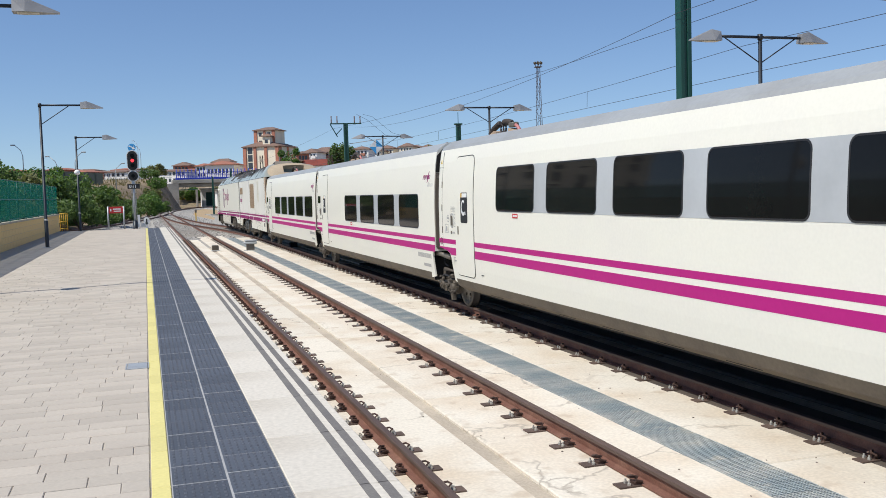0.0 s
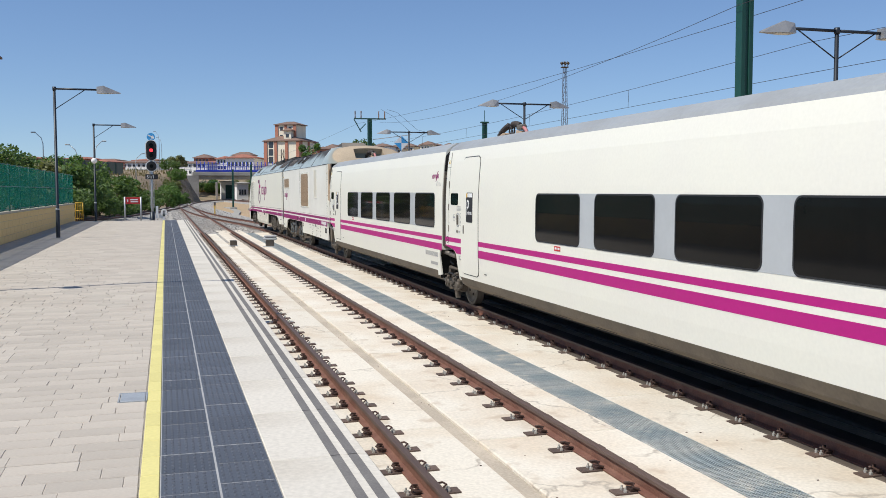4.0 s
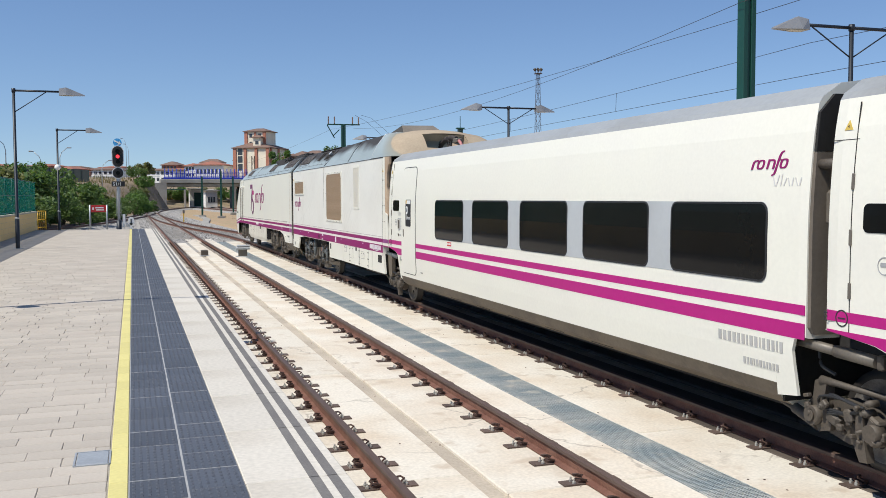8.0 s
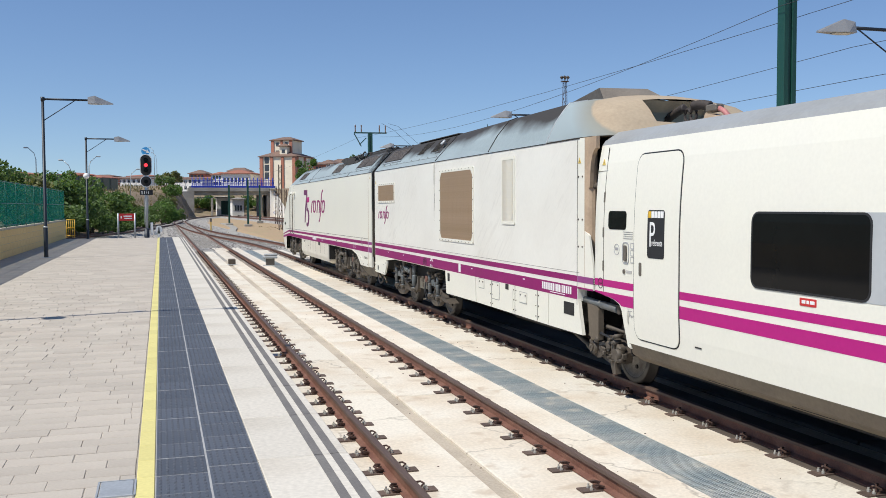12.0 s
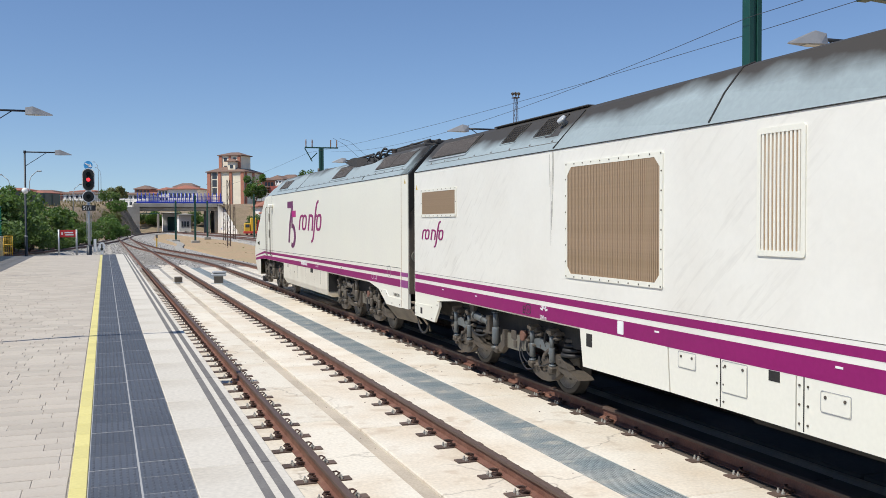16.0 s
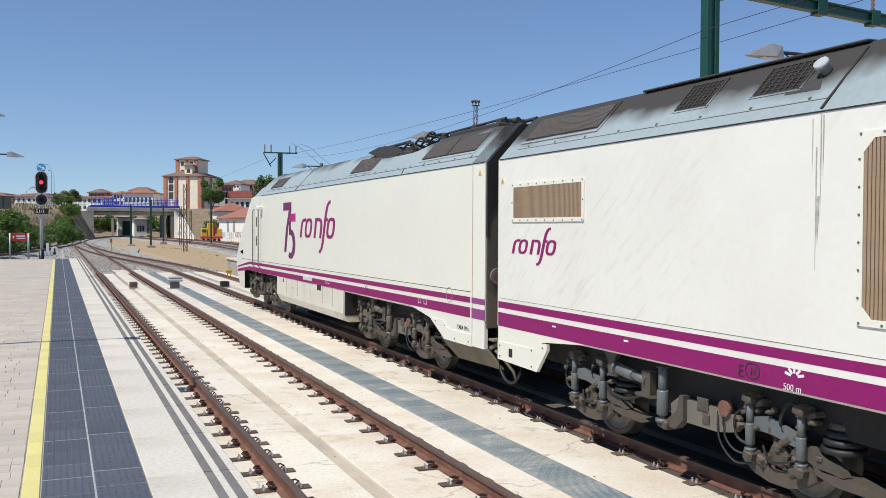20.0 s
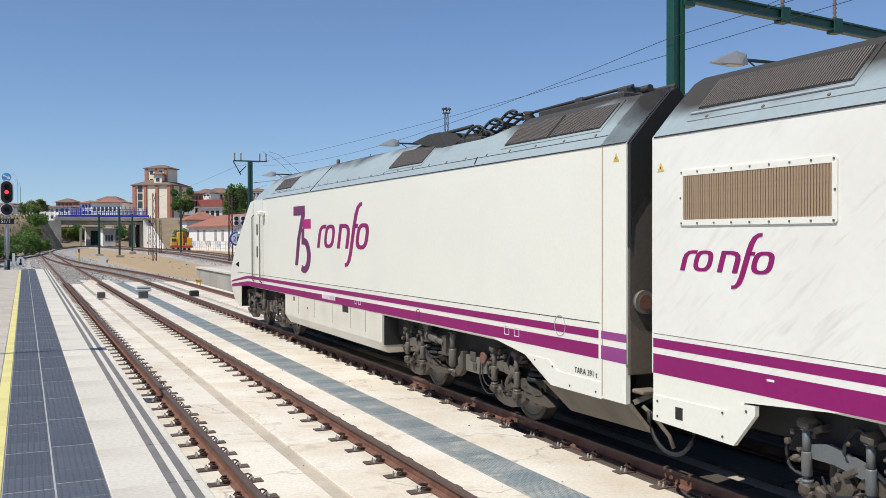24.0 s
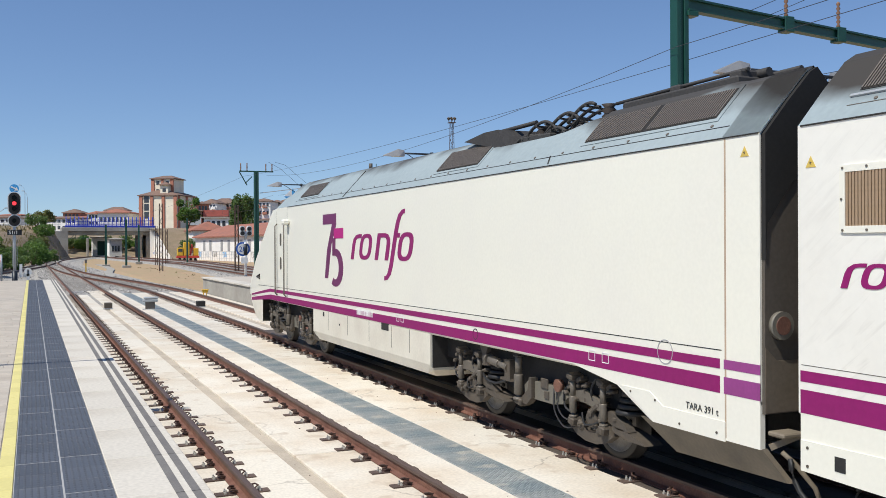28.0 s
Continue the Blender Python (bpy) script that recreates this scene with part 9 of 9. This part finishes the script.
for z in (7.9, 8.5, 9.15):
    bm = bmesh.new()
    bar(bm, (-28.5, 251.5, z), (7.0, 251.5, z), 0.09, 0.09)
    part("rail", bm, "galv", railing)
wing = thing("wing_wall", "pale sloping concrete wall beside the bridge, sprayed with graffiti", "wall", kind="structure")
bm = bmesh.new()
loft(bm, [[(x, y, z) for x, z in ((27.7, -0.6), (27.7, 7.0), (29.2, 7.2), (35.6, 3.0), (37.5, 2.4), (37.5, -0.6))] for y in (248.6, 249.2)])
part("panel", bm, "plaster", wing)
for x, z, w, h, mt in ((29.0, 0.9, 0.9, 1.5, "deep_blue"), (30.4, 0.7, 0.8, 1.3, "sign_blue"), (32.2, 0.6, 1.3, 0.9, "insul"), (34.0, 0.8, 0.9, 0.7, "gear")):
    bm = bmesh.new()
    loft(bm, [[(x + 0.5 * w * math.cos(a) * (1 + 0.25 * math.sin(5 * a + x)), y, z + 0.5 * h * math.sin(a) * (1 + 0.25 * math.cos(4 * a + x))) for a in [math.tau * k / 18 for k in range(18)]] for y in (248.58, 248.61)])
    part("graffiti", bm, mt, wing)
road_fence = thing("roadside_fence", "dark mesh fence along the road above the bank", "fence")
for k in range(9):
    bm = bmesh.new()
    bar(bm, (-19.5 + 1.45 * k, 200, left_height(-19.5 + 1.45 * k, 200) - 0.3), (-19.5 + 1.45 * k, 200, 8.9 - 0.11 * k), 0.07, 0.07)
    part("post", bm, "post_green", road_fence)
    if k < 8:
        bm = bmesh.new()
        x_left = -19.5 + 1.45 * k
        loft(bm, [[(x, 200.03, left_height(x, 200) + 0.1), (x, 200.05, left_height(x, 200) + 0.1), (x, 200.05, 8.85 - 0.076 * (x + 19.5)), (x, 200.03, 8.85 - 0.076 * (x + 19.5))] for x in (x_left, x_left + 0.72, x_left + 1.45)])
        part("mesh_panel", bm, "road_mesh", road_fence)

crane = thing("rail_crane", "yellow and red rail maintenance crane on the siding", "rail vehicle", m=Matrix.Translation((27.5, 186, -0.42)) @ Matrix.Rotation(radians(-4), 4, "Z") @ Matrix.Diagonal((0.48, 0.8, 0.70, 1)))
bm = bmesh.new()
soft_box(bm, -4.3, 4.3, -1.3, 1.3, 0.9, 1.5, 0.08)
part("chassis", bm, "machine_red", crane)
bm = bmesh.new()
soft_box(bm, -4.0, -1.8, -1.2, 1.2, 1.5, 3.7, 0.15)
cab = part("cab", bm, "machine_yellow", crane)
bm = bmesh.new()
quad_box(bm, -3.7, -2.1, -1.24, -1.18, 2.6, 3.4)
part("cab_window", bm, "pane", cab)
bm = bmesh.new()
soft_box(bm, -1.6, 0.6, -1.2, 1.2, 1.5, 5.2, 0.15)
part("engine_cover", bm, "machine_yellow", crane)
bm = bmesh.new()
bar(bm, (1.0, -0.4, 1.6), (1.6, -0.4, 4.6), 0.7, 0.6)
bar(bm, (1.6, -0.4, 4.4), (2.6, -0.4, 1.9), 0.5, 0.5)
part("crane_arm", bm, "machine_red", crane)
bm = bmesh.new()
soft_box(bm, 2.2, 4.1, -1.2, 1.2, 1.5, 3.6, 0.12)
part("rear_cab", bm, "machine_yellow", crane)
for x in (-3.0, -1.2, 1.2, 3.0):
    bm = bmesh.new()
    tube(bm, [(x, -0.95, 0.46), (x, 0.95, 0.46)], 0.46, 16)
    part("wheelset", bm, "under", crane)

dig = thing("excavator", "small yellow excavator beyond the bridge", "excavator", m=Matrix.Translation((10.2, 300, -0.4)))
bm = bmesh.new()
soft_box(bm, -1.3, 1.3, -1, 1, 0, 0.9, 0.2)
part("tracks", bm, "under", dig)
bm = bmesh.new()
soft_box(bm, -1.2, 1.2, -1, 1, 0.9, 2.9, 0.2)
part("cab", bm, "machine_yellow", dig)
bm = bmesh.new()
bar(bm, (0.8, 0, 1.8), (2.8, 0, 4.4), 0.35, 0.4)
bar(bm, (2.8, 0, 4.4), (3.8, 0, 2.0), 0.3, 0.35)
part("arm", bm, "machine_yellow", dig)

for x, y, z0, h, side in ((-14.6, 130, 4.6, 6.2, -1), (-10.6, 130, 4.6, 4.7, -1), (-8.4, 130, 4.6, 5.2, 1), (-4.0, 150, 4.4, 4.6, 1), (-1.1, 256, 7.2, 11.6, -1), (-0.5, 257, 7.2, 10.2, -1), (40, 256, 7, 9, -1)):
    p = thing("street_lamp", "grey street lamp on the road above the bank", "street lamp", "street lamps", Matrix.Translation((x, y, z0 - 1.5)))
    bm = bmesh.new()
    tube(bm, [(0, 0, 0), (0, 0, h * 0.85), (side * 0.2, 0, h * 0.97), (side * 0.9, 0, h + 0.5)], 0.07, 8, radii=[0.08, 0.055, 0.045, 0.04])
    part("post", bm, "galv", p)
    bm = bmesh.new()
    soft_box(bm, min(side * 0.85, side * 1.4), max(side * 0.85, side * 1.4), -0.12, 0.12, h + 0.42, h + 0.58, 0.04)
    part("lamp_head", bm, "galv", p)


# ---- plants ----
def crown(bm, rng, blobs, count, size):
    """Leaves: small bent quads scattered over and in the blobs."""
    for _ in range(count):
        cx, cy, cz, rx, ry, rz = rng.choice(blobs)
        u, v, r = rng.uniform(-1, 1), rng.uniform(0, math.tau), rng.uniform(0.55, 1.08)
        q = math.sqrt(1 - u * u)
        c = Vector((cx + rx * r * q * math.cos(v), cy + ry * r * q * math.sin(v), cz + rz * r * u))
        a = Vector((rng.uniform(-1, 1), rng.uniform(-1, 1), rng.uniform(-0.7, 0.7))).normalized()
        b = a.cross(Vector((rng.uniform(-1, 1), rng.uniform(-1, 1), rng.uniform(-1, 1)))).normalized()
        s = size * rng.uniform(0.6, 1.4)
        m = c + a.cross(b) * s * 0.25
        vs = [bm.verts.new(p) for p in (c - a * s, m - b * s * 0.55, c + a * s, m + b * s * 0.55)]
        bm.faces.new(vs)


def tree(name, x, y, z, h, r, seed, leaf, label, trunk=0.35, count=2600, size=0.16, bush=False):
    rng = random.Random(seed)
    t = thing(name, label, "shrub" if bush else "tree", "shrubs on the bank" if bush else "trees", Matrix.Translation((x, y, z)))
    bm = bmesh.new()
    th = h * (0.25 if bush else trunk)
    tips = []
    tube(bm, [(0, 0, -0.3), (0.05, 0, th * 0.5), (0, 0.05, th)], 0.1, 8, radii=[0.035 * h * (0.5 if bush else 0.8), 0.022 * h, 0.016 * h])
    for k in range(7):
        an = math.tau * k / 7 + rng.uniform(-0.3, 0.3)
        e = (r * 0.6 * math.cos(an), r * 0.6 * math.sin(an), th + (h - th) * rng.uniform(0.25, 0.8))
        tube(bm, [(0, 0, th * 0.8), (e[0] * 0.5, e[1] * 0.5, th + (e[2] - th) * 0.6), e], 0.05, 5, radii=[0.012 * h, 0.008 * h, 0.004 * h])
        tips.append(e)
    part("trunk", bm, "bark", t)
    blobs = [(0, 0, th + (h - th) * 0.55, r * 0.62, r * 0.62, (h - th) * 0.42)]
    for e in tips:
        blobs.append((e[0] * 1.1, e[1] * 1.1, e[2], r * rng.uniform(0.28, 0.45), r * rng.uniform(0.28, 0.45), (h - th) * rng.uniform(0.16, 0.28)))
    for _ in range(4):
        an = rng.uniform(0, math.tau)
        blobs.append((r * 0.7 * math.cos(an), r * 0.7 * math.sin(an), th + (h - th) * rng.uniform(0.1, 0.95), r * 0.3, r * 0.3, (h - th) * 0.15))
    bm = bmesh.new()
    crown(bm, rng, blobs, count, size)
    part("crown", bm, leaf, t)
    return t


shapes = [tree("shrub", -9 - 3 * k, 76, 0, 3.6 + 0.3 * k, 2.3, 30 + k, ("leaf", "leaf_dry", "leaf", "leaf_bright")[k], "dense green shrub on the dry bank", bush=True, count=2200, size=0.17) for k in range(4)]
r3 = random.Random(5)
spots = [(-7.4, 76), (-9.6, 74), (-6.6, 82), (-9.2, 81), (-5.6, 88), (-8.4, 88), (-4.9, 95), (-7.4, 96), (-11.5, 78), (-14, 74), (-17, 72), (-12.5, 84), (-4.2, 103), (-6.4, 104),
         (-3.4, 111), (-5.2, 113), (-2.6, 120), (-4.2, 124), (-1.6, 130), (0.4, 148), (2.2, 166), (1.6, 192), (0.8, 176), (2.6, 208), (1.2, 214), (3.0, 219), (31.5, 214), (35, 222), (39, 228), (12, 298), (8.5, 293), (15, 294), (18.5, 297), (22, 293), (25.5, 296), (29, 293), (10.5, 304), (20, 304)]
for _ in range(16):
    y = r3.uniform(98, 128)
    spots.append((8.2 - (225 - y) * 0.098 - r3.uniform(2.5, 10.0), y))
for k, (x, y) in enumerate(spots):
    src = shapes[k % 4]
    s = r3.uniform(0.95, 1.25) if y < 100 else r3.uniform(1.2, 1.5) if y > 280 else r3.uniform(0.8, 1.1)
    m = Matrix.Translation((x, y, (left_height(x, y) if x < 8 else 0.2 if y < 240 else -0.1) - 0.1 - 0.5 * (98 < y < 160))) @ Matrix.Rotation(r3.uniform(0, 6.28), 4, "Z") @ Matrix.Diagonal((s, s, s * r3.uniform(0.8, 1.15), 1))
    if k < 4:
        src.matrix_basis = m
    else:
        o = copy_thing(src, Matrix())
        o.matrix_basis = m
tree("tree", -9.8, 66, -0.5, 5.7, 2.3, 77, "leaf", "broad green tree behind the screen fence", count=3200, size=0.17)
tree("tree", 35.2, 236, 4.0, 9.6, 2.9, 79, "leaf_bright", "round-crowned green tree beside the railway", 0.38, 3600, 0.26)
tree("tree", 43.4, 210.5, -0.4, 14.6, 3.2, 80, "leaf", "tall green tree by the white building", 0.3, 3600, 0.28)
tree("tree", 57, 178, -0.4, 12.0, 4.2, 81, "leaf_bright", "tall green tree by the white building", 0.3, 3000, 0.28)
tree("tree", 66, 190, -0.4, 12.5, 4.6, 82, "leaf", "tall green tree by the white building", 0.3, 3000, 0.28)
tree("tree", 82, 200, 0, 13.0, 5.5, 83, "leaf", "tall green tree behind the train", 0.3, 3000, 0.3)

# dry weeds
rng = random.Random(9)
bm = bmesh.new()
for k in range(4000):
    if k < 3930:
        x, y = rng.uniform(-22, 6), rng.uniform(68, 235)
        z = left_height(x, y)
        if z < -0.3:
            continue
    else:
        y = rng.uniform(62, 150)
        x = 13.2 + rng.uniform(-1.6, 1.5)
        z = -0.36
    h = rng.uniform(0.12, 0.38) * (1.8 if y > 165 else 1 if k < 3930 else 0.35)
    an = rng.uniform(0, math.tau)
    dx, dy = 0.10 * math.cos(an), 0.10 * math.sin(an)
    lx, ly = rng.uniform(-0.2, 0.2), rng.uniform(-0.2, 0.2)
    bm.faces.new([bm.verts.new(p) for p in ((x - dx, y - dy, z - 0.05), (x + dx, y + dy, z - 0.05), (x + lx + dx * 0.3, y + ly + dy * 0.3, z + h), (x + lx - dx * 0.3, y + ly - dy * 0.3, z + h))])
solid("dry_weeds", bm, "weed", "dry yellow weeds on the bank and between the tracks", "grass", kind="stuff")


# ---- what moves ----
TRAVEL = [48.393, 46.854, 45.363, 43.878, 42.429, 40.998, 39.574, 38.143, 36.725, 35.337, 33.989, 32.683, 31.414, 30.166, 28.903, 27.626,
          26.437, 25.315, 24.211, 23.089, 21.962, 20.864, 19.802, 18.809, 17.830, 16.797, 15.805, 14.894, 14.029, 13.201, 12.412, 11.666,
          10.952, 10.239, 9.551, 8.883, 8.223, 7.586, 6.980, 6.385, 5.793, 5.242, 4.696, 4.146, 3.610, 3.099, 2.621, 2.182,
          1.782, 1.422, 1.079, 0.741, 0.442, 0.203, 0.052, 0.000, 0.000]


def motions():
    """The whole train rolls back towards the camera and comes to rest; its wheels turn with it."""
    for ob in (POWER, GEN, *COACHES):
        x, y, z = ob.matrix_basis.translation
        walk(ob, [(0.5 * k, Matrix.Translation((x, y + s, z))) for k, s in enumerate(TRAVEL)])
    fine = []
    for k, (a, b) in enumerate(zip(TRAVEL, TRAVEL[1:])):
        n = 3 if k < 14 else 2 if k < 46 else 1
        fine += [(0.5 * k + 0.5 * i / n, a + (b - a) * i / n) for i in range(n)]
    fine.append((28.0, TRAVEL[-1]))
    for w, x, y, z in WHEELS:
        turn = Matrix.Rotation(0 if x < 0 else math.pi, 4, "Z")
        walk(w, [(t, Matrix.Translation((x, y, z)) @ Matrix.Rotation(-s / 0.44, 4, "X") @ turn) for t, s in fine])


motions()
